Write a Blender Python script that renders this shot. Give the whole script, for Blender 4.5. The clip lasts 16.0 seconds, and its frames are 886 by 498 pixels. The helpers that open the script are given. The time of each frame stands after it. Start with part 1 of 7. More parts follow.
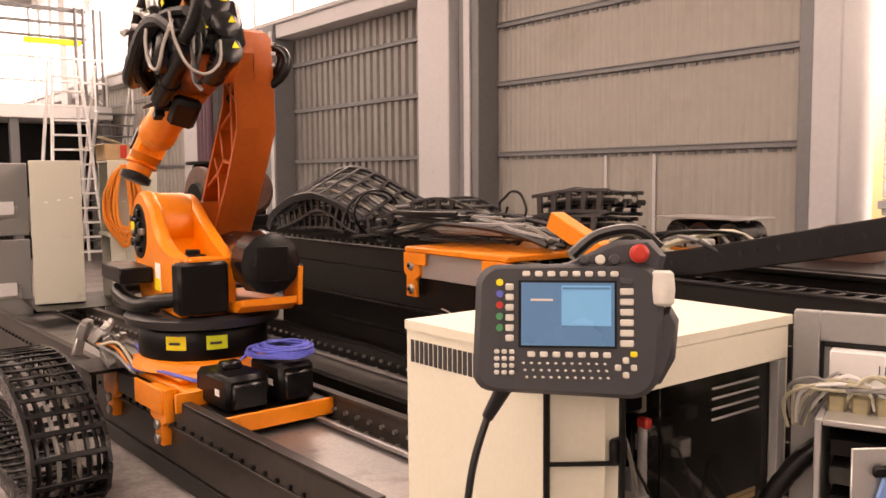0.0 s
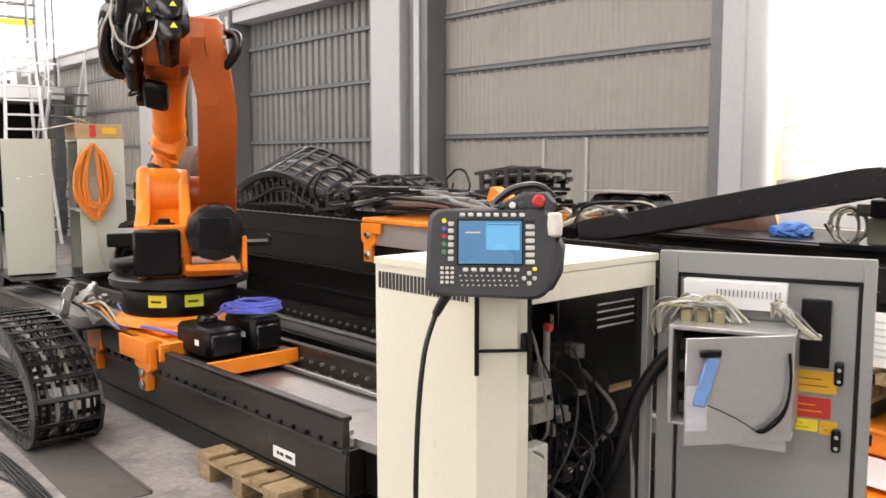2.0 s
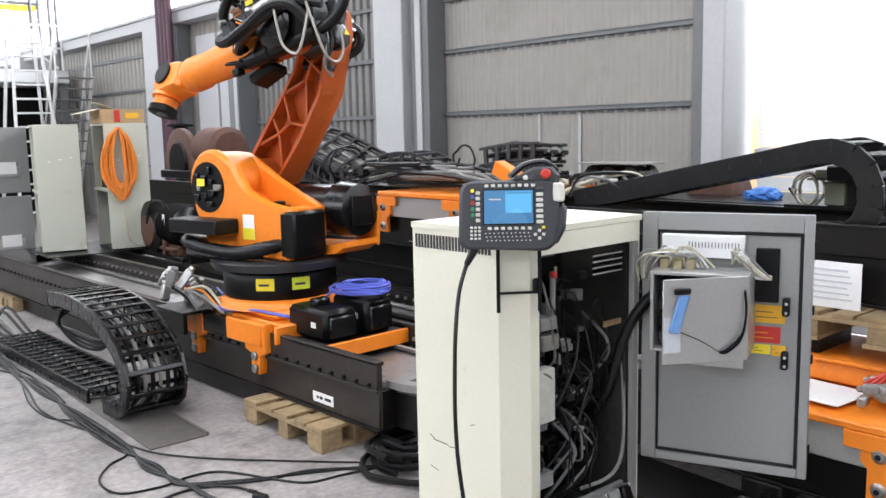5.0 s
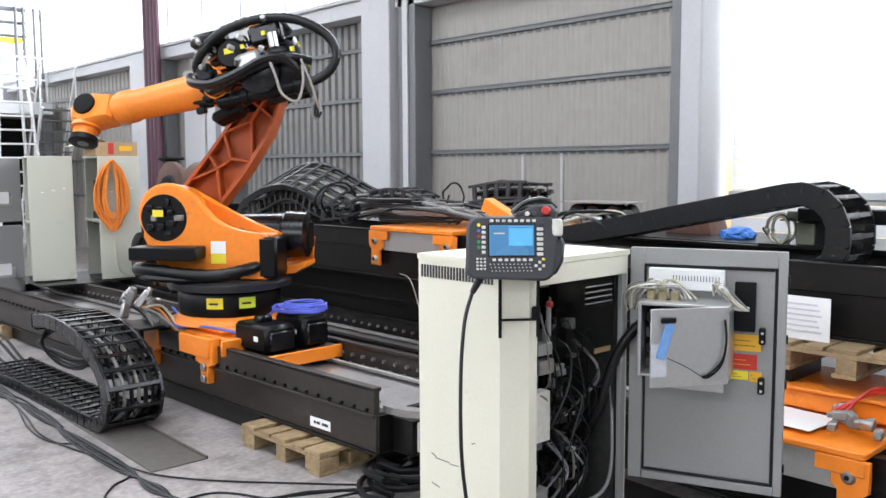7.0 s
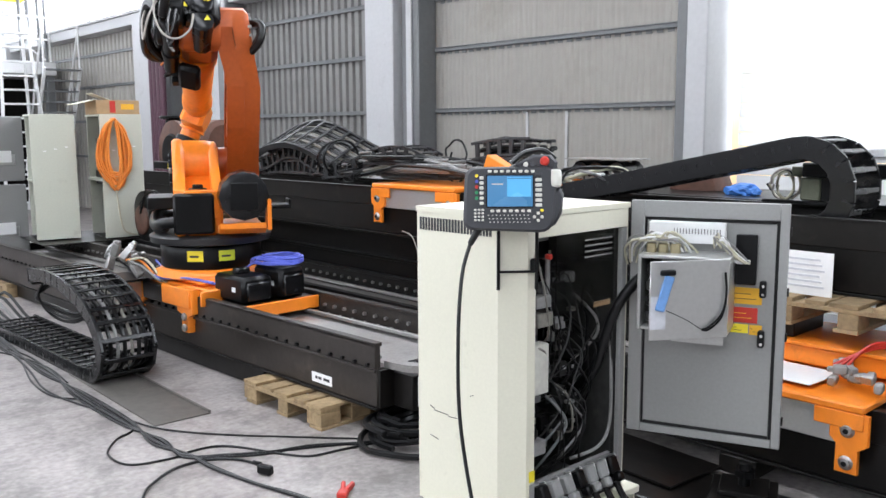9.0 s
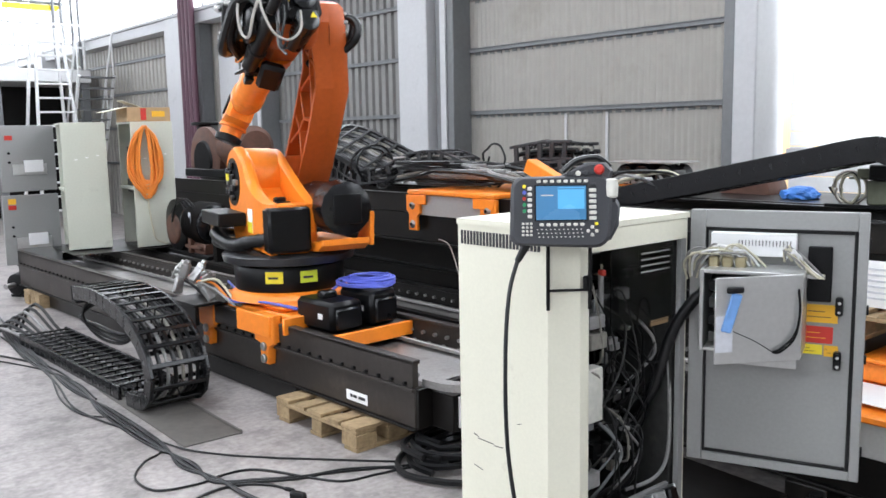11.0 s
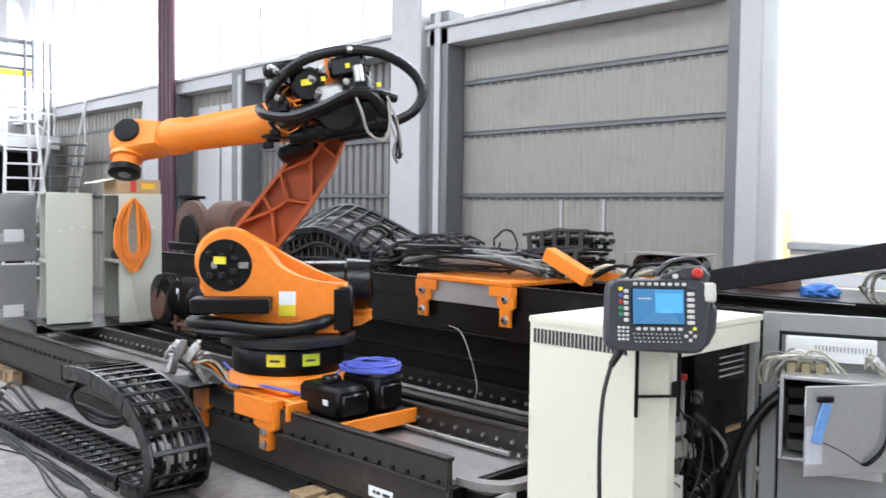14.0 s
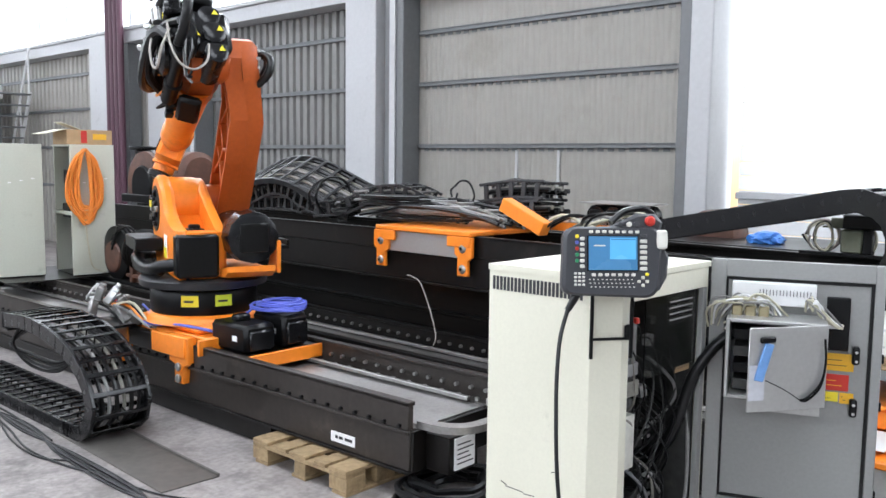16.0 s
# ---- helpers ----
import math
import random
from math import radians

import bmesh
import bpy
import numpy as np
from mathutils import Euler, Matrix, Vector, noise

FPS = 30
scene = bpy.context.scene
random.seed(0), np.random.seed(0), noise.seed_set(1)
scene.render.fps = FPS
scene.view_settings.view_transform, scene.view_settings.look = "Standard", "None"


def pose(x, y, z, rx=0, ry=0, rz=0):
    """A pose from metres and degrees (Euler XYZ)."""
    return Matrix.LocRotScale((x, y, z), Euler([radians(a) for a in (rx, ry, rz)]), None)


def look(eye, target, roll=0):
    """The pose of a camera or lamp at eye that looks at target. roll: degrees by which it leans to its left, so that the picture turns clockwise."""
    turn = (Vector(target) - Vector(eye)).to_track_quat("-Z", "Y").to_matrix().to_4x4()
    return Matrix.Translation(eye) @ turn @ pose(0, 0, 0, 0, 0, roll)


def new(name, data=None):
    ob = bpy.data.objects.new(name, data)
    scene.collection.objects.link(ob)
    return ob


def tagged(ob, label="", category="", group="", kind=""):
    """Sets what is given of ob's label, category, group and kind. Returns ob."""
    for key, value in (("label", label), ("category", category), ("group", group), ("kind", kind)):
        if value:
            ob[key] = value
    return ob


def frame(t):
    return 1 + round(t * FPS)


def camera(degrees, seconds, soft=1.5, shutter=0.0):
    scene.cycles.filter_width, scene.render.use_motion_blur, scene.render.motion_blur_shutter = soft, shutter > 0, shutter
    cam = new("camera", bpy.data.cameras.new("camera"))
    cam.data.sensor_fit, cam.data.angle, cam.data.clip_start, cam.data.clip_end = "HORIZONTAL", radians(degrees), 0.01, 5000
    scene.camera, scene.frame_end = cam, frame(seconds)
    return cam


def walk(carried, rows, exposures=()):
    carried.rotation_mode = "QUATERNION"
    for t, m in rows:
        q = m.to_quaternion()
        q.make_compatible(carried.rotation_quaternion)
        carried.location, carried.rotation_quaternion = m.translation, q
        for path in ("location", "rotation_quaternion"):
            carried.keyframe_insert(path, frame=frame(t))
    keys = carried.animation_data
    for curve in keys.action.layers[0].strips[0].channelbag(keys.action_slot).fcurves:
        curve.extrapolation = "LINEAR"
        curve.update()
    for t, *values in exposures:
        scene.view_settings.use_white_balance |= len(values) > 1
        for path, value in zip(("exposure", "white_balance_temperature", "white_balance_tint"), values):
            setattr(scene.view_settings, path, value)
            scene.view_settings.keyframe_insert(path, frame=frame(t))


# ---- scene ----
cam = camera(54.7, 16.0, shutter=0.35)
PATH = [
    (0, (0.183, 0.125, 1.762), (1.393, 1.708, 1.591), -0.45),
    (0.5, (0.126, -0.009, 1.747), (1.324, 1.585, 1.591), -0.40),
    (1, (0.085, -0.170, 1.722), (1.281, 1.424, 1.555), -0.59),
    (1.5, (-0.063, -0.297, 1.728), (1.177, 1.260, 1.540), -0.36),
    (2, (-0.279, -0.417, 1.730), (1.023, 1.087, 1.521), -0.03),
    (2.5, (-0.410, -0.515, 1.733), (0.931, 0.951, 1.500), 0.08),
    (3, (-0.458, -0.628, 1.734), (0.879, 0.836, 1.476), -0.63),
    (3.5, (-0.481, -0.711, 1.734), (0.824, 0.779, 1.457), -1.32),
    (4, (-0.570, -0.747, 1.745), (0.716, 0.757, 1.457), -1.58),
    (6.5, (-1.030, -0.924, 1.780), (0.328, 0.530, 1.571), -0.43),
    (7, (-1.055, -0.933, 1.777), (0.304, 0.522, 1.590), -0.27),
    (7.5, (-1.056, -0.940, 1.774), (0.302, 0.518, 1.596), -0.29),
    (8, (-1.050, -0.942, 1.769), (0.305, 0.517, 1.585), -0.31),
    (8.5, (-1.039, -0.942, 1.757), (0.312, 0.518, 1.543), -0.24),
    (9, (-1.017, -0.941, 1.731), (0.324, 0.518, 1.458), -0.30),
    (11.5, (-0.789, -0.654, 1.769), (0.462, 0.886, 1.518), -1.28),
    (12, (-0.729, -0.578, 1.795), (0.492, 0.995, 1.602), -1.73),
    (12.5, (-0.843, -0.399, 1.793), (0.405, 1.157, 1.655), -0.76),
    (13, (-1.004, -0.311, 1.811), (0.264, 1.232, 1.711), 0.01),
    (13.5, (-1.079, -0.292, 1.817), (0.226, 1.221, 1.729), 0.39),
    (14, (-1.117, -0.310, 1.818), (0.261, 1.136, 1.724), 0.75),
    (14.5, (-1.142, -0.326, 1.824), (0.315, 1.039, 1.706), 0.89),
    (15, (-1.155, -0.330, 1.814), (0.318, 1.013, 1.659), 1.09),
    (15.5, (-1.179, -0.339, 1.815), (0.284, 1.013, 1.630), 1.02),
    (16, (-1.192, -0.348, 1.816), (0.256, 1.016, 1.610), 0.70),
]
# the clip's own camera opens warm and settles
EXPOSURES = [(0.0, -0.28, 10000, 36), (0.8, -0.26, 9300, 31), (1.3, -0.16, 8200, 24), (1.8, -0.07, 7550, 19), (2.4, -0.03, 7000, 16), (4.0, -0.03, 6450, 13), (8.0, -0.01, 6250, 12), (12.0, 0.03, 6200, 11), (16.0, 0.03, 6150, 11)]
walk(cam, [(t, look(eye, target, roll)) for t, eye, target, roll in PATH], EXPOSURES)

# ---- world and light ----
world = bpy.data.worlds.new("world")
scene.world = world
world.use_nodes = True
_sky = world.node_tree.nodes.new("ShaderNodeTexSky")
_sky.sky_type, _sky.sun_disc = "NISHITA", False
_sky.sun_elevation, _sky.sun_rotation = radians(38), radians(70)
world.node_tree.links.new(_sky.outputs["Color"], world.node_tree.nodes["Background"].inputs["Color"])
world.node_tree.nodes["Background"].inputs["Strength"].default_value = 0.15


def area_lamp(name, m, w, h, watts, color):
    """A rectangular lamp standing in for daylight; some have no window in view."""
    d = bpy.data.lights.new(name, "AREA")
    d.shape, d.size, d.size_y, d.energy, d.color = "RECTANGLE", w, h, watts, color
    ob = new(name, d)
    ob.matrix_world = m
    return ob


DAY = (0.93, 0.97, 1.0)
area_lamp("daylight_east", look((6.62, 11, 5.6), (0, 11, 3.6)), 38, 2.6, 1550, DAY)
# no west windows are in view: added fill from behind the camera
area_lamp("fill_west", look((-8.9, 6, 5.6), (0, 6, 1.5)), 30, 2.6, 640, DAY)
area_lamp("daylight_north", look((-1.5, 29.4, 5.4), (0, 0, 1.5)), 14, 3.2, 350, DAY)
# fill from above, added with an invented roof strip
area_lamp("fill_roof", look((-1.0, 6, 7.93), (-1.0, 6.001, 0)), 3.0, 22, 600, DAY)
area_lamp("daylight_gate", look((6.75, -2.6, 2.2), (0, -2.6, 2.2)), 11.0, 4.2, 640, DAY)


# ---- materials ----
def material(name, color, rough=0.5, metal=0.0, vary=0.12, grain=40.0, stain=3.0, bump=0.05, bumpscale=None, coat=0.0,
             dirt=None, dirt_amount=0.0, dirt_scale=2.0, vary_object=0.0, emit=None, emit_strength=0.0, spec=0.5):
    """A painted or raw surface: fine grain, larger stains, wear of another colour, fine relief."""
    m = bpy.data.materials.new(name)
    m.use_nodes = True
    nt = m.node_tree
    b = nt.nodes["Principled BSDF"]
    co = nt.nodes.new("ShaderNodeTexCoord")

    def noise_tex(scale, detail=4.0):
        n = nt.nodes.new("ShaderNodeTexNoise")
        n.inputs["Scale"].default_value, n.inputs["Detail"].default_value = scale, detail
        nt.links.new(co.outputs["Object"], n.inputs["Vector"])
        return n

    fine, broad = noise_tex(grain), noise_tex(stain, 6.0)
    add = nt.nodes.new("ShaderNodeMath")
    add.operation = "ADD"
    nt.links.new(fine.outputs["Fac"], add.inputs[0])
    nt.links.new(broad.outputs["Fac"], add.inputs[1])
    rng = nt.nodes.new("ShaderNodeMapRange")
    rng.inputs["From Min"].default_value, rng.inputs["From Max"].default_value = 0.7, 1.3
    nt.links.new(add.outputs[0], rng.inputs["Value"])
    mix = nt.nodes.new("ShaderNodeMix")
    mix.data_type = "RGBA"
    mix.inputs["A"].default_value = (*[c * (1 - vary) for c in color], 1)
    mix.inputs["B"].default_value = (*[min(1, c * (1 + vary)) for c in color], 1)
    nt.links.new(rng.outputs["Result"], mix.inputs["Factor"])
    out = mix.outputs["Result"]
    if dirt:
        sp = noise_tex(dirt_scale, 9.0)
        sp.inputs["Roughness"].default_value = 0.65
        r2 = nt.nodes.new("ShaderNodeMapRange")
        r2.inputs["From Min"].default_value, r2.inputs["From Max"].default_value = 0.62 - 0.25 * dirt_amount, 0.78 - 0.2 * dirt_amount
        r2.inputs["To Max"].default_value = min(1.0, 0.45 + dirt_amount * 0.5)
        nt.links.new(sp.outputs["Fac"], r2.inputs["Value"])
        m2 = nt.nodes.new("ShaderNodeMix")
        m2.data_type = "RGBA"
        nt.links.new(out, m2.inputs["A"])
        m2.inputs["B"].default_value = (*dirt, 1)
        nt.links.new(r2.outputs["Result"], m2.inputs["Factor"])
        out = m2.outputs["Result"]
    if vary_object:
        info = nt.nodes.new("ShaderNodeObjectInfo")
        hsv = nt.nodes.new("ShaderNodeHueSaturation")
        r3 = nt.nodes.new("ShaderNodeMapRange")
        r3.inputs["To Min"].default_value, r3.inputs["To Max"].default_value = 1 - vary_object, 1 + vary_object
        nt.links.new(info.outputs["Random"], r3.inputs["Value"])
        nt.links.new(r3.outputs["Result"], hsv.inputs["Value"])
        nt.links.new(out, hsv.inputs["Color"])
        out = hsv.outputs["Color"]
    nt.links.new(out, b.inputs["Base Color"])
    rr = nt.nodes.new("ShaderNodeMapRange")
    rr.inputs["To Min"].default_value, rr.inputs["To Max"].default_value = max(0.03, rough - 0.1), min(1, rough + 0.12)
    nt.links.new(broad.outputs["Fac"], rr.inputs["Value"])
    nt.links.new(rr.outputs["Result"], b.inputs["Roughness"])
    b.inputs["Metallic"].default_value = metal
    b.inputs["Coat Weight"].default_value = coat
    b.inputs["Specular IOR Level"].default_value = spec
    if bump:
        bp = nt.nodes.new("ShaderNodeBump")
        bp.inputs["Strength"].default_value, bp.inputs["Distance"].default_value = bump, 0.01
        src = noise_tex(bumpscale, 5.0) if bumpscale else fine
        nt.links.new(src.outputs["Fac"], bp.inputs["Height"])
        nt.links.new(bp.outputs["Normal"], b.inputs["Normal"])
    if emit:
        b.inputs["Emission Color"].default_value = (*emit, 1)
        b.inputs["Emission Strength"].default_value = emit_strength
    return m


ORANGE = material("orange_paint", (0.86, 0.238, 0.016), 0.38, vary=0.07, grain=25, stain=2.5, bump=0.03, dirt=(0.30, 0.09, 0.02), dirt_amount=0.12, dirt_scale=5)
# the robot's orange again, darker: shade on arm and elbow put into the colour
SHADED_ORANGE = material("shaded_orange_paint", (0.47, 0.095, 0.016), 0.40, vary=0.10, grain=30, stain=2.5, bump=0.03, dirt=(0.25, 0.07, 0.02), dirt_amount=0.15, dirt_scale=4)
BLACK = material("black_paint", (0.0045, 0.0045, 0.005), 0.34, spec=0.22, vary=0.25, grain=40, stain=4, bump=0.04)
RUBBER = material("black_rubber", (0.005, 0.005, 0.0055), 0.32, spec=0.38, vary=0.25, grain=60, stain=5, bump=0.06)
PLASTIC = material("black_plastic", (0.005, 0.005, 0.006), 0.24, spec=0.42, vary=0.2, grain=50, stain=5, bump=0.03, dirt=(0.05, 0.045, 0.04), dirt_amount=0.1, dirt_scale=9)
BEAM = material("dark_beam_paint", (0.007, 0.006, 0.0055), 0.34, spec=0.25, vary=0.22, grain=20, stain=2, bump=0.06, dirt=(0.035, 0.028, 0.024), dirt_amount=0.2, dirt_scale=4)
TRACKPAINT = material("brown_black_track_paint", (0.031, 0.026, 0.023), 0.34, spec=0.35, vary=0.2, grain=25, stain=2, bump=0.05, dirt=(0.09, 0.075, 0.062), dirt_amount=0.2, dirt_scale=5)
LATTICE = material("grey_black_plastic", (0.026, 0.026, 0.028), 0.35, vary=0.25, grain=40, stain=5, bump=0.03)
PLATE = material("worn_floor_plate", (0.12, 0.11, 0.10), 0.45, 0.2, vary=0.2, grain=20, stain=3, bump=0.08, dirt=(0.06, 0.055, 0.05), dirt_amount=0.4, dirt_scale=4)
STEEL = material("worn_steel", (0.36, 0.35, 0.34), 0.38, 0.85, vary=0.15, grain=60, stain=3, bump=0.04, dirt=(0.14, 0.12, 0.10), dirt_amount=0.35, dirt_scale=5)
BRIGHT = material("bright_steel", (0.62, 0.62, 0.61), 0.28, 0.95, vary=0.1, bump=0.02)
BEIGE = material("beige_paint", (0.70, 0.68, 0.56), 0.42, vary=0.035, grain=80, stain=1.5, bump=0.03, dirt=(0.36, 0.33, 0.25), dirt_amount=0.06, dirt_scale=6)
CABINET = material("greenish_grey_paint", (0.52, 0.53, 0.45), 0.45, vary=0.05, grain=60, stain=1.5, bump=0.03, dirt=(0.3, 0.3, 0.25), dirt_amount=0.1, dirt_scale=4)
GREY = material("grey_paint", (0.265, 0.265, 0.26), 0.40, vary=0.06, grain=70, stain=1.6, bump=0.03, dirt=(0.2, 0.2, 0.2), dirt_amount=0.12, dirt_scale=3)
ALU = material("grey_metal_sheet", (0.48, 0.48, 0.47), 0.32, 0.6, vary=0.06, grain=60, stain=2.0, bump=0.02)
CONCRETE = material("concrete_floor", (0.308, 0.280, 0.270), 0.42, vary=0.34, grain=26, stain=1.6, bump=0.10, bumpscale=60, dirt=(0.115, 0.106, 0.10), dirt_amount=0.55, dirt_scale=4.2)
SHEET = material("wall_sheet", (0.325, 0.307, 0.277), 0.55, vary=0.05, grain=8, stain=0.6, bump=0.03, dirt=(0.24, 0.22, 0.18), dirt_amount=0.2, dirt_scale=1.2)
SHEETGREY = material("grey_wall_sheet", (0.20, 0.195, 0.188), 0.45, vary=0.08, grain=8, stain=0.6, bump=0.03, dirt=(0.13, 0.125, 0.12), dirt_amount=0.25, dirt_scale=1.4)
COLUMN = material("grey_column_paint", (0.50, 0.50, 0.51), 0.5, vary=0.05, grain=20, stain=1.0, bump=0.03, dirt=(0.3, 0.3, 0.3), dirt_amount=0.12, dirt_scale=3)
POST = material("dark_post_paint", (0.17, 0.175, 0.18), 0.5, vary=0.08, grain=20, stain=1.0, bump=0.03)
LINING = material("grey_lining", (0.30, 0.30, 0.30), 0.7, vary=0.08, grain=6, stain=0.6, bump=0.03)
WHITE = material("white_paint", (0.78, 0.78, 0.78), 0.5, vary=0.03, bump=0.02)
PAPER = material("paper", (0.80, 0.80, 0.80), 0.7, vary=0.03, bump=0.05, bumpscale=8)
WOOD = material("pallet_wood", (0.31, 0.22, 0.12), 0.75, vary=0.25, grain=30, stain=5, bump=0.3, dirt=(0.14, 0.09, 0.05), dirt_amount=0.35, dirt_scale=6, vary_object=0.2)
YELLOW = material("yellow_sticker", (0.85, 0.70, 0.03), 0.5, vary=0.04, bump=0.0)
LIME = material("lime_sticker", (0.62, 0.72, 0.04), 0.5, vary=0.04, bump=0.0)
AMBER = material("amber_sticker", (0.78, 0.42, 0.02), 0.5, vary=0.04, bump=0.0)
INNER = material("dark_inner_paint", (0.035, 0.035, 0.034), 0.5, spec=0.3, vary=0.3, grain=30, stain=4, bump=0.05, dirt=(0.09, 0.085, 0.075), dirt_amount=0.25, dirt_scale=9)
TAGBLUE = material("pale_blue_strap", (0.16, 0.33, 0.66), 0.5, vary=0.15, bump=0.05)
DUSTY = material("dusty_wire", (0.20, 0.19, 0.165), 0.55, vary=0.3, grain=50, bump=0.03)
PALE = material("pale_grey_lead", (0.33, 0.30, 0.27), 0.5, vary=0.15, bump=0.03)
RED = material("red_plastic", (0.52, 0.03, 0.018), 0.4, vary=0.05, bump=0.0)
BLUE = material("blue_cable", (0.10, 0.13, 0.55), 0.45, vary=0.15, grain=50, bump=0.03)
BLUETARP = material("blue_tarp", (0.05, 0.20, 0.60), 0.45, vary=0.25, grain=9, bump=0.3)
GREEN = material("green_button", (0.03, 0.30, 0.12), 0.4, bump=0.0)
ORANGECABLE = material("orange_cable", (0.78, 0.24, 0.03), 0.5, vary=0.12, grain=60, bump=0.03)
GREYCABLE = material("grey_cable", (0.24, 0.235, 0.23), 0.5, vary=0.2, grain=40, bump=0.04)
CREAM = material("cream_cable", (0.52, 0.49, 0.37), 0.5, vary=0.15, grain=40, bump=0.03)
BRASS = material("dull_brass", (0.36, 0.31, 0.19), 0.35, 0.6, vary=0.15, bump=0.02)
CARD = material("cardboard", (0.42, 0.28, 0.15), 0.8, vary=0.12, grain=20, bump=0.08)
RUST = material("rusty_brown_paint", (0.095, 0.042, 0.027), 0.6, vary=0.3, grain=12, stain=3, bump=0.1)
FAINT = material("faint_print", (0.55, 0.56, 0.60), 0.6, bump=0.0)
INK = material("dark_print", (0.03, 0.03, 0.035), 0.6, bump=0.0)
PENDANT = material("pendant_grey_plastic", (0.040, 0.041, 0.047), 0.45, vary=0.08, grain=200, bump=0.06)
KEY = material("key_grey", (0.62, 0.61, 0.55), 0.45, bump=0.0)
PIPE = material("dark_red_pipe_paint", (0.09, 0.035, 0.055), 0.5, vary=0.1, bump=0.02)
LCD = material("lcd_glow", (0.05, 0.16, 0.30), 0.25, vary=0.05, bump=0.0, emit=(0.10, 0.32, 0.62), emit_strength=0.25)
LCD_LIGHT = material("lcd_light_window", (0.10, 0.36, 0.60), 0.25, vary=0.03, bump=0.0, emit=(0.10, 0.45, 0.85), emit_strength=0.30)


def translucent(name, color):
    m = bpy.data.materials.new(name)
    m.use_nodes = True
    nt = m.node_tree
    b = nt.nodes["Principled BSDF"]
    b.inputs["Base Color"].default_value = (*color, 1)
    b.inputs["Roughness"].default_value = 0.6
    tr = nt.nodes.new("ShaderNodeBsdfTranslucent")
    tr.inputs["Color"].default_value = (*color, 1)
    mx = nt.nodes.new("ShaderNodeMixShader")
    mx.inputs[0].default_value = 0.55
    nt.links.new(b.outputs[0], mx.inputs[1])
    nt.links.new(tr.outputs[0], mx.inputs[2])
    nt.links.new(mx.outputs[0], nt.nodes["Material Output"].inputs["Surface"])
    return m


PANEL = translucent("translucent_white_panel", (0.85, 0.85, 0.84))


def clear(name, color, rough):
    m = bpy.data.materials.new(name)
    m.use_nodes = True
    b = m.node_tree.nodes["Principled BSDF"]
    b.inputs["Base Color"].default_value = (*color, 1)
    b.inputs["Roughness"].default_value = rough
    b.inputs["Transmission Weight"].default_value = 1.0
    b.inputs["IOR"].default_value = 1.2
    return m


PLEXI = clear("clear_plastic_sheet", (0.9, 0.92, 0.9), 0.12)


# ---- mesh helpers ----
def mesh():
    return bmesh.new()


def box(bm, c, s, bevel=0.0, m=None):
    """A box with chamfered edges; c centre, s size, m an extra matrix."""
    h = [v / 2 for v in s]
    d = min(bevel, min(h) * 0.9)
    if d <= 0:
        vs = {}
        for i in (-1, 1):
            for j in (-1, 1):
                for k in (-1, 1):
                    p = Vector((c[0] + i * h[0], c[1] + j * h[1], c[2] + k * h[2]))
                    vs[i, j, k] = bm.verts.new(m @ p if m else p)
        for q in (((-1, -1, -1), (-1, 1, -1), (1, 1, -1), (1, -1, -1)), ((-1, -1, 1), (1, -1, 1), (1, 1, 1), (-1, 1, 1)),
                  ((-1, -1, -1), (1, -1, -1), (1, -1, 1), (-1, -1, 1)), ((1, 1, -1), (-1, 1, -1), (-1, 1, 1), (1, 1, 1)),
                  ((-1, 1, -1), (-1, -1, -1), (-1, -1, 1), (-1, 1, 1)), ((1, -1, -1), (1, 1, -1), (1, 1, 1), (1, -1, 1))):
            bm.faces.new([vs[k] for k in q])
        return bm
    v = {}
    for i in (-1, 1):
        for j in (-1, 1):
            for k in (-1, 1):
                sg = (i, j, k)
                for a in range(3):
                    p = Vector([c[n] + sg[n] * (h[n] if n == a else h[n] - d) for n in range(3)])
                    v[sg, a] = bm.verts.new(m @ p if m else p)
    for a in range(3):
        o = [n for n in range(3) if n != a]
        for s0 in (-1, 1):
            q = []
            for e, f in ((-1, -1), (1, -1), (1, 1), (-1, 1)):
                g = [0, 0, 0]
                g[a], g[o[0]], g[o[1]] = s0, e, f
                q.append(v[tuple(g), a])
            bm.faces.new(q)
    for a, b2, c2 in ((0, 1, 2), (0, 2, 1), (1, 2, 0)):
        for e in (-1, 1):
            for f in (-1, 1):
                g0, g1 = [0, 0, 0], [0, 0, 0]
                g0[a] = g1[a] = e
                g0[b2] = g1[b2] = f
                g0[c2], g1[c2] = -1, 1
                bm.faces.new([v[tuple(g0), a], v[tuple(g1), a], v[tuple(g1), b2], v[tuple(g0), b2]])
    for i in (-1, 1):
        for j in (-1, 1):
            for k in (-1, 1):
                bm.faces.new([v[(i, j, k), a] for a in range(3)])
    return bm


def span(bm, lo, hi, bevel=0.0, m=None):
    """A box from its low corner to its high corner."""
    return box(bm, [(a + b) / 2 for a, b in zip(lo, hi)], [b - a for a, b in zip(lo, hi)], bevel, m)


def rings(bm, loops, close=False, caps=True):
    rows = [[bm.verts.new(p) for p in loop] for loop in loops]
    n = len(rows[0])
    for i in range(len(rows) if close else len(rows) - 1):
        a, b2 = rows[i], rows[(i + 1) % len(rows)]
        for k in range(n):
            bm.faces.new((a[k], a[(k + 1) % n], b2[(k + 1) % n], b2[k]))
    if caps and not close:
        bm.faces.new(rows[0][::-1])
        bm.faces.new(rows[-1])
    return bm


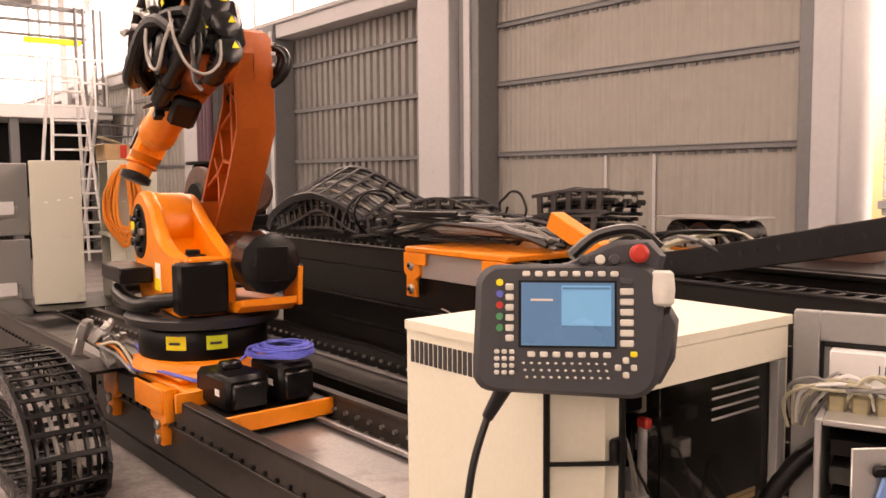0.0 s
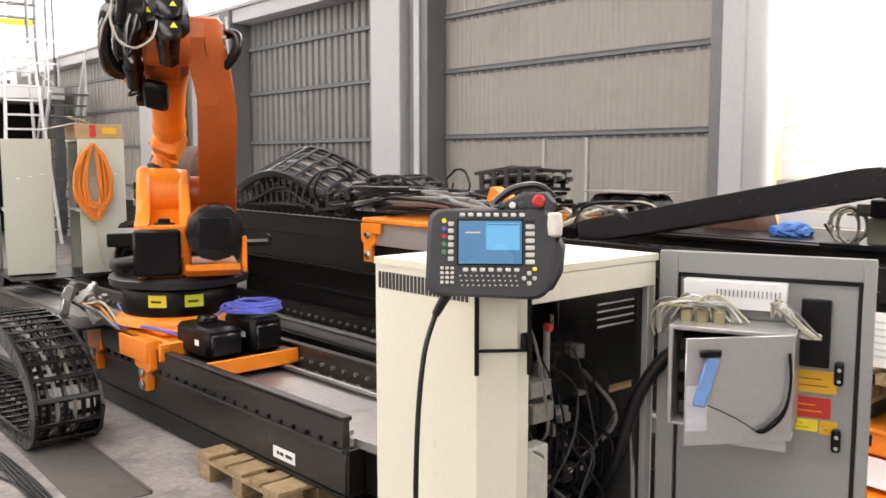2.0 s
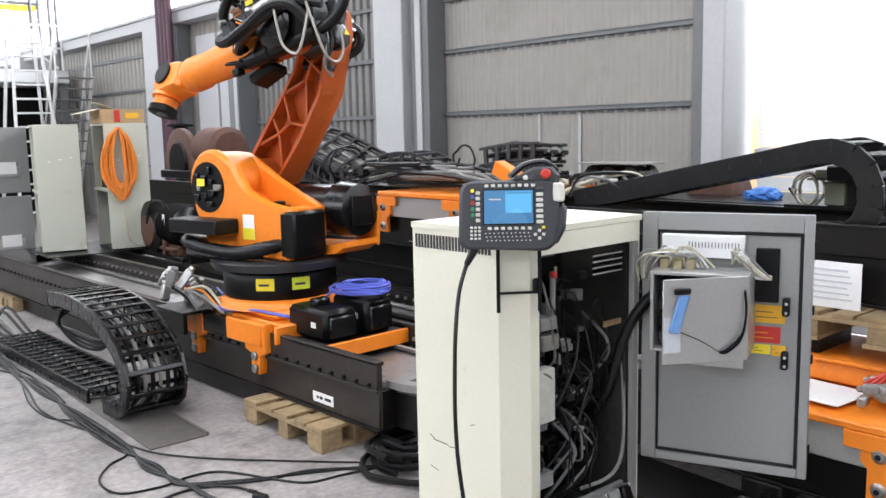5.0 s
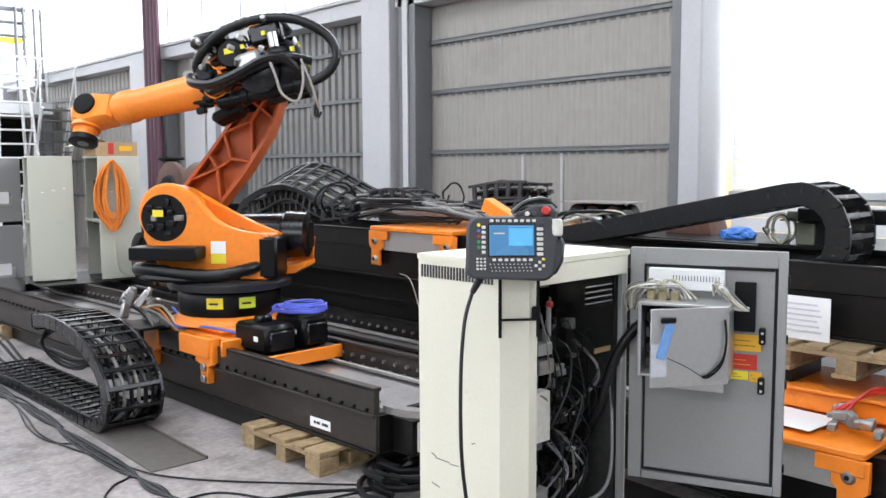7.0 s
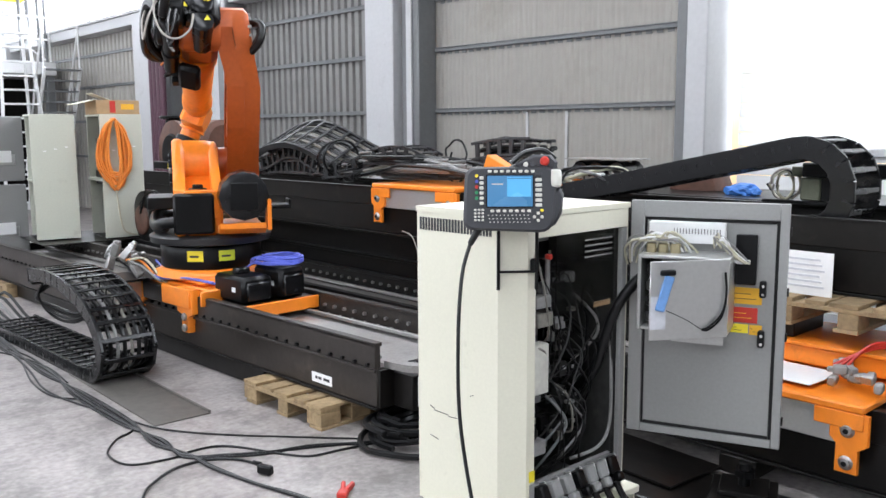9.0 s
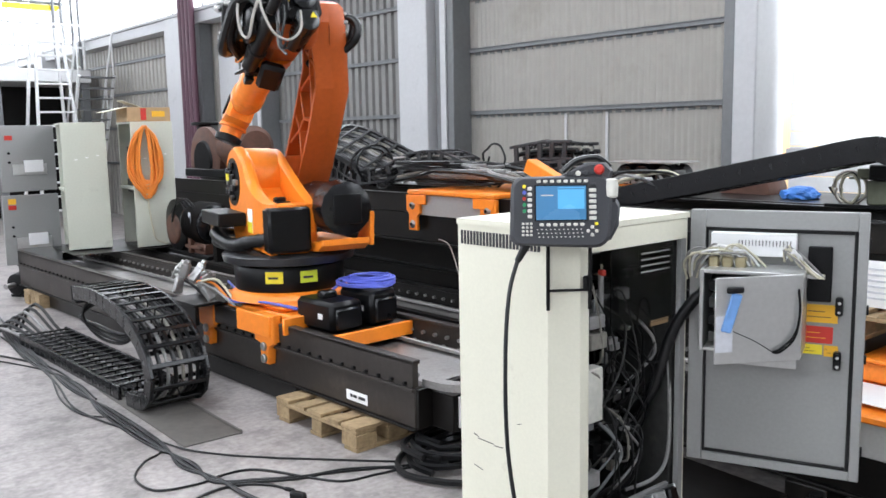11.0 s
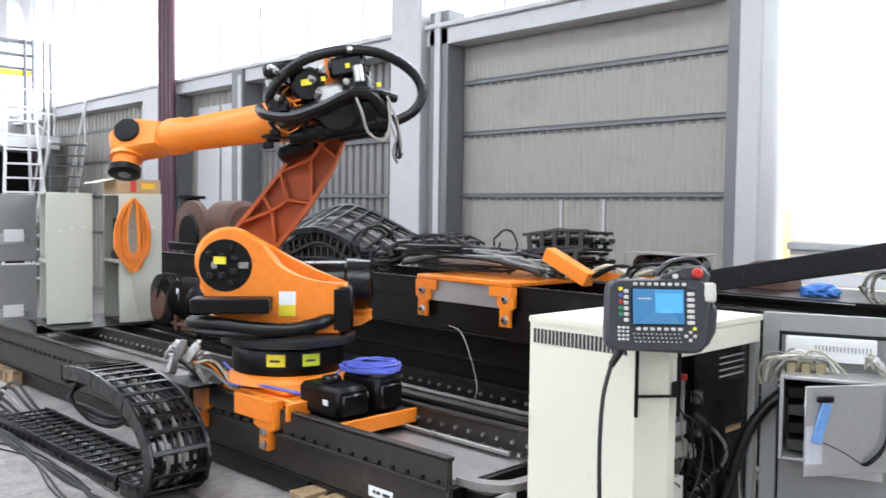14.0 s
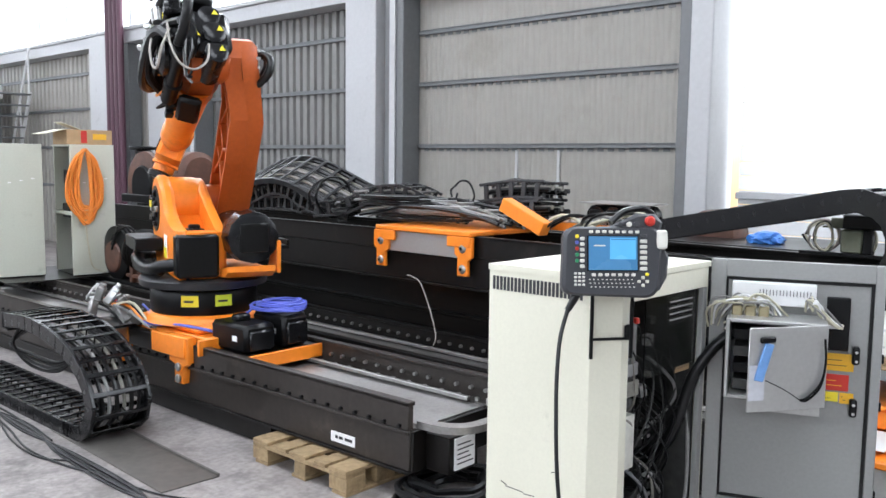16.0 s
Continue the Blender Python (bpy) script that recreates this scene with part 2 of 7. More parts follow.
def turned(bm, p0, p1, profile, seg=16):
    """A turned body along p0 to p1; profile: (share of the way, radius)."""
    p0, p1 = Vector(p0), Vector(p1)
    q = (p1 - p0).to_track_quat("Z", "Y")
    loops = []
    for f, r in profile:
        c = p0 + (p1 - p0) * f
        loops.append([c + q @ Vector((r * math.cos(2 * math.pi * k / seg), r * math.sin(2 * math.pi * k / seg), 0)) for k in range(seg)])
    return rings(bm, loops)


def rod(bm, p0, p1, r, seg=12, bevel=0.0):
    length = (Vector(p1) - Vector(p0)).length
    if bevel <= 0:
        return turned(bm, p0, p1, ((0, r), (1, r)), seg)
    f = min(0.45, bevel / length)
    return turned(bm, p0, p1, ((0, r - bevel), (f, r), (1 - f, r), (1, r - bevel)), seg)


def smooth_path(pts, steps=6):
    """A rounded path through the points."""
    pts = [Vector(p) for p in pts]
    out = []
    for i in range(len(pts) - 1):
        a, b2, c2, d = pts[max(0, i - 1)], pts[i], pts[i + 1], pts[min(len(pts) - 1, i + 2)]
        for k in range(steps):
            t = k / steps
            out.append(0.5 * ((2 * b2) + (c2 - a) * t + (2 * a - 5 * b2 + 4 * c2 - d) * t * t + (3 * b2 - a - 3 * c2 + d) * t ** 3))
    return out + [pts[-1]]


def tube(bm, pts, r, seg=6, steps=5, ribs=0.0):
    path = smooth_path(pts, steps) if steps > 1 else [Vector(p) for p in pts]
    loops, up = [], Vector((0.13, 0.21, 0.97))
    for i, p in enumerate(path):
        d = (path[min(i + 1, len(path) - 1)] - path[max(i - 1, 0)]).normalized()
        x = up.cross(d)
        x = x.normalized() if x.length > 1e-4 else Vector((1, 0, 0))
        up = d.cross(x).normalized()
        rr = r * (1 + ribs * (1 if i % 2 else -1))
        loops.append([p + rr * (x * math.cos(2 * math.pi * k / seg) + up * math.sin(2 * math.pi * k / seg)) for k in range(seg)])
    return rings(bm, loops)


def prism(bm, outline, m, depth, bevel=0.0, both=True):
    """An outline in the plane x, z of m, drawn out along y from -depth/2 to depth/2."""
    def inset(k):
        n, res = len(outline), []
        cx, cz = sum(p[0] for p in outline) / n, sum(p[1] for p in outline) / n
        for x, z in outline:
            v = Vector((x - cx, z - cz))
            v = v - v.normalized() * k if v.length > k else v
            res.append((cx + v.x, cz + v.y))
        return res
    rows = [(-depth / 2, bevel), (-depth / 2 + bevel, 0), (depth / 2 - bevel if both else depth / 2, 0), (depth / 2, bevel)][:4 if both else 3] if bevel else [(-depth / 2, 0), (depth / 2, 0)]
    return rings(bm, [[m @ Vector((x, y, z)) for x, z in inset(k)] for y, k in rows])


def coil(bm, c, rx, ry, turns, r, rise=0.0, seed=0, jitter=0.1, axis="z", per=14, seg=5):
    """Loose turns of cable."""
    rnd = random.Random(seed)
    pts, jx, jy = [], 0, 0
    for i in range(int(turns * per) + 1):
        a = 2 * math.pi * i / per
        if i % per == 0:
            jx, jy = rnd.uniform(-jitter, jitter), rnd.uniform(-jitter, jitter)
        k = 1 + rnd.uniform(-jitter, jitter) * 0.35
        u, v, w = (rx * (1 + jx)) * k * math.cos(a), (ry * (1 + jy)) * k * math.sin(a), rise * i / (turns * per) + rnd.uniform(-0.2, 0.2) * r
        pts.append({"z": (c[0] + u, c[1] + v, c[2] + w), "y": (c[0] + u, c[1] + w, c[2] + v), "x": (c[0] + w, c[1] + u, c[2] + v)}[axis])
    return tube(bm, pts, r, seg, 2)


def part(name, bm, mat, parent=None, label="", smooth=40):
    """Links a bmesh as one mesh object under a thing or a part."""
    bmesh.ops.recalc_face_normals(bm, faces=bm.faces)
    me = bpy.data.meshes.new(name)
    bm.to_mesh(me)
    bm.free()
    me.materials.append(mat)
    if smooth:

        lim = math.cos(radians(smooth))
        me.polygons.foreach_set("use_smooth", [True] * len(me.polygons))
        b2 = bmesh.new()
        b2.from_mesh(me)
        for e in b2.edges:
            if len(e.link_faces) == 2 and e.link_faces[0].normal.dot(e.link_faces[1].normal) < lim:
                e.smooth = False
        b2.to_mesh(me)
        b2.free()
    ob = new(name, me)
    if parent:
        ob.parent = parent
    if label:
        ob["label"] = label
    return ob


def thing(name, m, label, category, group="", kind=""):
    ob = new(name)
    ob.empty_display_size = 0.1
    ob.matrix_world = m
    return tagged(ob, label, category, group, kind)


def structure(name, bm, mat, label):
    return tagged(part(name, bm, mat), label, name.split("_")[0], kind="structure")

# ---- the hall ----
bm = mesh()
span(bm, (-9, -9, -0.2), (6.9, 30, 0))
floor = structure("floor", bm, CONCRETE, "worn grey concrete hall floor with dark stains")

WALL = 6.35


def corrugated(y0, y1, z0, z1, pitch, depth, x=WALL):
    """A sheet wall with upright ribs, 4 cm thick behind."""
    bm = mesh()
    n = max(1, round((y1 - y0) / pitch))
    step = (y1 - y0) / n
    line = []
    for i in range(n):
        y = y0 + i * step
        line += [(x, y), (x, y + 0.52 * step), (x + depth, y + 0.64 * step), (x + depth, y + 0.88 * step)]
    line.append((x, y1))
    low = [bm.verts.new((a, b, z0)) for a, b in line]
    top = [bm.verts.new((a, b, z1)) for a, b in line]
    for i in range(len(line) - 1):
        bm.faces.new((low[i], low[i + 1], top[i + 1], top[i]))
    span(bm, (x + depth + 0.02, y0, z0), (x + depth + 0.06, y1, z1))
    return bm


TOP = 3.79
wall_east = structure("wall_east", corrugated(3.60, 7.54, 0, TOP, 0.075, 0.006), SHEET, "beige-grey ribbed sheet wall with horizontal rails")
wall_east_far = structure("wall_east_far", corrugated(8.13, 12.0, 0, TOP, 0.16, 0.04), SHEETGREY, "grey trapezoidal sheet wall behind the machines")
wall_east_end = structure("wall_east_end", corrugated(12.004, 30.0, 0, TOP, 0.20, 0.03), SHEET, "beige ribbed sheet wall at the bright far end")


def rails(parent, y0, y1, heights, lip):
    for z in heights:
        bm = mesh()
        span(bm, (WALL - 0.045, y0, z - 0.022), (WALL - 0.002, y1, z + 0.022), 0.004)
        span(bm, (WALL - 0.06, y0, z + 0.022), (WALL - 0.002, y1, z + 0.03))
        part("rail", bm, POST, parent, "dark steel rail")
        if lip:
            bm = mesh()
            n = round((y1 - y0) / 0.125)
            for i in range(n):
                y = y0 + (i + 0.3) * 0.125
                span(bm, (WALL - 0.012, y, z - 0.055), (WALL - 0.004, y + 0.07, z - 0.023))
            tagged(part("rail_teeth", bm, POST, parent), kind="stuff")


rails(wall_east, 3.60, 7.16, (1.98, 2.725, 3.34), True)
rails(wall_east_far, 8.13, 11.8, (1.2, 1.98, 2.725, 3.4), False)
rails(wall_east_end, 15.4, 29.9, (1.2, 1.98, 2.725, 3.4), False)
# flat sheet doors between the far posts
for y0, y1, mat in ((12.30, 13.02, COLUMN), (13.10, 13.86, COLUMN)):
    bm = mesh()
    span(bm, (WALL - 0.05, y0, 0.0), (WALL - 0.004, y1, 3.55), 0.006)
    part("flat_sheet", bm, mat, wall_east_end, "flat painted sheet panel")
for y in (5.05, 5.62):
    bm = mesh()
    span(bm, (WALL - 0.02, y, 0), (WALL - 0.003, y + 0.035, 1.94), 0.004)
    part("joint_strip", bm, COLUMN, wall_east)


def pillar(y0, y1, x0, x1, z1, mat, name, label):
    bm = mesh()
    span(bm, (x0, y0, 0), (x1, y1, z1), 0.012)
    return structure(name, bm, mat, label)


pillar(7.545, 8.12, 5.95, 6.55, 8.0, COLUMN, "column_1", "light grey painted concrete column")
pillar(7.17, 7.50, 6.05, 6.345, 4.2, POST, "post_1", "dark grey steel post beside the column")
bm = mesh()
span(bm, (6.02, 7.28, 0), (6.048, 7.38, 4.2), 0.004)
part("flange", bm, COLUMN, bpy.data.objects["post_1"])
pillar(14.60, 15.36, 5.95, 6.34, 3.96, COLUMN, "column_2", "light grey steel column under the ledge")
pillar(14.16, 14.54, 6.1, 6.34, 3.9, POST, "post_2", "dark grey steel post behind the pipes")
pillar(11.82, 12.16, 6.0, 6.34, 4.0, POST, "post_4", "dark grey steel post in the far wall")
bm = mesh()
span(bm, (5.985, 11.84, 0), (5.998, 11.94, 3.9), 0.003)
part("flange", bm, COLUMN, bpy.data.objects["post_4"])
pillar(23.2, 23.8, 5.95, 6.55, 8.0, COLUMN, "column_3", "light grey painted concrete column")
pillar(3.43, 3.57, 6.08, 6.5, 8.0, POST, "post_3", "grey steel gate post")
pillar(3.20, 3.42, 6.0, 6.5, 8.0, COLUMN, "column_4", "light grey steel gate column")
for k, y in enumerate((14.02, 14.17, 14.32, 14.47)):
    bm = mesh()
    rod(bm, (5.90, y, 0), (5.90, y, 8.0), 0.055, 12)
    structure("pipe_%d" % (k + 1), bm, PIPE, "dark red upright pipe on the wall")

# the ledge above the sheet wall, the window band and the rest of the wall
bm = mesh()
span(bm, (6.05, 3.75, TOP + 0.003), (6.6, 30, TOP + 0.2), 0.01)
span(bm, (6.0, 3.75, TOP + 0.2), (6.62, 30, TOP + 0.26), 0.01)
structure("trim_ledge", bm, COLUMN, "grey steel ledge below the window band")
wall_upper = mesh()
span(wall_upper, (6.7, -9, 7.05), (6.9, 30, 8.0))
structure("wall_east_upper", wall_upper, WHITE, "white wall above the window band")
window = thing("window_1", Matrix(), "long bright window band under the roof", "window", kind="structure")
for i in range(20):
    y = 3.9 + i * 1.35
    bm = mesh()
    span(bm, (6.45, y, TOP + 0.263), (6.53, y + 0.06, 7.05), 0.004)
    part("mullion", bm, COLUMN, window)

# glowing sheets for bright sky outside; the unseen west one is added fill
GLOW = bpy.data.materials.new("white_glow")
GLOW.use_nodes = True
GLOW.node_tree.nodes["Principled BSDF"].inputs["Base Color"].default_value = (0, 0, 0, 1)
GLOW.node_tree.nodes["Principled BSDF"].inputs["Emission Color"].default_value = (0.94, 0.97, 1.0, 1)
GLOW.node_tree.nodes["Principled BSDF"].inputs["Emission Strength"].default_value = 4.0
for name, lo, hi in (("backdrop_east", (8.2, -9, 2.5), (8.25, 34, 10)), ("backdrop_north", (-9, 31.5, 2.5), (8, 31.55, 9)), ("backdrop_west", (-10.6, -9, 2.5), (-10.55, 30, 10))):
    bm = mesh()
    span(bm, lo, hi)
    structure(name, bm, GLOW, "glowing backdrop sheet standing in for bright overcast sky")

# gate of translucent panels
gate = thing("door_1", Matrix(), "tall white translucent sectional gate", "gate", kind="structure")
for k in range(32):
    z = 0.02 + k * 0.13
    bm = mesh()
    span(bm, (6.40, -8.9, z), (6.43, 3.09, z + 0.124), 0.006)
    part("panel", bm, PANEL if z > 1.5 else WHITE, gate)
bm = mesh()
span(bm, (6.34, -8.9, 1.50), (6.397, 3.09, 1.56), 0.004)
part("gate_rail", bm, COLUMN, gate)
for y in (1.32, -1.4, -4.2):
    bm = mesh()
    span(bm, (6.33, y, 0), (6.39, y + 0.09, 4.2), 0.004)
    part("gate_post", bm, COLUMN, gate)
bm = mesh()
span(bm, (6.42, -9, 4.2), (6.7, 3.19, 4.6))
structure("wall_east_lintel", bm, WHITE, "white lintel above the gate")

# the other walls and the roof, added to close the hall; grey lowers bounced light
for name, lo, hi in (("wall_west", (-9.2, -9, 0), (-9, 30, 4.2)), ("wall_west_upper", (-9.2, -9, 7.0), (-9, 30, 8)), ("wall_south", (-9.2, -9.2, 0), (6.9, -9, 8)),
                     ("wall_north", (-9.2, 30, 0), (6.9, 30.2, 3.6)), ("wall_north_upper", (-9.2, 30, 7.2), (6.9, 30.2, 8))):
    bm = mesh()
    span(bm, lo, hi)
    structure(name, bm, LINING, "plain grey wall added to close the hall")
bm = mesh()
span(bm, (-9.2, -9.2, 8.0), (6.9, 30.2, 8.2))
structure("ceiling", bm, LINING, "grey roof lining added to close the hall")
# invented glowing roof strip, placed over the added roof lamp
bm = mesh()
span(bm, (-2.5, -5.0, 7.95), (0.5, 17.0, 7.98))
structure("window_2", bm, GLOW, "unseen glowing strip added in the roof to brighten the hall")
for k in range(6):
    bm = mesh()
    y = 1.0 + 6 * k
    span(bm, (-9, y, 7.5), (6.7, y + 0.25, 7.99), 0.02)
    structure("beam_%d" % (k + 1), bm, COLUMN, "pale grey roof beam")

# ---- the near track ----
TRACK = pose(1.89, 2.78, 0, 0, 0, 2.06)
TW = 0.76  # width over both beams


def bolts(bm, x, y0, y1, step, z, d, r=0.011, h=0.02):
    n = int((y1 - y0) / step)
    for i in range(n + 1):
        y = y0 + i * step
        turned(bm, (x, y, z), (x + d[0] * h, y + d[1] * h, z + d[2] * h), ((0, r), (1, r * 0.9)), 6)


def bolt_line(parent, x, y0, y1, step, z, d, r, h, mat):
    """Single bolts along a beam, all on one mesh."""
    bm = mesh()
    turned(bm, (0, 0, 0), tuple(v * h for v in d), ((0, r), (1, r * 0.9)), 6)
    first = part("bolt", bm, mat, parent)
    for i in range(int((y1 - y0) / step) + 1):
        ob = first if i == 0 else new("bolt", first.data)
        ob.parent = parent
        ob.matrix_basis = pose(x, y0 + i * step, z)


def bolt_rest(parent, x, y0, y1, step, z, d, r, h, mat):
    bm = mesh()
    bolts(bm, x, y0, y1, step, z, d, r, h)
    tagged(part("bolt_row", bm, mat, parent), kind="stuff")


def linear_track(name, m, y0, y1, label, base=0.17, endloop=True):
    paint = TRACKPAINT if endloop else BEAM
    row = bolt_line if endloop else bolt_rest
    t = thing(name, m, label, "machine track")
    for x0, sgn in ((0.0, 1), (TW, -1)):
        bm = mesh()
        xa, xb = sorted((x0, x0 + sgn * 0.11))
        span(bm, (xa, y0, base), (xb, y1, base + 0.23), 0.006)
        part("side_beam", bm, paint, t)
        bm = mesh()
        xa, xb = sorted((x0 - sgn * 0.012, x0 + sgn * 0.03))
        span(bm, (xa, y0 - 0.0, base + 0.225), (xb, y1, base + 0.375), 0.004)
        span(bm, (xa, y0, base + 0.355), (xa + 0.055 if sgn > 0 else xb, y1, base + 0.378), 0.003) if sgn > 0 else span(bm, (xb - 0.055, y0, base + 0.355), (xb, y1, base + 0.378), 0.003)
        part("upright_flange", bm, paint, t)
        bm = mesh()
        xa, xb = sorted((x0 - sgn * 0.015, x0 + sgn * 0.10))
        span(bm, (xa, y0, base - 0.014), (xb, y1, base), 0.002)
        part("foot_flange", bm, BEAM, t)
        row(t, x0 + sgn * 0.031, y0 + 0.06, y1 - 0.05, 0.115, base + 0.29, (sgn, 0, 0), 0.014, 0.022, STEEL)
        if endloop:
            row(t, x0 - sgn * 0.012, y0 + 0.06, y1 - 0.05, 0.115, base + 0.245, (-sgn, 0, 0), 0.013, 0.016, BLACK)
            bm = mesh()
            xa, xb = sorted((x0 - sgn * 0.02, x0 - sgn * 0.0005))
            span(bm, (xa, y0, base + 0.205), (xb, y1, base + 0.2245), 0.003)
            part("ledge_strip", bm, paint, t)
        bm = mesh()
        xa, xb = sorted((x0 + sgn * 0.115, x0 + sgn * 0.145))
        span(bm, (xa, y0 + 0.12, base + 0.236), (xb, y1 - 0.05, base + 0.262), 0.004)
        part("guide_rail", bm, STEEL, t)
        row(t, x0 + sgn * 0.075, y0 + 0.1, y1 - 0.05, 0.14, base + 0.23, (0, 0, 1), 0.016, 0.018, BRIGHT)
    bm = mesh()
    span(bm, (0.112, y0 + 0.02, base + 0.19), (TW - 0.112, y1 - 0.02, base + 0.222))
    part("deck_plate", bm, STEEL, t, "worn shiny steel deck plate")
    bm = mesh()
    span(bm, (0.0, y1 + 0.002, base), (TW, y1 + 0.02, base + 0.30), 0.003)
    part("end_plate", bm, BEAM, t)
    bm = mesh()
    span(bm, (0.005, y0 - 0.022, base), (TW - 0.005, y0 - 0.003, base + 0.22), 0.003)
    part("end_plate", bm, BEAM, t)
    if endloop:
        # added block that stops light under the track and darkens its shadow gap
        bm = mesh()
        span(bm, (0.05, y0 + 1.25, 0.004), (TW - 0.05, y1 - 0.05, base - 0.016), 0.004)
        part("underframe", bm, BEAM, t)
        bm = mesh()
        inner, outer = [], []
        for k in range(21):
            a = math.pi * k / 20
            ex = lambda r, q: (TW / 2 - (TW / 2 - 0.05 - q) * math.copysign(abs(math.cos(a)) ** 0.55, math.cos(a)), y0 - 0.004 - (r - q) * math.sin(a) ** 0.7)
            outer.append(ex(0.30, 0.0))
            inner.append(ex(0.30, 0.07))
        loop = outer + inner[::-1]
        rings(bm, [[Vector((x, y, z)) for x, y in loop] for z in (base + 0.23, base + 0.27)])
        part("end_bumper", bm, STEEL, t, "bent flat steel end stop")
        bm = mesh()
        span(bm, (0.14, y0 - 0.2, base + 0.02), (0.30, y0 - 0.19, base + 0.19))
        part("notice_sheet", bm, PAPER, t, "printed sheet behind clear film")
        for i in range(5):
            bm = mesh()
            span(bm, (0.155, y0 - 0.2035, base + 0.05 + i * 0.026), (0.285 - 0.02 * (i % 3), y0 - 0.2005, base + 0.056 + i * 0.026))
            part("text_line", bm, INK, bpy.data.objects["notice_sheet"])
        bm = mesh()
        span(bm, (0.10, y0 - 0.19, base), (0.34, y0 - 0.025, base + 0.2), 0.004)
        part("end_box", bm, BEAM, t)
    return t


track = linear_track("machine_track", TRACK, 0.0, 6.75, "long dark steel machine track carrying the orange robot")
bm = mesh()
span(bm, (-0.0035, 0.42, 0.205), (-0.0005, 0.62, 0.265))
lab = part("label_plate", bm, PAPER, track, "small white label plate")
for i, (a, b) in enumerate(((0.44, 0.50), (0.52, 0.55), (0.56, 0.58))):
    bm = mesh()
    span(bm, (-0.006, a, 0.228), (-0.0038, b, 0.245))
    part("text_bar", bm, INK, lab)

# ---- the robot ----
# seconds, way along the track, turn of the column, lean of the arm, tilt of the forearm
JOINTS = [
    (0, 2.20, 85.8, 34.6, -21.5), (0.25, 2.25, 75, 33.2, -22.6), (0.5, 2.28, 67.7, 32.9, -24.1), (0.75, 2.30, 65.4, 33, -25.6), (1, 2.30, 65.2, 33.4, -27), (1.5, 2.28, 64.8, 33, -27.9),
    (2, 2.22, 66, 32.4, -28.1), (2.5, 2.06, 70.1, 32.3, -27.3), (3, 1.80, 76.9, 34.2, -25), (3.5, 1.59, 82.2, 35.2, -21.6), (4, 1.44, 86.5, 36.2, -19), (4.5, 1.35, 94.4, 36.8, -14.7),
    (5, 1.32, 101.6, 36.5, -12.2), (5.5, 1.38, 112.2, 36.1, -11.2), (6, 1.55, 128.8, 35.6, -9.4), (6.5, 1.77, 140.5, 35.5, -9.2), (6.75, 1.87, 139.8, 35.5, -9.7), (7, 1.95, 131.5, 35.3, -11.2),
    (7.25, 2.03, 114.1, 34.4, -14.5), (7.5, 2.09, 96.2, 33.2, -18.5), (7.75, 2.15, 82.2, 32.8, -22.2), (8, 2.20, 72.7, 33, -24.8), (8.25, 2.24, 66.9, 32.9, -26.5), (8.5, 2.26, 64.2, 33.2, -27.2),
    (9, 2.26, 64.6, 33, -27), (9.5, 2.21, 65.3, 31.8, -28.3), (10, 2.06, 67.8, 31.1, -28.6), (10.5, 1.82, 72.2, 32, -26.9), (11, 1.60, 78, 33.6, -23.4), (11.5, 1.44, 84.8, 35, -20),
    (12, 1.33, 91.4, 37.6, -17.2), (12.5, 1.32, 98.2, 39, -14.5), (13, 1.37, 106.3, 36.5, -13.6), (13.5, 1.50, 119, 34.6, -13), (14, 1.73, 141, 34.5, -10), (14.25, 1.82, 144.4, 34.4, -9.3),
    (14.5, 1.90, 136.9, 34.3, -9.7), (14.75, 1.98, 123.3, 33.9, -12.3), (15, 2.05, 108.2, 33.8, -15.3), (15.25, 2.13, 93.7, 33.9, -18.6), (15.5, 2.20, 81, 33.5, -22), (15.75, 2.25, 75.5, 32.5, -25.5),
    (16, 2.28, 71, 32, -27.5),
]
RX, RS = 0.385, 0.20  # the robot's axis across the track, and the offset along it
H2, A1R, L2, L3 = 1.456, 0.37, 1.235, 1.40


def robot_at(s):
    return TRACK @ pose(RX, s + RS, 0)


robot = thing("industrial_robot", robot_at(2.2), "orange six-axis industrial robot with black hoses on a track carriage", "robot")


def joint_poses(row):
    """Column, arm, forearm and wrist in the robot's own space."""
    t, s, turn, lean, tilt = row
    col = pose(0, 0, 0, 0, 0, turn - 2.06)
    arm = col @ pose(A1R, 0, H2) @ pose(0, 0, 0, 0, -lean, 0)
    elbow = col @ pose(A1R - L2 * math.sin(radians(lean)), 0, H2 + L2 * math.cos(radians(lean)))
    fore = elbow @ pose(0, 0, 0, 0, -tilt, 0)
    wrist = fore @ pose(L3, 0, 0, 26, 0, 0) @ pose(0, 0, 0, 0, tilt * 0.85, 0)
    return col, arm, fore, wrist


REST = joint_poses(JOINTS[0])


def joint(name, m, bm, mat, label=""):
    ob = part(name, bm, mat, robot, label)
    ob.matrix_basis = m
    return ob


# carriage (the robot's space: y along the track)
bm = mesh()
span(bm, (-0.35, -0.42, 0.40), (0.42, 0.46, 0.54), 0.02)
part("carriage_frame", bm, BLACK, robot)
bm = mesh()
span(bm, (-0.36, -0.56, 0.555), (0.42, 0.42, 0.60), 0.012)
span(bm, (-0.34, -0.44, 0.60), (0.38, 0.40, 0.655), 0.03)
part("base_plate", bm, ORANGE, robot)
bm = mesh()
span(bm, (-0.31, -0.945, 0.43), (0.34, -0.92, 0.525), 0.006)
part("cross_member", bm, ORANGE, robot)
bm = mesh()
span(bm, (-0.30, -0.919, 0.48), (0.33, -0.45, 0.519), 0.006)
part("motor_plate", bm, BEAM, robot)
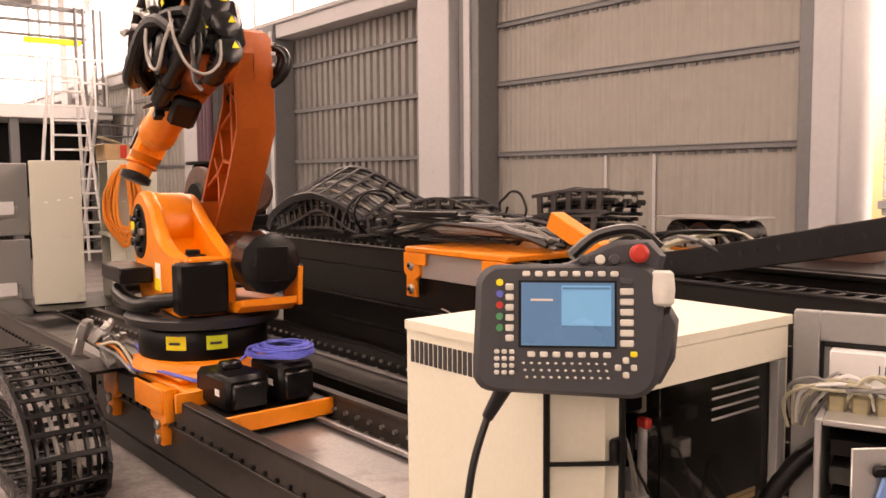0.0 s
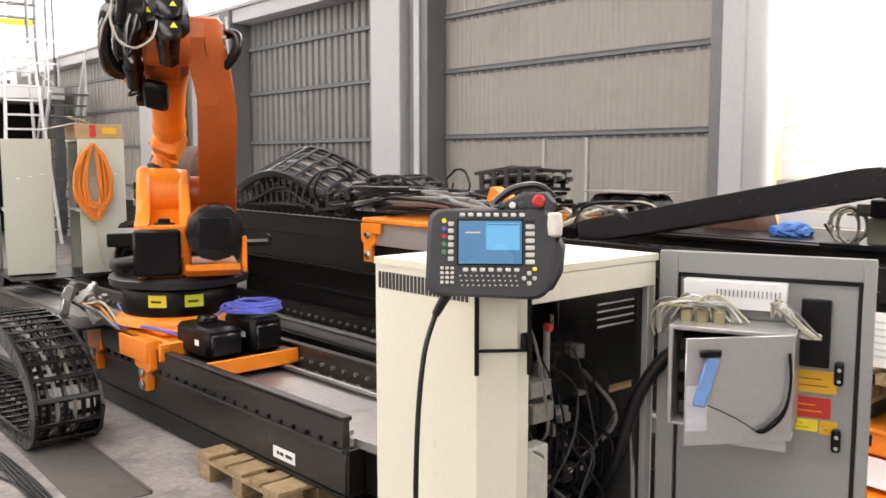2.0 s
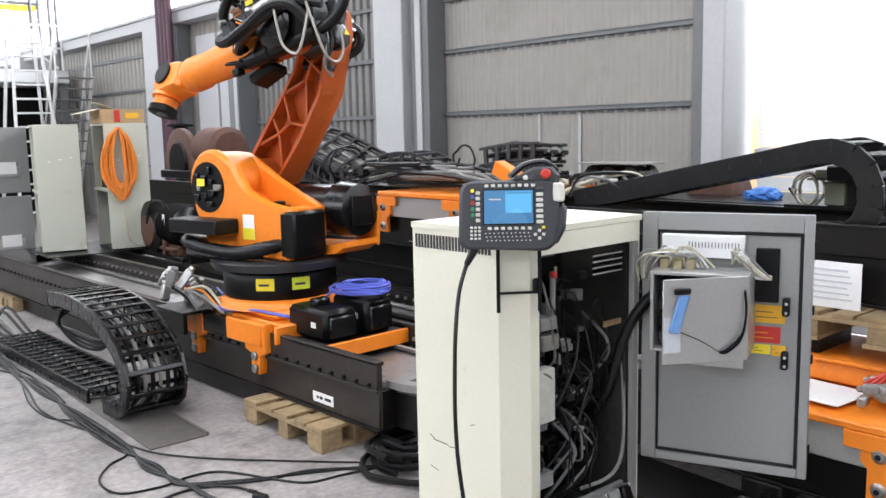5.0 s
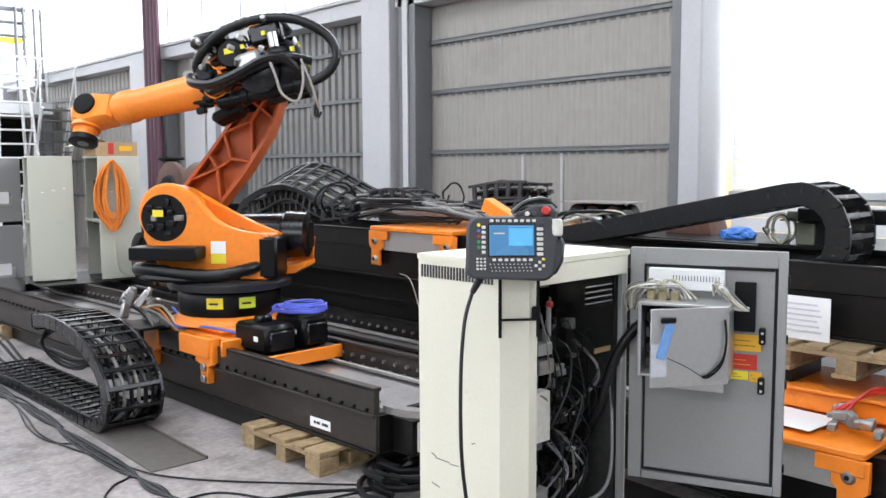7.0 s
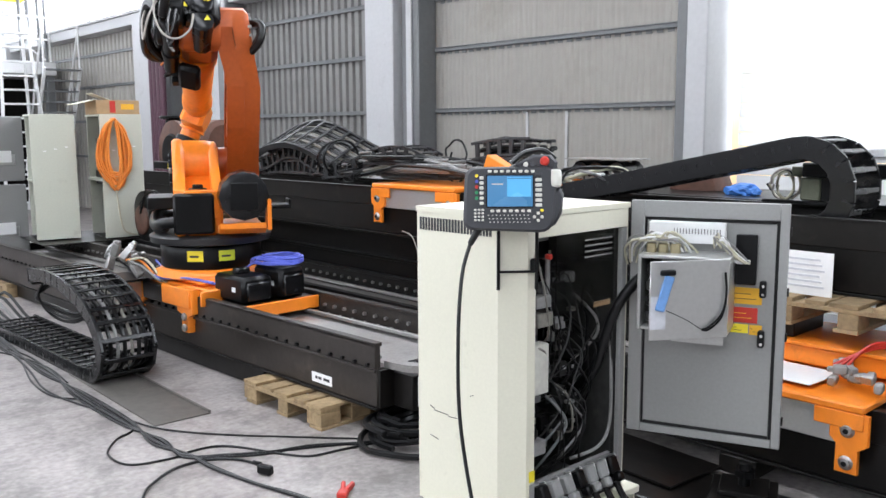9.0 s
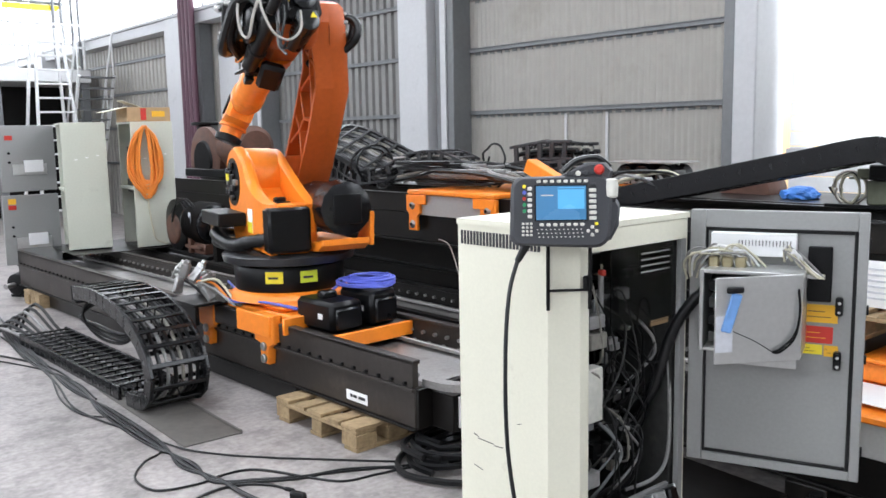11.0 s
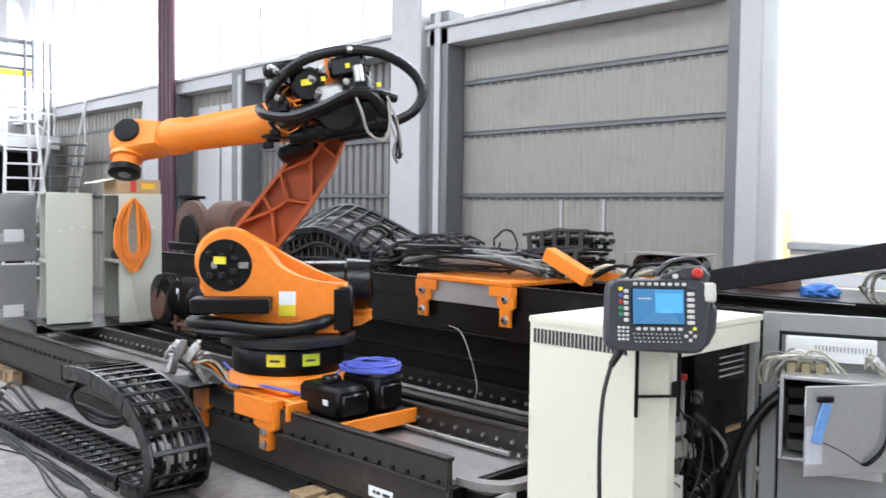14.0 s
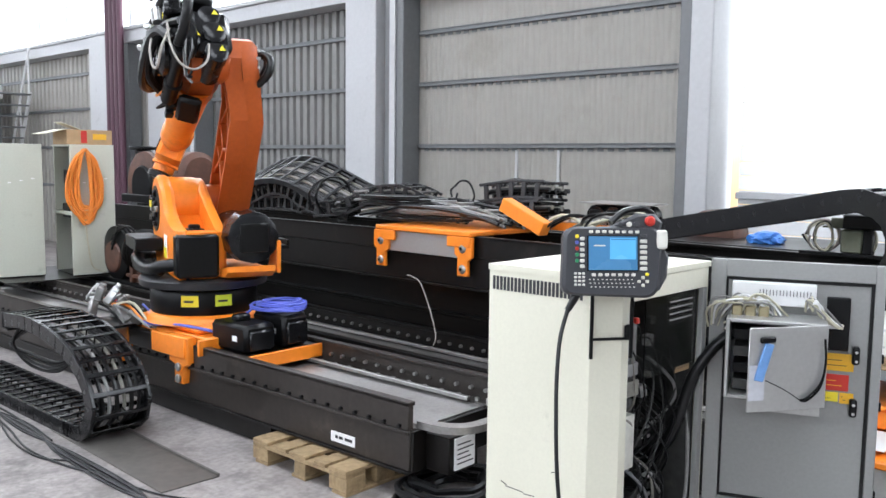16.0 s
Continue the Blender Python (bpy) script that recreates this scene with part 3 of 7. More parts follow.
for y0 in (-0.42, 0.38):
    bm = mesh()
    prism(bm, [(-0.11, 0.30), (0.13, 0.30), (0.13, 0.12), (0.06, 0.10), (0.06, -0.03), (-0.03, -0.03), (-0.05, 0.09), (-0.11, 0.12)], pose(-0.405, y0 + 0.06, 0.30, 0, 0, 90), 0.07, 0.008)
    part("clamp_bracket", bm, ORANGE, robot)
    for dz in (0.31, 0.39):
        bm = mesh()
        rod(bm, (-0.462, y0 + 0.06, dz), (-0.44, y0 + 0.06, dz), 0.03, 14, 0.006)
        part("guide_roller", bm, STEEL, robot)
bm = mesh()
span(bm, (-0.43, -0.40, 0.44), (-0.37, 0.45, 0.575), 0.01)
part("side_skirt", bm, BEAM, robot)
bm = mesh()
span(bm, (-0.452, -0.44, 0.455), (-0.432, -0.02, 0.598), 0.006)
part("frame_plate", bm, ORANGE, robot)
bm = mesh()
span(bm, (-0.43, -0.585, 0.49), (0.30, -0.563, 0.60), 0.006)
part("front_plate", bm, ORANGE, robot)
bm = mesh()
turned(bm, (0, 0, 0.64), (0, 0, 0.71), ((0, 0.43), (0.5, 0.42), (1, 0.37)), 36)
part("base_flange", bm, ORANGE, robot)
bm = mesh()
turned(bm, (0, 0, 0.70), (0, 0, 0.885), ((0, 0.375), (0.08, 0.385), (0.9, 0.385), (1, 0.37)), 44)
basecyl = part("base_drum", bm, BLACK, robot)
for a, mat, nm in ((-147, YELLOW, "warning_sticker"), (-112, LIME, "warning_sticker")):
    bm = mesh()
    ring_in = [[Vector((r * math.cos(radians(a + k * 3.6)), r * math.sin(radians(a + k * 3.6)), z)) for r, z in ((0.3855, 0.77), (0.3855, 0.85), (0.3885, 0.85), (0.3885, 0.77))] for k in range(6)]
    rings(bm, ring_in)
    st = part(nm, bm, mat, basecyl)
    bm = mesh()
    ring_in = [[Vector((r * math.cos(radians(a + 3 + k * 2.5)), r * math.sin(radians(a + 3 + k * 2.5)), z)) for r, z in ((0.3888, 0.80), (0.3888, 0.815), (0.3897, 0.815), (0.3897, 0.80))] for k in range(5)]
    rings(bm, ring_in)
    part("text_bar", bm, INK, st)


def servo_box(name, c, s, m=None):
    bm = mesh()
    box(bm, c, s, 0.025, m)
    ob = part(name, bm, BLACK, robot)
    bm = mesh()
    box(bm, (c[0], c[1] - s[1] / 2 - 0.012, c[2] - 0.01), (s[0] * 0.8, 0.024, s[2] * 0.7), 0.01, m)
    part("end_cap", bm, PLASTIC, ob)
    bm = mesh()
    box(bm, (c[0], c[1] + 0.02, c[2] + s[2] / 2 + 0.02), (s[0] * 0.45, 0.08, 0.05), 0.012, m)
    part("plug_socket", bm, PLASTIC, ob)
    bm = mesh()
    box(bm, (c[0] - s[0] / 2 - 0.001, c[1] - s[1] * 0.2, c[2]), (0.003, 0.05, 0.035), 0, m)
    part("type_plate", bm, PAPER, ob)
    return ob


servo_box("drive_motor", (-0.15, -0.69, 0.62), (0.25, 0.40, 0.19))
servo_box("drive_motor", (0.14, -0.72, 0.635), (0.22, 0.36, 0.22))
bm = mesh()
for k in range(4):
    coil(bm, (0.13 + 0.012 * k, -0.71 - 0.01 * k, 0.775 + k * 0.011), 0.15 - 0.012 * k, 0.20 - 0.02 * k, 4, 0.0065, 0.02, seed=k, jitter=0.22)
part("blue_cable_coil", bm, BLUE, robot, "coil of blue cable")
bm = mesh()
tube(bm, [(-0.30, 0.35, 0.72), (-0.36, 0.0, 0.66), (-0.33, -0.4, 0.65), (-0.2, -0.55, 0.63), (0.0, -0.58, 0.76), (0.08, -0.66, 0.81)], 0.009)
tube(bm, [(-0.45, 0.40, 0.75), (-0.42, 0.1, 0.63), (-0.36, -0.25, 0.655), (-0.28, -0.5, 0.64)], 0.008)
part("blue_lead", bm, BLUE, robot)
# plug panel on the carriage
rnd = random.Random(5)
for k in range(11):
    bm = mesh()
    mm = pose(-0.47 + rnd.uniform(-0.13, 0.16), 0.44 + rnd.uniform(-0.24, 0.24), 0.70 + rnd.uniform(-0.06, 0.14), rnd.uniform(-40, 40), rnd.uniform(-30, 30), rnd.uniform(-60, 60))
    box(bm, (0, 0, 0), (0.06, 0.05, 0.11), 0.008, mm)
    box(bm, (0, 0, 0.065), (0.045, 0.035, 0.03), 0.006, mm)
    part("plug", bm, (ALU, GREYCABLE, STEEL)[k % 3], robot, "grey metal plug")
for k, mt in enumerate((GREYCABLE, RED, RUBBER, CREAM, RUBBER, PALE, BLUE, ORANGECABLE, CREAM, RUBBER)):
    bm = mesh()
    x, y = -0.5 + rnd.uniform(-0.05, 0.1), 0.5 + rnd.uniform(-0.2, 0.2)
    tube(bm, [(x, y, 0.75), (x + 0.08, y - 0.1, 0.68 + rnd.uniform(0, 0.08)), (x + 0.14, y - 0.25, 0.60), (-0.30, 0.1 + rnd.uniform(-0.1, 0.1), 0.62)], 0.010)
    part("lead", bm, mt, robot)
bm = mesh()
span(bm, (-0.62, 0.25, 0.585), (-0.36, 0.66, 0.605), 0.004)
span(bm, (-0.60, 0.28, 0.45), (-0.57, 0.64, 0.585), 0.004)
part("plug_bracket", bm, BLACK, robot)

# column, which turns on the ring
bm = mesh()
turned(bm, (0, 0, 0.885), (0, 0, 0.965), ((0, 0.40), (0.15, 0.455), (0.75, 0.465), (1, 0.44)), 56)
column = joint("column", REST[0], bm, LATTICE, "black slewing ring of the column")
bm = mesh()
outline = [(-0.36, 0.965), (0.40, 0.965), (0.47, 1.10), (0.56, 1.28)]
for k in range(0, 12):
    a = radians(-35 + k * 15)
    outline.append((A1R + 0.225 * math.cos(a), H2 + 0.225 * math.sin(a)))
outline += [(0.14, 1.585), (0.08, 1.50), (0.01, 1.42), (-0.08, 1.365), (-0.18, 1.33), (-0.28, 1.312), (-0.36, 1.305), (-0.40, 1.20), (-0.39, 1.02)]
cast = mesh()
prism(cast, outline, pose(0, 0.225, 0), 0.09, 0.025)
part("side_casting", cast, ORANGE, column)
low = [(-0.36, 0.967), (0.40, 0.967), (0.50, 1.12), (0.54, 1.30), (0.40, 1.42), (0.20, 1.40), (0.02, 1.28), (-0.12, 1.245), (-0.37, 1.245)]
cast = mesh()
prism(cast, low, pose(0, 0.075, 0), 0.24, 0.03)
part("column_casting", cast, ORANGE, column)
cast = mesh()
prism(cast, [(-0.41, 1.10), (-0.27, 1.10), (-0.25, 1.285), (-0.27, 1.303), (-0.41, 1.298)], pose(0, 0.07, 0), 0.25, 0.012)
part("rear_deck", cast, ORANGE, column)
cast = mesh()
out2 = [(-0.38, 0.98), (0.40, 0.98), (0.52, 1.10)] + [(A1R + 0.20 * math.cos(radians(-30 + 15 * k)), H2 + 0.20 * math.sin(radians(-30 + 15 * k))) for k in range(11)] + [(0.18, 1.58), (0.0, 1.475), (-0.20, 1.375), (-0.39, 1.30)]
prism(cast, out2, pose(0, -0.045, 0), 0.07, 0.018)
part("inner_casting", cast, ORANGE, column)
cast = mesh()
turned(cast, (A1R, -0.09, H2), (A1R, 0.22, H2), ((0, 0.15), (0.12, 0.195), (0.3, 0.207), (1, 0.212)), 36)
part("shoulder_hub", cast, ORANGE, column)
# flat black disc paints the shaded recess of the hub's round opening
cast = mesh()
turned(cast, (A1R + 0.02, 0.262, H2 - 0.03), (A1R + 0.02, 0.275, H2 - 0.03), ((0, 0.178), (1, 0.172)), 28)
hub = part("shoulder_cover", cast, BLACK, column)
rnd = random.Random(3)
for k in range(10):
    cast = mesh()
    a = radians(36 * k)
    box(cast, (A1R + 0.02 + (0.07 + 0.05 * (k % 2)) * math.cos(a), 0.285, H2 - 0.03 + (0.07 + 0.05 * (k % 2)) * math.sin(a)), (rnd.uniform(0.03, 0.07), 0.03, rnd.uniform(0.03, 0.06)), 0.006)
    part("cable_gland", cast, PLASTIC if k % 5 else STEEL, hub)
cast = mesh()
span(cast, (A1R + 0.01, 0.302, H2 - 0.02), (A1R + 0.09, 0.306, H2 + 0.03))
part("yellow_plate", cast, YELLOW, hub)
cast = mesh()
span(cast, (-0.45, -0.015, 0.985), (-0.31, 0.276, 1.285), 0.018)
part("rear_cover", cast, BLACK, column, "black rear cover")
cast = mesh()
prism(cast, [(-0.33, 0.967), (0.30, 0.967), (0.34, 1.02), (-0.30, 1.035), (-0.50, 1.05), (-0.575, 1.07), (-0.575, 1.03), (-0.50, 0.985)], pose(0, -0.21, 0), 0.34, 0.012)
part("motor_shelf", cast, ORANGE, column)
cast = mesh()
prism(cast, [(-0.55, 1.01), (-0.30, 1.0), (-0.40, 1.14), (-0.52, 1.24), (-0.57, 1.24)], pose(0, -0.405, 0), 0.03, 0.006)
part("shelf_fin", cast, ORANGE, column)
cast = mesh()
turned(cast, (-0.57, -0.225, 1.265), (0.12, -0.225, 1.265), ((0, 0.14), (0.02, 0.18), (0.25, 0.19), (0.28, 0.17), (0.9, 0.16), (1, 0.13)), 12)
mot = part("turn_motor", cast, PLASTIC, column, "large black servo motor")
cast = mesh()
box(cast, (-0.577, -0.225, 1.265), (0.012, 0.20, 0.20), 0.02)
part("motor_end", cast, BLACK, mot)
cast = mesh()
span(cast, (-0.12, -0.62, 1.13), (0.10, -0.40, 1.16), 0.004)
span(cast, (-0.12, -0.62, 1.16), (0.10, -0.60, 1.20), 0.004)
part("side_tray", cast, BLACK, column)
cast = mesh()
span(cast, (0.08, 0.275, 1.13), (0.58, 0.47, 1.225), 0.008)
part("junction_box", cast, BLACK, column, "black junction box on the column's side")
cast = mesh()
span(cast, (-0.07, 0.2705, 1.09), (0.04, 0.2735, 1.255))
stick = part("sticker", cast, PAPER, column, "white and yellow sticker")
cast = mesh()
span(cast, (-0.07, 0.2737, 1.09), (0.04, 0.2755, 1.165))
part("sticker_field", cast, YELLOW, stick)
cast = mesh()
tube(cast, [(-0.30, 0.24, 1.07), (-0.22, 0.35, 1.05), (-0.05, 0.40, 1.02), (0.2, 0.42, 1.03), (0.45, 0.40, 1.06), (0.6, 0.28, 1.05), (0.62, 0.10, 1.02)], 0.045, 10, 6, 0.05)
tube(cast, [(-0.20, 0.34, 1.01), (0.1, 0.40, 0.99), (0.4, 0.42, 1.0), (0.56, 0.30, 1.0)], 0.03, 8, 5)
part("hose", cast, RUBBER, column)
cast = mesh()
box(cast, (-0.10, 0.09, 1.28), (0.13, 0.14, 0.05), 0.01)
box(cast, (-0.12, 0.09, 1.315), (0.05, 0.08, 0.04), 0.008)
part("switch_block", cast, BLACK, column)

# arm: its own space has z along the link
ar = mesh()
AY = -0.255


def step_in(bm):
    """The arm's head stands nearer to the robot's middle than its foot."""
    for v in bm.verts:
        v.co.y += 0.085 * min(1.0, max(0.0, (v.co.z - 0.90) / 0.34))
    return bm


ol = [(-0.20, -0.10), (-0.10, -0.21), (0.06, -0.22), (0.17, -0.12), (0.20, 0.05), (0.165, 0.45), (0.14, 0.85), (0.15, 1.08), (0.165, 1.24), (0.10, 1.36), (-0.03, 1.39), (-0.14, 1.30), (-0.18, 1.14), (-0.255, 0.86), (-0.27, 0.50), (-0.235, 0.15)]
ol = [(x * 0.77, z) for x, z in ol]
prism(ar, ol, pose(0, AY - 0.085, 0), 0.12, 0.035, both=False)
step_in(ar)
arm = joint("arm", REST[1], ar, SHADED_ORANGE, "orange cast arm with open ribs, coloured darker for shade")
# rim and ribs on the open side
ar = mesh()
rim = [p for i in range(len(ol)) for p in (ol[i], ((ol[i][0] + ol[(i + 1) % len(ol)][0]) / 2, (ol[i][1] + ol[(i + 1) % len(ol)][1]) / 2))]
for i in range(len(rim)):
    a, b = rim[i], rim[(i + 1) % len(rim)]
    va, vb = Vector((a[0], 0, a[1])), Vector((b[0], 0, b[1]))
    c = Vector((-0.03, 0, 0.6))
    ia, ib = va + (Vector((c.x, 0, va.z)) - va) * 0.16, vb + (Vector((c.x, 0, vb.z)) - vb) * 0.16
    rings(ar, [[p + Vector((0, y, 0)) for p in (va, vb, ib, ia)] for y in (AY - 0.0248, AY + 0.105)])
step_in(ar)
part("arm_rim", ar, SHADED_ORANGE, arm)
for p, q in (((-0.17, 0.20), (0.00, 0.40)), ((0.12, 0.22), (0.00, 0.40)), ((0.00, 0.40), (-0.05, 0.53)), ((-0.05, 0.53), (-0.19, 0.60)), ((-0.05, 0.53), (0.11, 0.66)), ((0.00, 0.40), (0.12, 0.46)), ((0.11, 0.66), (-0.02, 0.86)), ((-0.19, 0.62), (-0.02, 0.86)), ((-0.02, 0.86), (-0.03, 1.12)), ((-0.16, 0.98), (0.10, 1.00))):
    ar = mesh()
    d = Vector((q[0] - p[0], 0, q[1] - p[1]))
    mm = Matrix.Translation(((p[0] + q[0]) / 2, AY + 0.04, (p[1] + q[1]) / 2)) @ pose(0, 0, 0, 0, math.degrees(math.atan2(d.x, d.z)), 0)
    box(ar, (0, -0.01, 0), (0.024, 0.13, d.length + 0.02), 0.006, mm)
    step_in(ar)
    part("rib", ar, SHADED_ORANGE, arm)
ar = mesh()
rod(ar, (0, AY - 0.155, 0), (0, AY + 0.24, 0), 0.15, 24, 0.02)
part("arm_pivot", ar, SHADED_ORANGE, arm)
for k in range(10):
    ar = mesh()
    a = radians(36 * k)
    rod(ar, (0.10 * math.cos(a), AY - 0.078, L2 + 0.10 * math.sin(a)), (0.10 * math.cos(a), AY - 0.050, L2 + 0.10 * math.sin(a)), 0.012, 6)
    part("bolt", ar, BRIGHT, arm)

# forearm: its own space has x along the link, the elbow at its origin
fo = mesh()
turned(fo, (0.30, 0.045, 0.0), (1.20, 0.045, 0.0), ((0, 0.150), (0.12, 0.150), (0.15, 0.135), (0.80, 0.112), (0.83, 0.125), (0.93, 0.125), (1, 0.10)), 28)
fore = joint("forearm", REST[2], fo, ORANGE, "round orange forearm")
fo = mesh()
box(fo, (0.13, 0.03, 0.01), (0.42, 0.26, 0.27), 0.05)
turned(fo, (0, -0.11, 0), (0, 0.18, 0), ((0, 0.16), (0.1, 0.175), (0.9, 0.175), (1, 0.15)), 24)
part("elbow_housing", fo, SHADED_ORANGE, fore)
fo = mesh()
box(fo, (0.0, 0.05, 0.24), (0.07, 0.20, 0.26), 0.012)
box(fo, (0.03, 0.19, 0.12), (0.09, 0.05, 0.16), 0.012)
part("hose_bracket", fo, ORANGE, fore)
for k, (y, z, x0, x1, r) in enumerate(((0.02, 0.01, -0.31, 0.10, 0.082), (0.17, -0.02, -0.28, 0.10, 0.070), (0.02, -0.14, -0.30, 0.02, 0.080), (0.03, 0.165, -0.27, 0.02, 0.078))):
    fo = mesh()
    turned(fo, (x0, y, z), (x1, y, z), ((0, r * 0.7), (0.04, r), (0.3, r), (0.33, r * 0.88), (1, r * 0.88)), 10)
    mt = part("wrist_motor", fo, PLASTIC, fore, "black servo motor behind the elbow")
    fo = mesh()
    rod(fo, (x0 + 0.10, y + 0.02, z + r * 0.8), (x0 + 0.10, y + 0.02, z + r + 0.045), 0.022, 8, 0.004)
    part("plug_socket", fo, BRIGHT, mt)
    fo = mesh()
    prism(fo, [(-0.022, -0.018), (0.022, -0.018), (0.0, 0.022)], pose(x0 - 0.003, y - 0.035, z + 0.02, 0, 0, 90), 0.004)
    part("warning_sticker", fo, YELLOW, mt)
fo = mesh()
turned(fo, (0.16, 0.20, 0.17), (0.16, 0.30, 0.17), ((0, 0.10), (0.8, 0.11), (1, 0.09)), 18)
drum = part("hose_drum", fo, BLACK, fore)
fo = mesh()
span(fo, (0.13, 0.302, 0.17), (0.20, 0.305, 0.21))
part("yellow_plate", fo, YELLOW, drum)
fo = mesh()
span(fo, (0.27, 0.22, 0.20), (0.43, 0.27, 0.25), 0.008)
part("white_valve", fo, WHITE, fore)
fo = mesh()
span(fo, (0.06, 0.16, 0.34), (0.42, 0.22, 0.40), 0.01)
part("grey_valve_bar", fo, ALU, fore)
fo = mesh()
rod(fo, (-0.30, 0.24, -0.14), (0.34, 0.24, -0.14), 0.055, 12, 0.01)
rod(fo, (-0.33, 0.24, -0.14), (-0.24, 0.24, -0.14), 0.07, 12, 0.008)
rod(fo, (0.10, 0.24, -0.14), (0.16, 0.24, -0.14), 0.066, 12, 0.008)
part("balancer_cylinder", fo, BLACK, fore)
fo = mesh()
tube(fo, [(0.34, 0.22, 0.0), (0.42, 0.30, 0.10), (0.36, 0.34, 0.20), (0.18, 0.33, 0.32), (-0.08, 0.30, 0.36), (-0.34, 0.27, 0.31), (-0.53, 0.24, 0.17), (-0.58, 0.24, 0.02), (-0.50, 0.26, -0.10), (-0.36, 0.28, -0.15)], 0.034, 10, 10, 0.06)
part("hose", fo, RUBBER, fore, "thick ribbed black hose loop")
fo = mesh()
tube(fo, [(0.44, 0.22, -0.02), (0.30, 0.30, 0.0), (0.10, 0.32, 0.02), (-0.10, 0.30, 0.08), (-0.26, 0.26, 0.06)], 0.038, 8, 6, 0.05)
part("hose", fo, RUBBER, fore)
for k in range(3):
    fo = mesh()
    a = rnd.uniform(-0.03, 0.03)
    tube(fo, [(-0.36, 0.22 + a, -0.10), (-0.38, 0.24 + a, -0.22), (-0.32 - 0.02 * k, 0.25, -0.34 - 0.02 * k), (-0.34 - 0.02 * k, 0.22, -0.42 + 0.03 * k)], 0.009)
    part("lead", fo, (GREYCABLE, RUBBER, RUBBER)[k], fore)
for k, (c, s) in enumerate((((0.30, 0.26, 0.30), (0.26, 0.14, 0.10)), ((-0.12, 0.26, 0.24), (0.24, 0.12, 0.14)), ((0.02, 0.33, 0.05), (0.18, 0.10, 0.12)), ((0.36, 0.30, 0.05), (0.14, 0.12, 0.14)), ((-0.18, 0.12, 0.27), (0.22, 0.16, 0.10)), ((0.20, 0.10, 0.24), (0.30, 0.16, 0.16)), ((0.36, 0.06, -0.18), (0.24, 0.16, 0.08)))):
    fo = mesh()
    box(fo, c, s, 0.025, pose(0, 0, 0, 3 * k, 2 * k, 0))
    part("valve_box", fo, (BLACK, PLASTIC, ALU, BLACK, BLACK, PLASTIC, BLACK)[k], fore)
for pts in ([(0.40, 0.26, -0.06), (0.20, 0.38, -0.04), (-0.02, 0.39, 0.02), (-0.25, 0.33, 0.05), (-0.4, 0.26, 0.0)],):
    fo = mesh()
    tube(fo, pts, 0.03, 8, 7, 0.06)
    part("hose", fo, RUBBER, fore)
for k in range(8):
    fo = mesh()
    x, z = rnd.uniform(-0.3, 0.4), rnd.uniform(-0.05, 0.35)
    rod(fo, (x, 0.36, z), (x + rnd.uniform(-0.03, 0.03), 0.40, z + rnd.uniform(-0.05, 0.05)), 0.02, 8, 0.004)
    part("fitting", fo, BRIGHT if k % 2 else STEEL, fore)
for k in range(9):
    fo = mesh()
    x, z = rnd.uniform(0.12, 0.46), rnd.uniform(-0.14, 0.28)
    tube(fo, [(x, 0.20, z), (x + rnd.uniform(-0.08, 0.08), 0.29, z + rnd.uniform(-0.07, 0.07)), (x + rnd.uniform(-0.14, 0.02), 0.24, z + rnd.uniform(-0.1, 0.1)), (x - 0.15, 0.2, z)], 0.010, 5)
    part("lead", fo, RUBBER, fore)
for k in range(6):
    fo = mesh()
    x, z = rnd.uniform(0.2, 0.46), rnd.uniform(0.0, 0.2)
    tube(fo, [(x, 0.22, z), (x + 0.05, 0.30, z - 0.06), (x - 0.02, 0.31, z - 0.12), (x - 0.1, 0.25, z - 0.08)], 0.007, 5)
    part("lead", fo, ORANGECABLE, fore)
for k in range(6):
    fo = mesh()
    box(fo, (0.46 + rnd.uniform(-0.06, 0.06), 0.14 + rnd.uniform(0, 0.1), -0.1 + rnd.uniform(-0.07, 0.06)), (0.07, 0.06, 0.05), 0.008)
    part("cable_clamp", fo, BLACK, fore)
for dx, dz in ((0.0, -0.06), (-0.06, -0.11)):
    fo = mesh()
    tube(fo, [(0.20 + dx, -0.18, 0.14 + dz), (0.12 + dx, -0.28, 0.17 + dz), (0.03 + dx, -0.38, 0.14 + dz), (-0.01 + dx, -0.41, 0.06 + dz), (0.03 + dx, -0.38, -0.03 + dz), (0.18 + dx, -0.29, -0.06 + dz), (0.34 + dx, -0.18, -0.06 + dz)], 0.030, 10, 7, 0.05)
    part("hose", fo, RUBBER, fore, "black hose loop beside the arm")
for dx, dy in ((0.0, 0.0),):
    fo = mesh()
    tube(fo, [(-0.34 + dx, 0.33 + dy, 0.02), (-0.38 + dx, 0.335 + dy, -0.16), (-0.38 + dx, 0.29 + dy, -0.30), (-0.37 + dx, 0.20 + dy, -0.34), (-0.36 + dx, 0.11 + dy, -0.26), (-0.34 + dx, 0.08 + dy, -0.12)], 0.008, 7)
    part("lead", fo, PALE, fore, "pale hanging lead")
fo = mesh()
for k in range(5):
    box(fo, (0.42, 0.045 + 0.125 * math.cos(radians(50 + 20 * k)), 0.14 * math.sin(radians(50 + 20 * k))), (0.07, 0.012, 0.012), 0)
part("lettering_bars", fo, BLACK, fore)

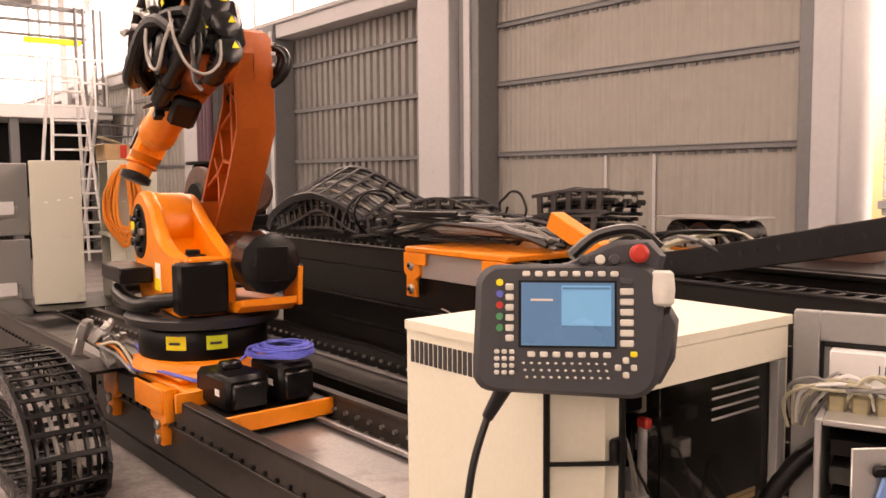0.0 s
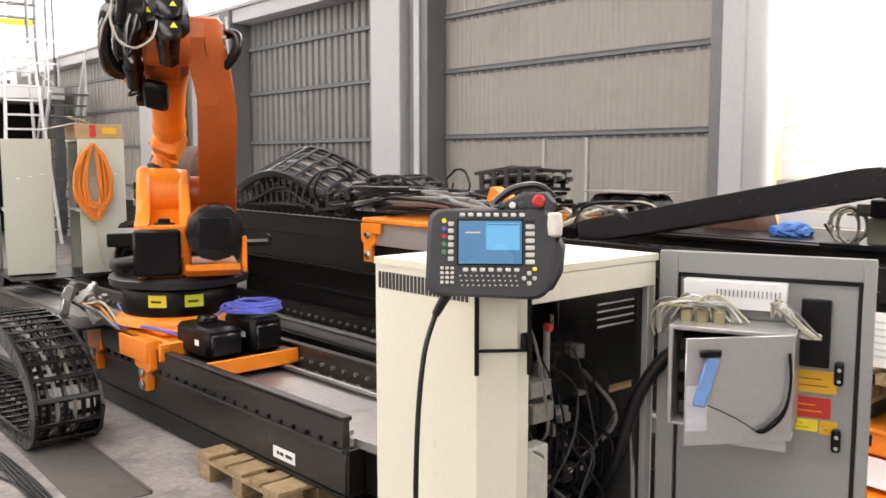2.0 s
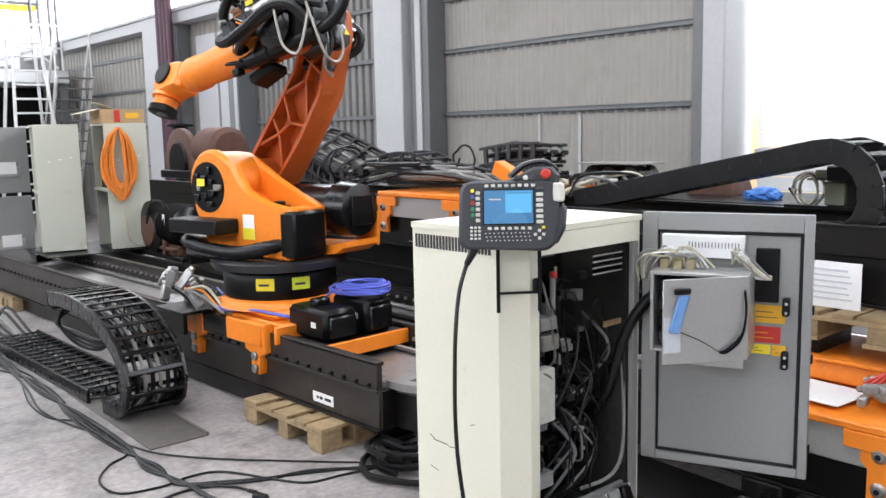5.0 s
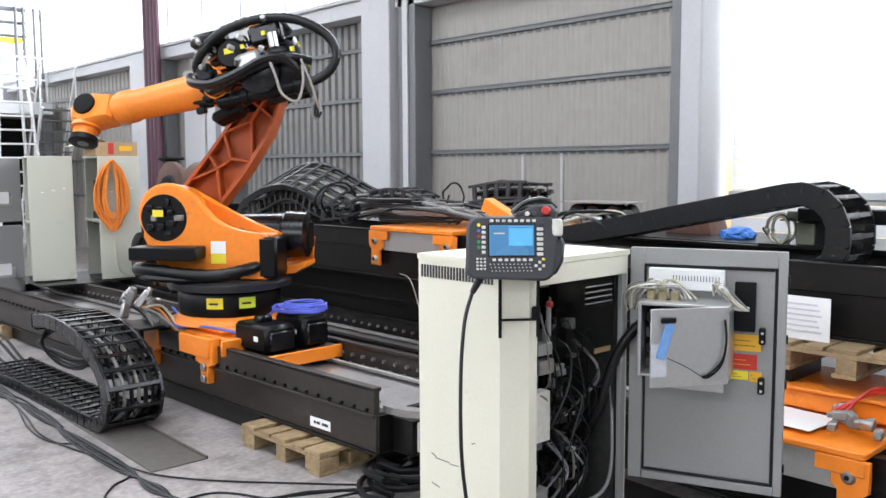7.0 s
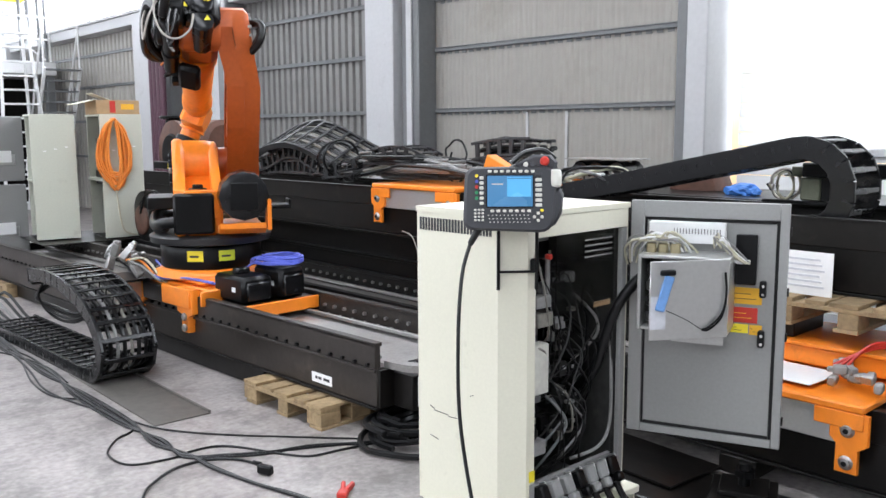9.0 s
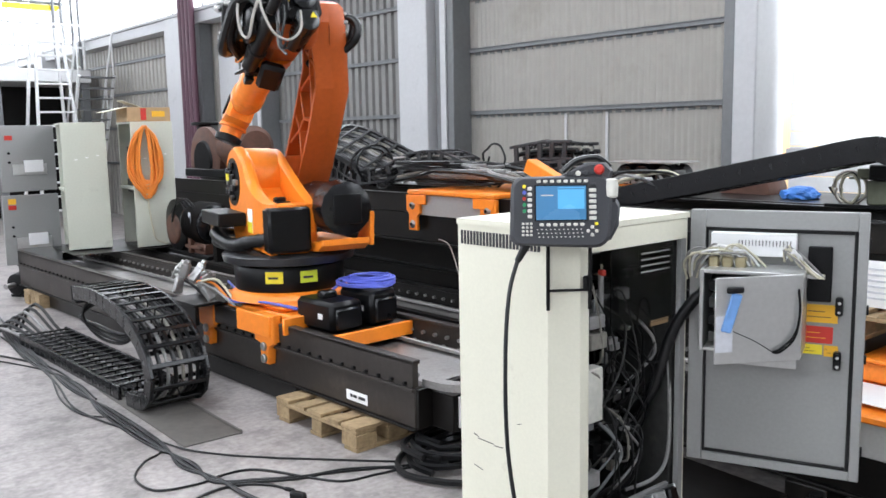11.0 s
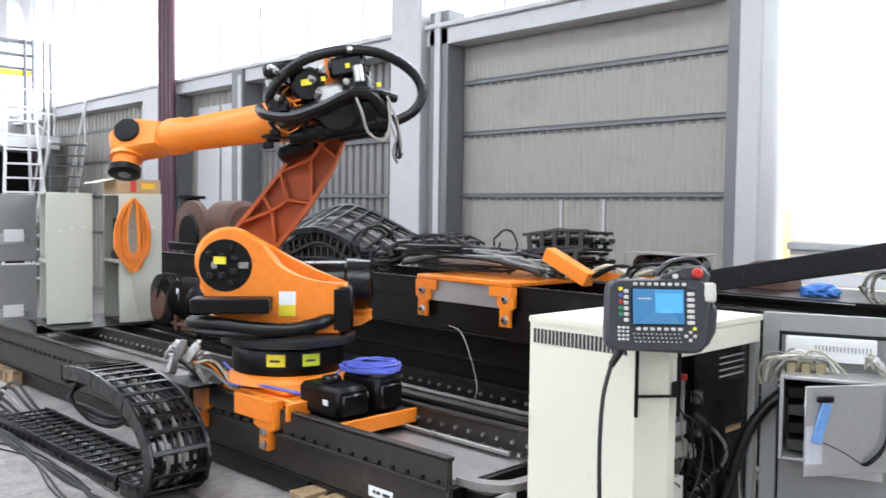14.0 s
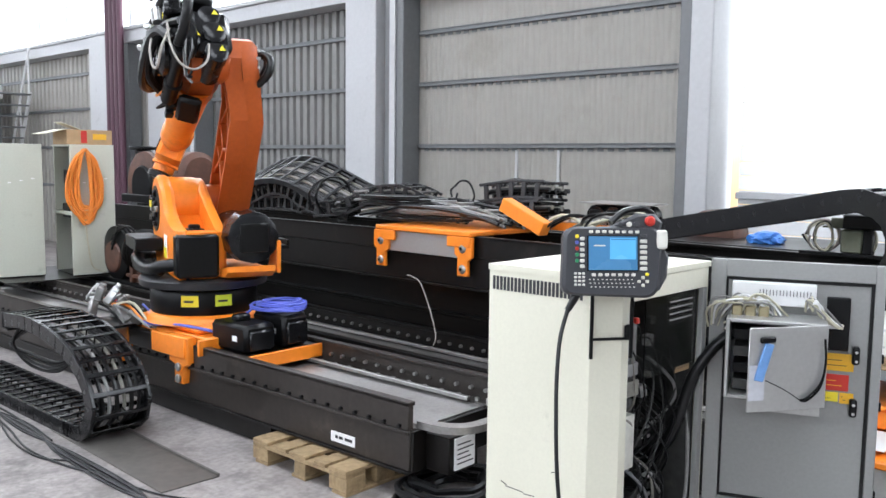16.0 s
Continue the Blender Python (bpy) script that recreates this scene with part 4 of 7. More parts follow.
fo = mesh()
turned(fo, (-0.02, 0.19, 0.0), (-0.02, 0.35, 0.0), ((0, 0.13), (0.1, 0.155), (0.85, 0.155), (1, 0.12)), 24)
part("hose_drum", fo, PLASTIC, fore)
fo = mesh()
turned(fo, (-0.22, 0.14, -0.02), (-0.22, 0.30, -0.02), ((0, 0.10), (0.1, 0.12), (0.9, 0.12), (1, 0.09)), 20)
part("hose_drum", fo, BLACK, fore)
fo = mesh()
box(fo, (-0.15, 0.03, 0.06), (0.22, 0.28, 0.32), 0.04)
part("motor_block", fo, PLASTIC, fore)
fo = mesh()
tube(fo, [(0.50, 0.24, 0.08), (0.46, 0.34, 0.02), (0.30, 0.41, -0.03), (0.10, 0.42, 0.0), (-0.10, 0.40, 0.06), (-0.24, 0.36, 0.03), (-0.32, 0.30, -0.10)], 0.034, 8, 8, 0.06)
part("hose", fo, RUBBER, fore)
fo = mesh()
tube(fo, [(-0.12, 0.38, 0.10), (-0.16, 0.42, -0.06), (-0.18, 0.42, -0.20), (-0.27, 0.41, -0.27), (-0.33, 0.38, -0.16), (-0.34, 0.32, -0.02)], 0.009, 6)
part("lead", fo, PALE, fore)
fo = mesh()
rod(fo, (-0.18, 0.36, 0.13), (-0.18, 0.36, 0.24), 0.035, 12, 0.006)
part("fitting", fo, BRIGHT, fore)
for k, (x, z) in enumerate(((-0.30, 0.10), (-0.12, 0.25), (0.05, 0.19))):
    fo = mesh()
    box(fo, (x, 0.345, z), (0.03, 0.004, 0.03), 0)
    part("warning_sticker", fo, YELLOW, fore)

# wrist: its own space at the wrist's centre
wr = mesh()
prism(wr, [(-0.22, 0.10), (-0.05, 0.125), (0.08, 0.10), (0.13, 0.0), (0.10, -0.10), (0.0, -0.14), (-0.12, -0.11), (-0.22, -0.09)], pose(0, 0.045, 0), 0.20, 0.03)
wrist = joint("wrist", REST[3], wr, ORANGE, "orange wrist with a black flange")
wr = mesh()
rod(wr, (0, 0.14, 0.02), (0, 0.163, 0.02), 0.085, 20, 0.006)
part("wrist_cover", wr, BLACK, wrist)
wr = mesh()
turned(wr, (0.02, 0.045, -0.10), (0.02, 0.045, -0.20), ((0, 0.10), (0.4, 0.11), (0.45, 0.085), (1, 0.085)), 24)
part("rotary_joint", wr, ORANGE, wrist)
wr = mesh()
turned(wr, (0.02, 0.045, -0.20), (0.02, 0.045, -0.26), ((0, 0.07), (0.2, 0.105), (0.9, 0.105), (1, 0.09)), 24)
fl = part("flange", wr, BLACK, wrist)
wr = mesh()
rod(wr, (0.02, 0.045, -0.26), (0.02, 0.045, -0.264), 0.04, 16)
part("flange_plate", wr, STEEL, fl)

# ---- the stacked tracks behind ----
UPPER = pose(3.45, -3.2, 0, 0, 0, 0.4)
LOWER = pose(2.90, -3.0, 0, 0, 0, 0.2)
upper = linear_track("machine_track", UPPER, 0.0, 13.2, "dark steel machine track stacked on pallets above another track", base=0.90, endloop=False)
lower = linear_track("machine_track", LOWER, 0.0, 12.6, "dark steel machine track lying on the floor under a second track", base=0.113, endloop=False)
for ob in (track, upper, lower):
    ob["group"] = "machine tracks"
# bearers are added, near-black so that the gap under the track stays dark
for y in (0.6, 4.2, 8.0, 11.6):
    bm = mesh()
    span(bm, (2.86, y - 3.2, 0.0), (3.7, y - 3.0, 0.098), 0.006)
    tagged(part("steel_bearer", bm, BEAM), "near-black bearer added under the track", "bearer", "steel bearers")


def pallet(m, label, group="pallets", tall=0.144, long=1.2, wide=0.8):
    p = thing("pallet", m, label, "pallet", group)
    for i in range(5):
        bm = mesh()
        w = 0.145 if i % 2 == 0 else 0.1
        y = (wide - 0.145) * i / 4
        span(bm, (0, y, tall - 0.022), (long, y + w, tall), 0.003)
        part("board", bm, WOOD, p)
    for i in range(3):
        bm = mesh()
        x = (long - 0.145) * i / 2
        span(bm, (x, 0.002, tall - 0.044), (x + 0.145, wide - 0.002, tall - 0.0225), 0.003)
        part("cross_board", bm, WOOD, p)
        for j in range(3):
            bm = mesh()
            y = (wide - 0.145) * j / 2
            span(bm, (x, y, 0.022), (x + 0.145, y + 0.1 + 0.045 * (j != 1), tall - 0.0445), 0.004)
            part("block", bm, WOOD, p)
    for j in range(3):
        bm = mesh()
        y = (wide - 0.145) * j / 2
        span(bm, (0, y, 0), (long, y + 0.12, 0.0215), 0.003)
        part("bottom_board", bm, WOOD, p)
    return p


pallet(pose(1.70, 3.07, 0, 0, 0, 1.5), "weathered wooden pallet under the end of the track", long=0.6, wide=0.84)
pallet(pose(3.18, 0.35, 0.741, 0, 0, 0), "wooden pallet between two stacked tracks", long=1.1, wide=0.8)
pallet(pose(3.0, 7.2, 0.741, 0, 0, 0), "wooden pallet between two stacked tracks", long=1.2, wide=0.8)
for y in (0.42, 1.02, 7.3, 7.85):
    bm = mesh()
    span(bm, (3.25, y, 0.663) if y < 2 else (2.95, y, 0.492), (3.6, y + 0.09, 0.740), 0.006)
    tagged(part("support_block", bm, BEAM), "dark steel block under the pallet", "block", "support blocks")
pallet(pose(1.62, 8.75, 0, 0, 0, 2), "small wooden pallet under the track's far end", tall=0.152, long=0.8, wide=0.5)


def track_carriage(name, m, length, label, base):
    """An orange carriage that sits over the upright flanges of a track; x across, y along."""
    c = thing(name, m, label, "carriage", "track carriages")
    bm = mesh()
    span(bm, (-0.13, 0, base + 0.375), (0.84, length, base + 0.412), 0.008)
    span(bm, (-0.13, 0, base + 0.30), (-0.11, 0.22, base + 0.3745), 0.004)
    span(bm, (-0.13, length - 0.22, base + 0.30), (-0.11, length, base + 0.3745), 0.004)
    part("top_plate", bm, ORANGE, c)
    bm = mesh()
    span(bm, (-0.100, 0.13, base + 0.215), (-0.075, length - 0.13, base + 0.374), 0.004)
    part("side_plate", bm, ALU, c, "bare steel side plate")
    for y in (0.0, length - 0.13):
        bm = mesh()
        prism(bm, [(-0.02, 0.37), (0.15, 0.37), (0.15, 0.25), (0.12, 0.22), (0.12, 0.09), (0.02, 0.09), (0.02, 0.20), (-0.02, 0.23)], pose(-0.108, y, base + 0.001, 0, 0, 90), 0.03, 0.005)
        br = part("clamp_bracket", bm, ORANGE, c)
        for z in (0.14, 0.29):
            bm = mesh()
            turned(bm, (-0.140, y + 0.07, base + z), (-0.1235, y + 0.07, base + z), ((0, 0.010), (0.1, 0.022), (0.6, 0.026), (1, 0.034)), 16)
            ro = part("roller", bm, STEEL, br)
            bm = mesh()
            rod(bm, (-0.1445, y + 0.07, base + z), (-0.1405, y + 0.07, base + z), 0.012, 12)
            part("bolt", bm, BLACK, ro)
    return c


car_upper = track_carriage("track_carriage", pose(3.45, 3.65, 0), 0.99, "orange track carriage loaded with grey cables", 0.90)
car_lower = track_carriage("track_carriage", pose(2.90, 0.47, 0, 0, 0, 0), 1.05, "orange track carriage with paper and metal plugs on it", 0.113)
bm = mesh()
span(bm, (0.02, -0.28, 0.24), (0.22, -0.005, 0.33), 0.006)
part("buffer_box", bm, ORANGE, car_lower)
bm = mesh()
span(bm, (0.30, 0.02, 0.546), (0.84, 1.03, 0.645), 0.01)
part("raised_beam", bm, ORANGE, car_lower)
bm = mesh()
span(bm, (0.28, 0.0, 0.6455), (0.84, 1.04, 0.662), 0.003)
part("cover_plate", bm, ORANGE, car_lower)
bm = mesh()
box(bm, (0, 0, 0), (0.30, 0.44, 0.004), 0, pose(3.02, 0.96, 0.5485, 0, 0, -5))
tagged(part("paper_sheet", bm, PAPER), "white paper sheet lying on the orange carriage", "paper")
rnd = random.Random(11)
for k in range(11):
    bm = mesh()
    m = pose(2.95 + rnd.uniform(-0.06, 0.22), 0.60 + rnd.uniform(-0.13, 0.12), 0.578 + 0.028 * (k // 6), rnd.uniform(-15, 15), 0, rnd.uniform(0, 180))
    box(bm, (0, 0, 0), (0.066, 0.038, 0.046), 0.008, m)
    box(bm, (0.042, 0, 0), (0.03, 0.026, 0.026), 0.006, m)
    tagged(part("plug", bm, (STEEL, GREY, GREYCABLE)[k % 3]), "grey metal multi-pole plug on the orange carriage", "plug", "metal plugs")
bm = mesh()
for k in range(3):
    tube(bm, [(3.10, 0.75 - 0.03 * k, 0.60), (3.2, 0.6, 0.69 + 0.012 * k), (3.35, 0.45, 0.68), (3.5, 0.2, 0.60)], 0.008)
tagged(part("red_lead", bm, RED), "red leads running over the orange carriage", "cable")

# paper notice hanging on the upper track
bm = mesh()
span(bm, (3.300, 0.86, 0.885), (3.304, 1.16, 1.11), 0, None)
notice = tagged(part("paper_notice", bm, PAPER), "white paper notice with lines of print on the track", "notice")
for k in range(6):
    bm = mesh()
    span(bm, (3.297, 0.90 + 0.012 * (k % 3), 0.925 + k * 0.028), (3.2995, 1.12 - 0.02 * (k % 2), 0.935 + k * 0.028))
    part("text_bar", bm, FAINT, notice)
bm = mesh()
span(bm, (-0.0165, 3.35, 0.93), (-0.0135, 3.55, 1.0))
lb = part("label_plate", bm, PAPER, upper, "small white label plate")

# dark bars lie here; the full-height girder is added to block light in the gap
girder = thing("infill_girder", pose(3.62, -3.0, 0), "long dark steel girder added to fill the dark gap between the stacked tracks", "girder")
for lo, hi, nm in (((0.06, 0, 0.001), (0.5, 3.15, 0.018), "flange"), ((0.24, 0, 0.0185), (0.26, 3.15, 0.72), "web"), ((0.06, 0, 0.7205), (0.5, 3.15, 0.738), "flange"),
                   ((0.06, 4.75, 0.001), (0.5, 10.1, 0.018), "flange"), ((0.07, 4.75, 0.0185), (0.09, 10.1, 0.86), "web"), ((0, 4.75, 0.8605), (0.5, 10.1, 0.884), "flange"), ((0.0, 4.75, 0.62), (0.0695, 10.1, 0.64), "ledge")):
    bm = mesh()
    span(bm, lo, hi, 0.003)
    part(nm, bm, BEAM, girder)

# ---- cable chains ----
def chain_path(pts, pitch):
    """Points at even steps along a polyline of (y, z), with the direction at each."""
    pts = smooth_path([(0, *p) for p in pts], 10)
    out, left = [], 0.0
    for a, b in zip(pts, pts[1:]):
        d = (b - a).length
        while left <= d:
            p = a + (b - a) * (left / d)
            out.append((p.y, p.z, math.degrees(math.atan2(b.z - a.z, b.y - a.y))))
            left += pitch
        left -= d
    return out


def link_mesh(width, pitch, height, closed=False, mat=PLASTIC, ladder=False, smooth_side=False):
    bm = mesh()
    for s in (-1, 1):
        x = s * (width / 2 - 0.012)
        if ladder:
            for z in (-1, 1):
                span(bm, (x - 0.011, -pitch * 0.52, z * (height / 2 - 0.012) - 0.012), (x + 0.011, pitch * 0.52, z * (height / 2 - 0.012) + 0.012), 0.004)
            span(bm, (x - 0.009, -0.018, -height / 2 + 0.02), (x + 0.009, 0.018, height / 2 - 0.02))
        elif smooth_side:
            span(bm, (x - 0.012, -pitch * 0.56, -height / 2), (x + 0.012, pitch * 0.56, height / 2), 0.003)
        elif closed:
            span(bm, (x - 0.012, -pitch * 0.56, -height / 2), (x + 0.012, pitch * 0.56, height / 2), 0.004)
        else:
            span(bm, (x - 0.012, -pitch * 0.54, -height / 2), (x + 0.012, pitch * 0.46, height / 2), 0.004)
            span(bm, (x - s * 0.014 - 0.006, pitch * 0.10, -height * 0.42), (x - s * 0.014 + 0.006, pitch * 0.66, height * 0.42), 0.004)
    for s in (-1, 1):
        if smooth_side and s == 1:
            for v in (-0.1, 0.09):
                span(bm, (v * width - 0.004, -0.004, -height * 0.4), (v * width + 0.004, 0.004, height * 0.4))
        span(bm, (-width / 2 + 0.02, -0.016, s * height * 0.42 - 0.007), (width / 2 - 0.02, 0.016, s * height * 0.42 + 0.007), 0.004)
    if not closed and not smooth_side:
        for k in (-0.2, 0.12):
            span(bm, (k * width - 0.005, -0.012, -height * 0.4), (k * width + 0.005, 0.012, height * 0.4))
    ob = part("link", bm, mat)
    me = ob.data
    bpy.data.objects.remove(ob)
    return me


def lay_chain(parent, me, pts, pitch, x=0.0):
    for y, z, a in chain_path(pts, pitch):
        ob = new("link", me)
        ob.parent = parent
        ob.matrix_basis = pose(x, y, z, a, 0, 0)


LINK = link_mesh(0.40, 0.13, 0.098, mat=PLASTIC, smooth_side=True)
CH = pose(1.27, 4.93, 0, 0, 0, 1.2)
chain_low = thing("cable_chain", CH, "black plastic cable chain lying on the floor beside the track", "cable chain")
lay_chain(chain_low, LINK, [(0.1, 0.052), (0.8, 0.052), (1.6, 0.052), (2.3, 0.052)], 0.13)
bm = mesh()
span(bm, (-0.19, 0.93, 0.57), (0.19, 1.03, 0.585), 0.003)
span(bm, (-0.19, 1.015, 0.57), (0.19, 1.03, 0.69), 0.003)
chain_bend = part("chain_end_bracket", bm, BLACK, chain_low)
bend = [(0.0, 0.056), (-0.14, 0.07), (-0.25, 0.13), (-0.30, 0.24), (-0.275, 0.35), (-0.19, 0.45), (-0.05, 0.54), (0.15, 0.61), (0.40, 0.655), (0.65, 0.668), (0.92, 0.65)]
lay_chain(chain_bend, LINK, bend, 0.118)
for k in range(7):
    bm = mesh()
    x = -0.15 + 0.05 * k
    tube(bm, [(x, 0.95, 0.64), (x, 0.6, 0.66), (x, 0.3, 0.63), (x + 0.01, 0.0, 0.55), (x, -0.17, 0.45), (x, -0.265, 0.33), (x, -0.27, 0.2), (x, -0.18, 0.10), (x, 0.0, 0.055), (x, 0.2, 0.05)], 0.013 + 0.003 * (k % 2), 6)
    part("cable", bm, (RUBBER, RUBBER, GREYCABLE, RUBBER, DUSTY, RUBBER, RUBBER)[k], chain_bend)
for k in range(4):
    bm = mesh()
    tube(bm, [(-0.1 + 0.05 * k, 0.92, 0.60), (-0.12, 1.02 + 0.02 * k, 0.45), (-0.05, 0.88, 0.30 + 0.03 * k), (0.02, 0.60, 0.30 + 0.02 * k), (0.1, 0.50, 0.45), (0.12, 0.62, 0.62)], 0.012)
    part("loose_cable", bm, RUBBER, chain_bend)
rnd = random.Random(4)
for k in range(7):
    bm = mesh()
    x = -0.15 + 0.05 * k
    tube(bm, [(x, 0.1, 0.045), (x, 1.2, 0.045), (x, 2.2, 0.05), (x - 0.1, 2.6, 0.1 + 0.03 * k), (x - 0.2, 2.75, 0.05)], 0.014, 6, 4)
    part("cable", bm, RUBBER if k % 4 else GREYCABLE, chain_low)

# steel plate below the chain's end
bm = mesh()
span(bm, (0, 0, 0), (0.36, 1.5, 0.008), 0.002)
span(bm, (0.345, 0, 0.0085), (0.36, 1.5, 0.022), 0.002)
plate = tagged(part("floor_plate", bm, PLATE), "flat dark steel plate with a raised edge on the floor", "plate")
plate.matrix_world = pose(1.03, 3.82, 0.001, 0, 0, -1)

# big chain arch and bundles on the stack
BIG = link_mesh(0.49, 0.185, 0.06, mat=LATTICE, smooth_side=True)
OLD = link_mesh(0.42, 0.11, 0.14, mat=LATTICE, ladder=True)
CREST = [(1.35, 0.03), (1.2, 0.12), (0.95, 0.21), (0.68, 0.29), (0.42, 0.335), (0.18, 0.345), (-0.08, 0.285), (-0.32, 0.175), (-0.56, 0.06), (-0.72, 0.0)]
arch = thing("cable_chain", pose(4.02, 6.3, 1.28), "arched heap of wide black cable chain on the stacked track", "cable chain", "cable chains")
tilted = pose(-0.17, 0, 0.01, 0, -28, 0)
for y, z, a in chain_path(CREST, 0.185):
    ob = new("link", BIG)
    ob.parent = arch
    ob.matrix_basis = tilted @ pose(0.245, y, z, a, 0, 0)
lay_chain(arch, OLD, [(1.10, 0.07), (0.78, 0.14), (0.45, 0.24), (0.18, 0.23), (-0.12, 0.12), (-0.34, 0.07)], 0.11, 0.0)
lay_chain(arch, OLD, [(0.90, 0.07), (0.55, 0.09), (0.2, 0.10), (-0.05, 0.07)], 0.11, 0.04)
lay_chain(arch, OLD, [(0.95, 0.20), (0.62, 0.33), (0.30, 0.40), (0.05, 0.33), (-0.2, 0.22), (-0.42, 0.12)], 0.11, 0.16)
for k in range(13):
    bm = mesh()
    x = 0.035 + 0.035 * k
    tube(bm, [tilted @ Vector((x, y, z - 0.008 - 0.006 * (k % 3))) for y, z in CREST[1:]], 0.016, 6)
    part("cable", bm, (RUBBER, LATTICE, RUBBER, DUSTY)[k % 4] if k != 6 else GREYCABLE, arch)
MID = link_mesh(0.34, 0.12, 0.15, mat=LATTICE, ladder=True)
for m, pts, lab in ((pose(4.05, 5.35, 1.285, 0, 0, 14), [(0.6, 0.07), (0.3, 0.11), (0.0, 0.22), (-0.3, 0.24), (-0.55, 0.15)], "short black cable chain heaped with cables"),
                    (pose(4.05, 3.90, 1.33, -4, 6, 0), [(0.12, 0.09), (-0.16, 0.09), (-0.46, 0.09)], "short black cable chain with cables inside"),
                    (pose(4.05, 3.88, 1.33, -5, 4, 2), [(0.10, 0.24), (-0.16, 0.25), (-0.44, 0.23)], "short black cable chain with cables inside")):
    c = thing("cable_chain", m, lab, "cable chain", "cable chains")
    lay_chain(c, MID, pts, 0.12)
    for k in range(7):
        bm = mesh()
        x = -0.13 + 0.043 * k
        tube(bm, [(x, p[0] * 1.08, p[1] + 0.018 * math.sin(2.1 * k)) for p in pts], 0.019)
        part("cable", bm, RUBBER if k % 3 != 1 else DUSTY, c)
    for k in range(2):
        bm = mesh()
        coil(bm, (-0.17 + 0.1 * k, 0.34 - 0.45 * k, pts[1][1] - 0.03 + 0.04 * k), 0.10 + 0.10 * k, 0.10 - 0.03 * k, 1.1, 0.009, 0.03, seed=60 + k + int(100 * pts[0][1]), axis="x", jitter=0.3)
        part("loose_cable", bm, RUBBER, c)

FLAT = link_mesh(0.36, 0.10, 0.128, True)
long_chain = thing("cable_chain", pose(3.72, 0.0, 0, 0, 0, 0), "long black closed cable chain bent back over the stacked track", "cable chain", "cable chains")
lay_chain(long_chain, FLAT, [(2.75, 1.320), (2.3, 1.405), (1.907, 1.485), (1.54, 1.558), (1.25, 1.618), (1.12, 1.625), (1.01, 1.575), (0.95, 1.48), (0.94, 1.37), (0.98, 1.265), (1.08, 1.20), (1.3, 1.172), (1.8, 1.172), (2.9, 1.172)], 0.094)
bm = mesh()
span(bm, (3.98, 0.55, 1.29), (4.10, 1.6, 1.31), 0.003)
span(bm, (3.98, 0.2, 1.45), (4.10, 1.36, 1.535), 0.008)
for y in (0.5, 1.2):
    span(bm, (4.0, y, 1.31), (4.06, y + 0.05, 1.45), 0.003)
tagged(part("chain_support", bm, BLACK), "black steel support arm beside the cable chain", "support")
plugbox = thing("plug_block", pose(4.04, 1.31, 1.311), "olive metal plug block with grey cable loops", "plug block")
bm = mesh()
span(bm, (-0.05, -0.06, 0.001), (0.05, 0.06, 0.135), 0.008)
span(bm, (-0.03, -0.06, 0.139), (0.03, 0.17, 0.15), 0.003)
span(bm, (-0.04, 0.0, 0.15), (-0.02, 0.12, 0.20), 0.004)
part("housing", bm, material("olive_metal", (0.16, 0.17, 0.12), 0.45, 0.3, bump=0.03), plugbox)
for k in range(5):
    bm = mesh()
    coil(bm, (-0.03 + 0.02 * k, 0.16 + 0.008 * k, 0.085), 0.045 + 0.018 * k, 0.07 + 0.006 * k, 1.0, 0.0075, 0, seed=k, axis="x", jitter=0.2)
    part("cable_loop", bm, (CREAM, RUBBER, PALE)[k % 3], plugbox)
bm = mesh()
coil(bm, (0.0, -0.08, 0.075), 0.045, 0.07, 1.0, 0.009, 0, seed=9, axis="x")
part("cable_loop", bm, CREAM, plugbox)

# cables heaped on the upper carriage
rnd = random.Random(21)
heap = thing("cable_heap", pose(3.80, 4.30, 1.313), "heap of loose grey and black cables on the orange carriage", "cables")
for k in range(14):
    bm = mesh()
    pts = []
    x, ph = rnd.uniform(-0.3, 0.3), rnd.uniform(-0.12, 0.12)
    for i in range(7):
        pts.append((x + rnd.uniform(-0.07, 0.07), 0.75 - i * 0.24 + rnd.uniform(-0.05, 0.05), 0.02 + 0.10 * math.sin(math.pi * i / 6) + 0.012 * (k % 6) + ph * 0.1))
    tube(bm, pts, rnd.uniform(0.011, 0.019), 6)
    part("cable", bm, (GREYCABLE, RUBBER, DUSTY, RUBBER)[k % 4], heap)
for k in range(9):
    bm = mesh()
    coil(bm, (rnd.uniform(-0.12, 0.12), rnd.uniform(-0.15, 0.45), 0.025 + 0.019 * k), 0.24, 0.40, 1.7, 0.013, 0.03, seed=k, jitter=0.2)
    part("cable_coil", bm, GREYCABLE if k % 2 else RUBBER, heap)

heap2 = thing("cable_heap", pose(3.75, 2.72, 1.32), "loose black and pale cables beside the cable chain", "cables")
for k in range(9):
    bm = mesh()
    y0 = rnd.uniform(-0.1, 0.3)
    tube(bm, [(rnd.uniform(-0.25, 0.1), y0 + 0.35, 0.0), (rnd.uniform(-0.2, 0.1), y0 + 0.12, 0.08 + rnd.uniform(0, 0.08)), (rnd.uniform(-0.2, 0.2), y0 - 0.1, 0.05 + rnd.uniform(0, 0.12)), (rnd.uniform(-0.2, 0.2), y0 - 0.3, 0.03)], rnd.uniform(0.009, 0.017), 6)
    part("cable", bm, (RUBBER, GREYCABLE, CREAM, RUBBER)[k % 4], heap2)
heap3 = thing("cable_heap", pose(4.05, 5.6, 1.28), "tangle of black cables beside the chain heap", "cables")
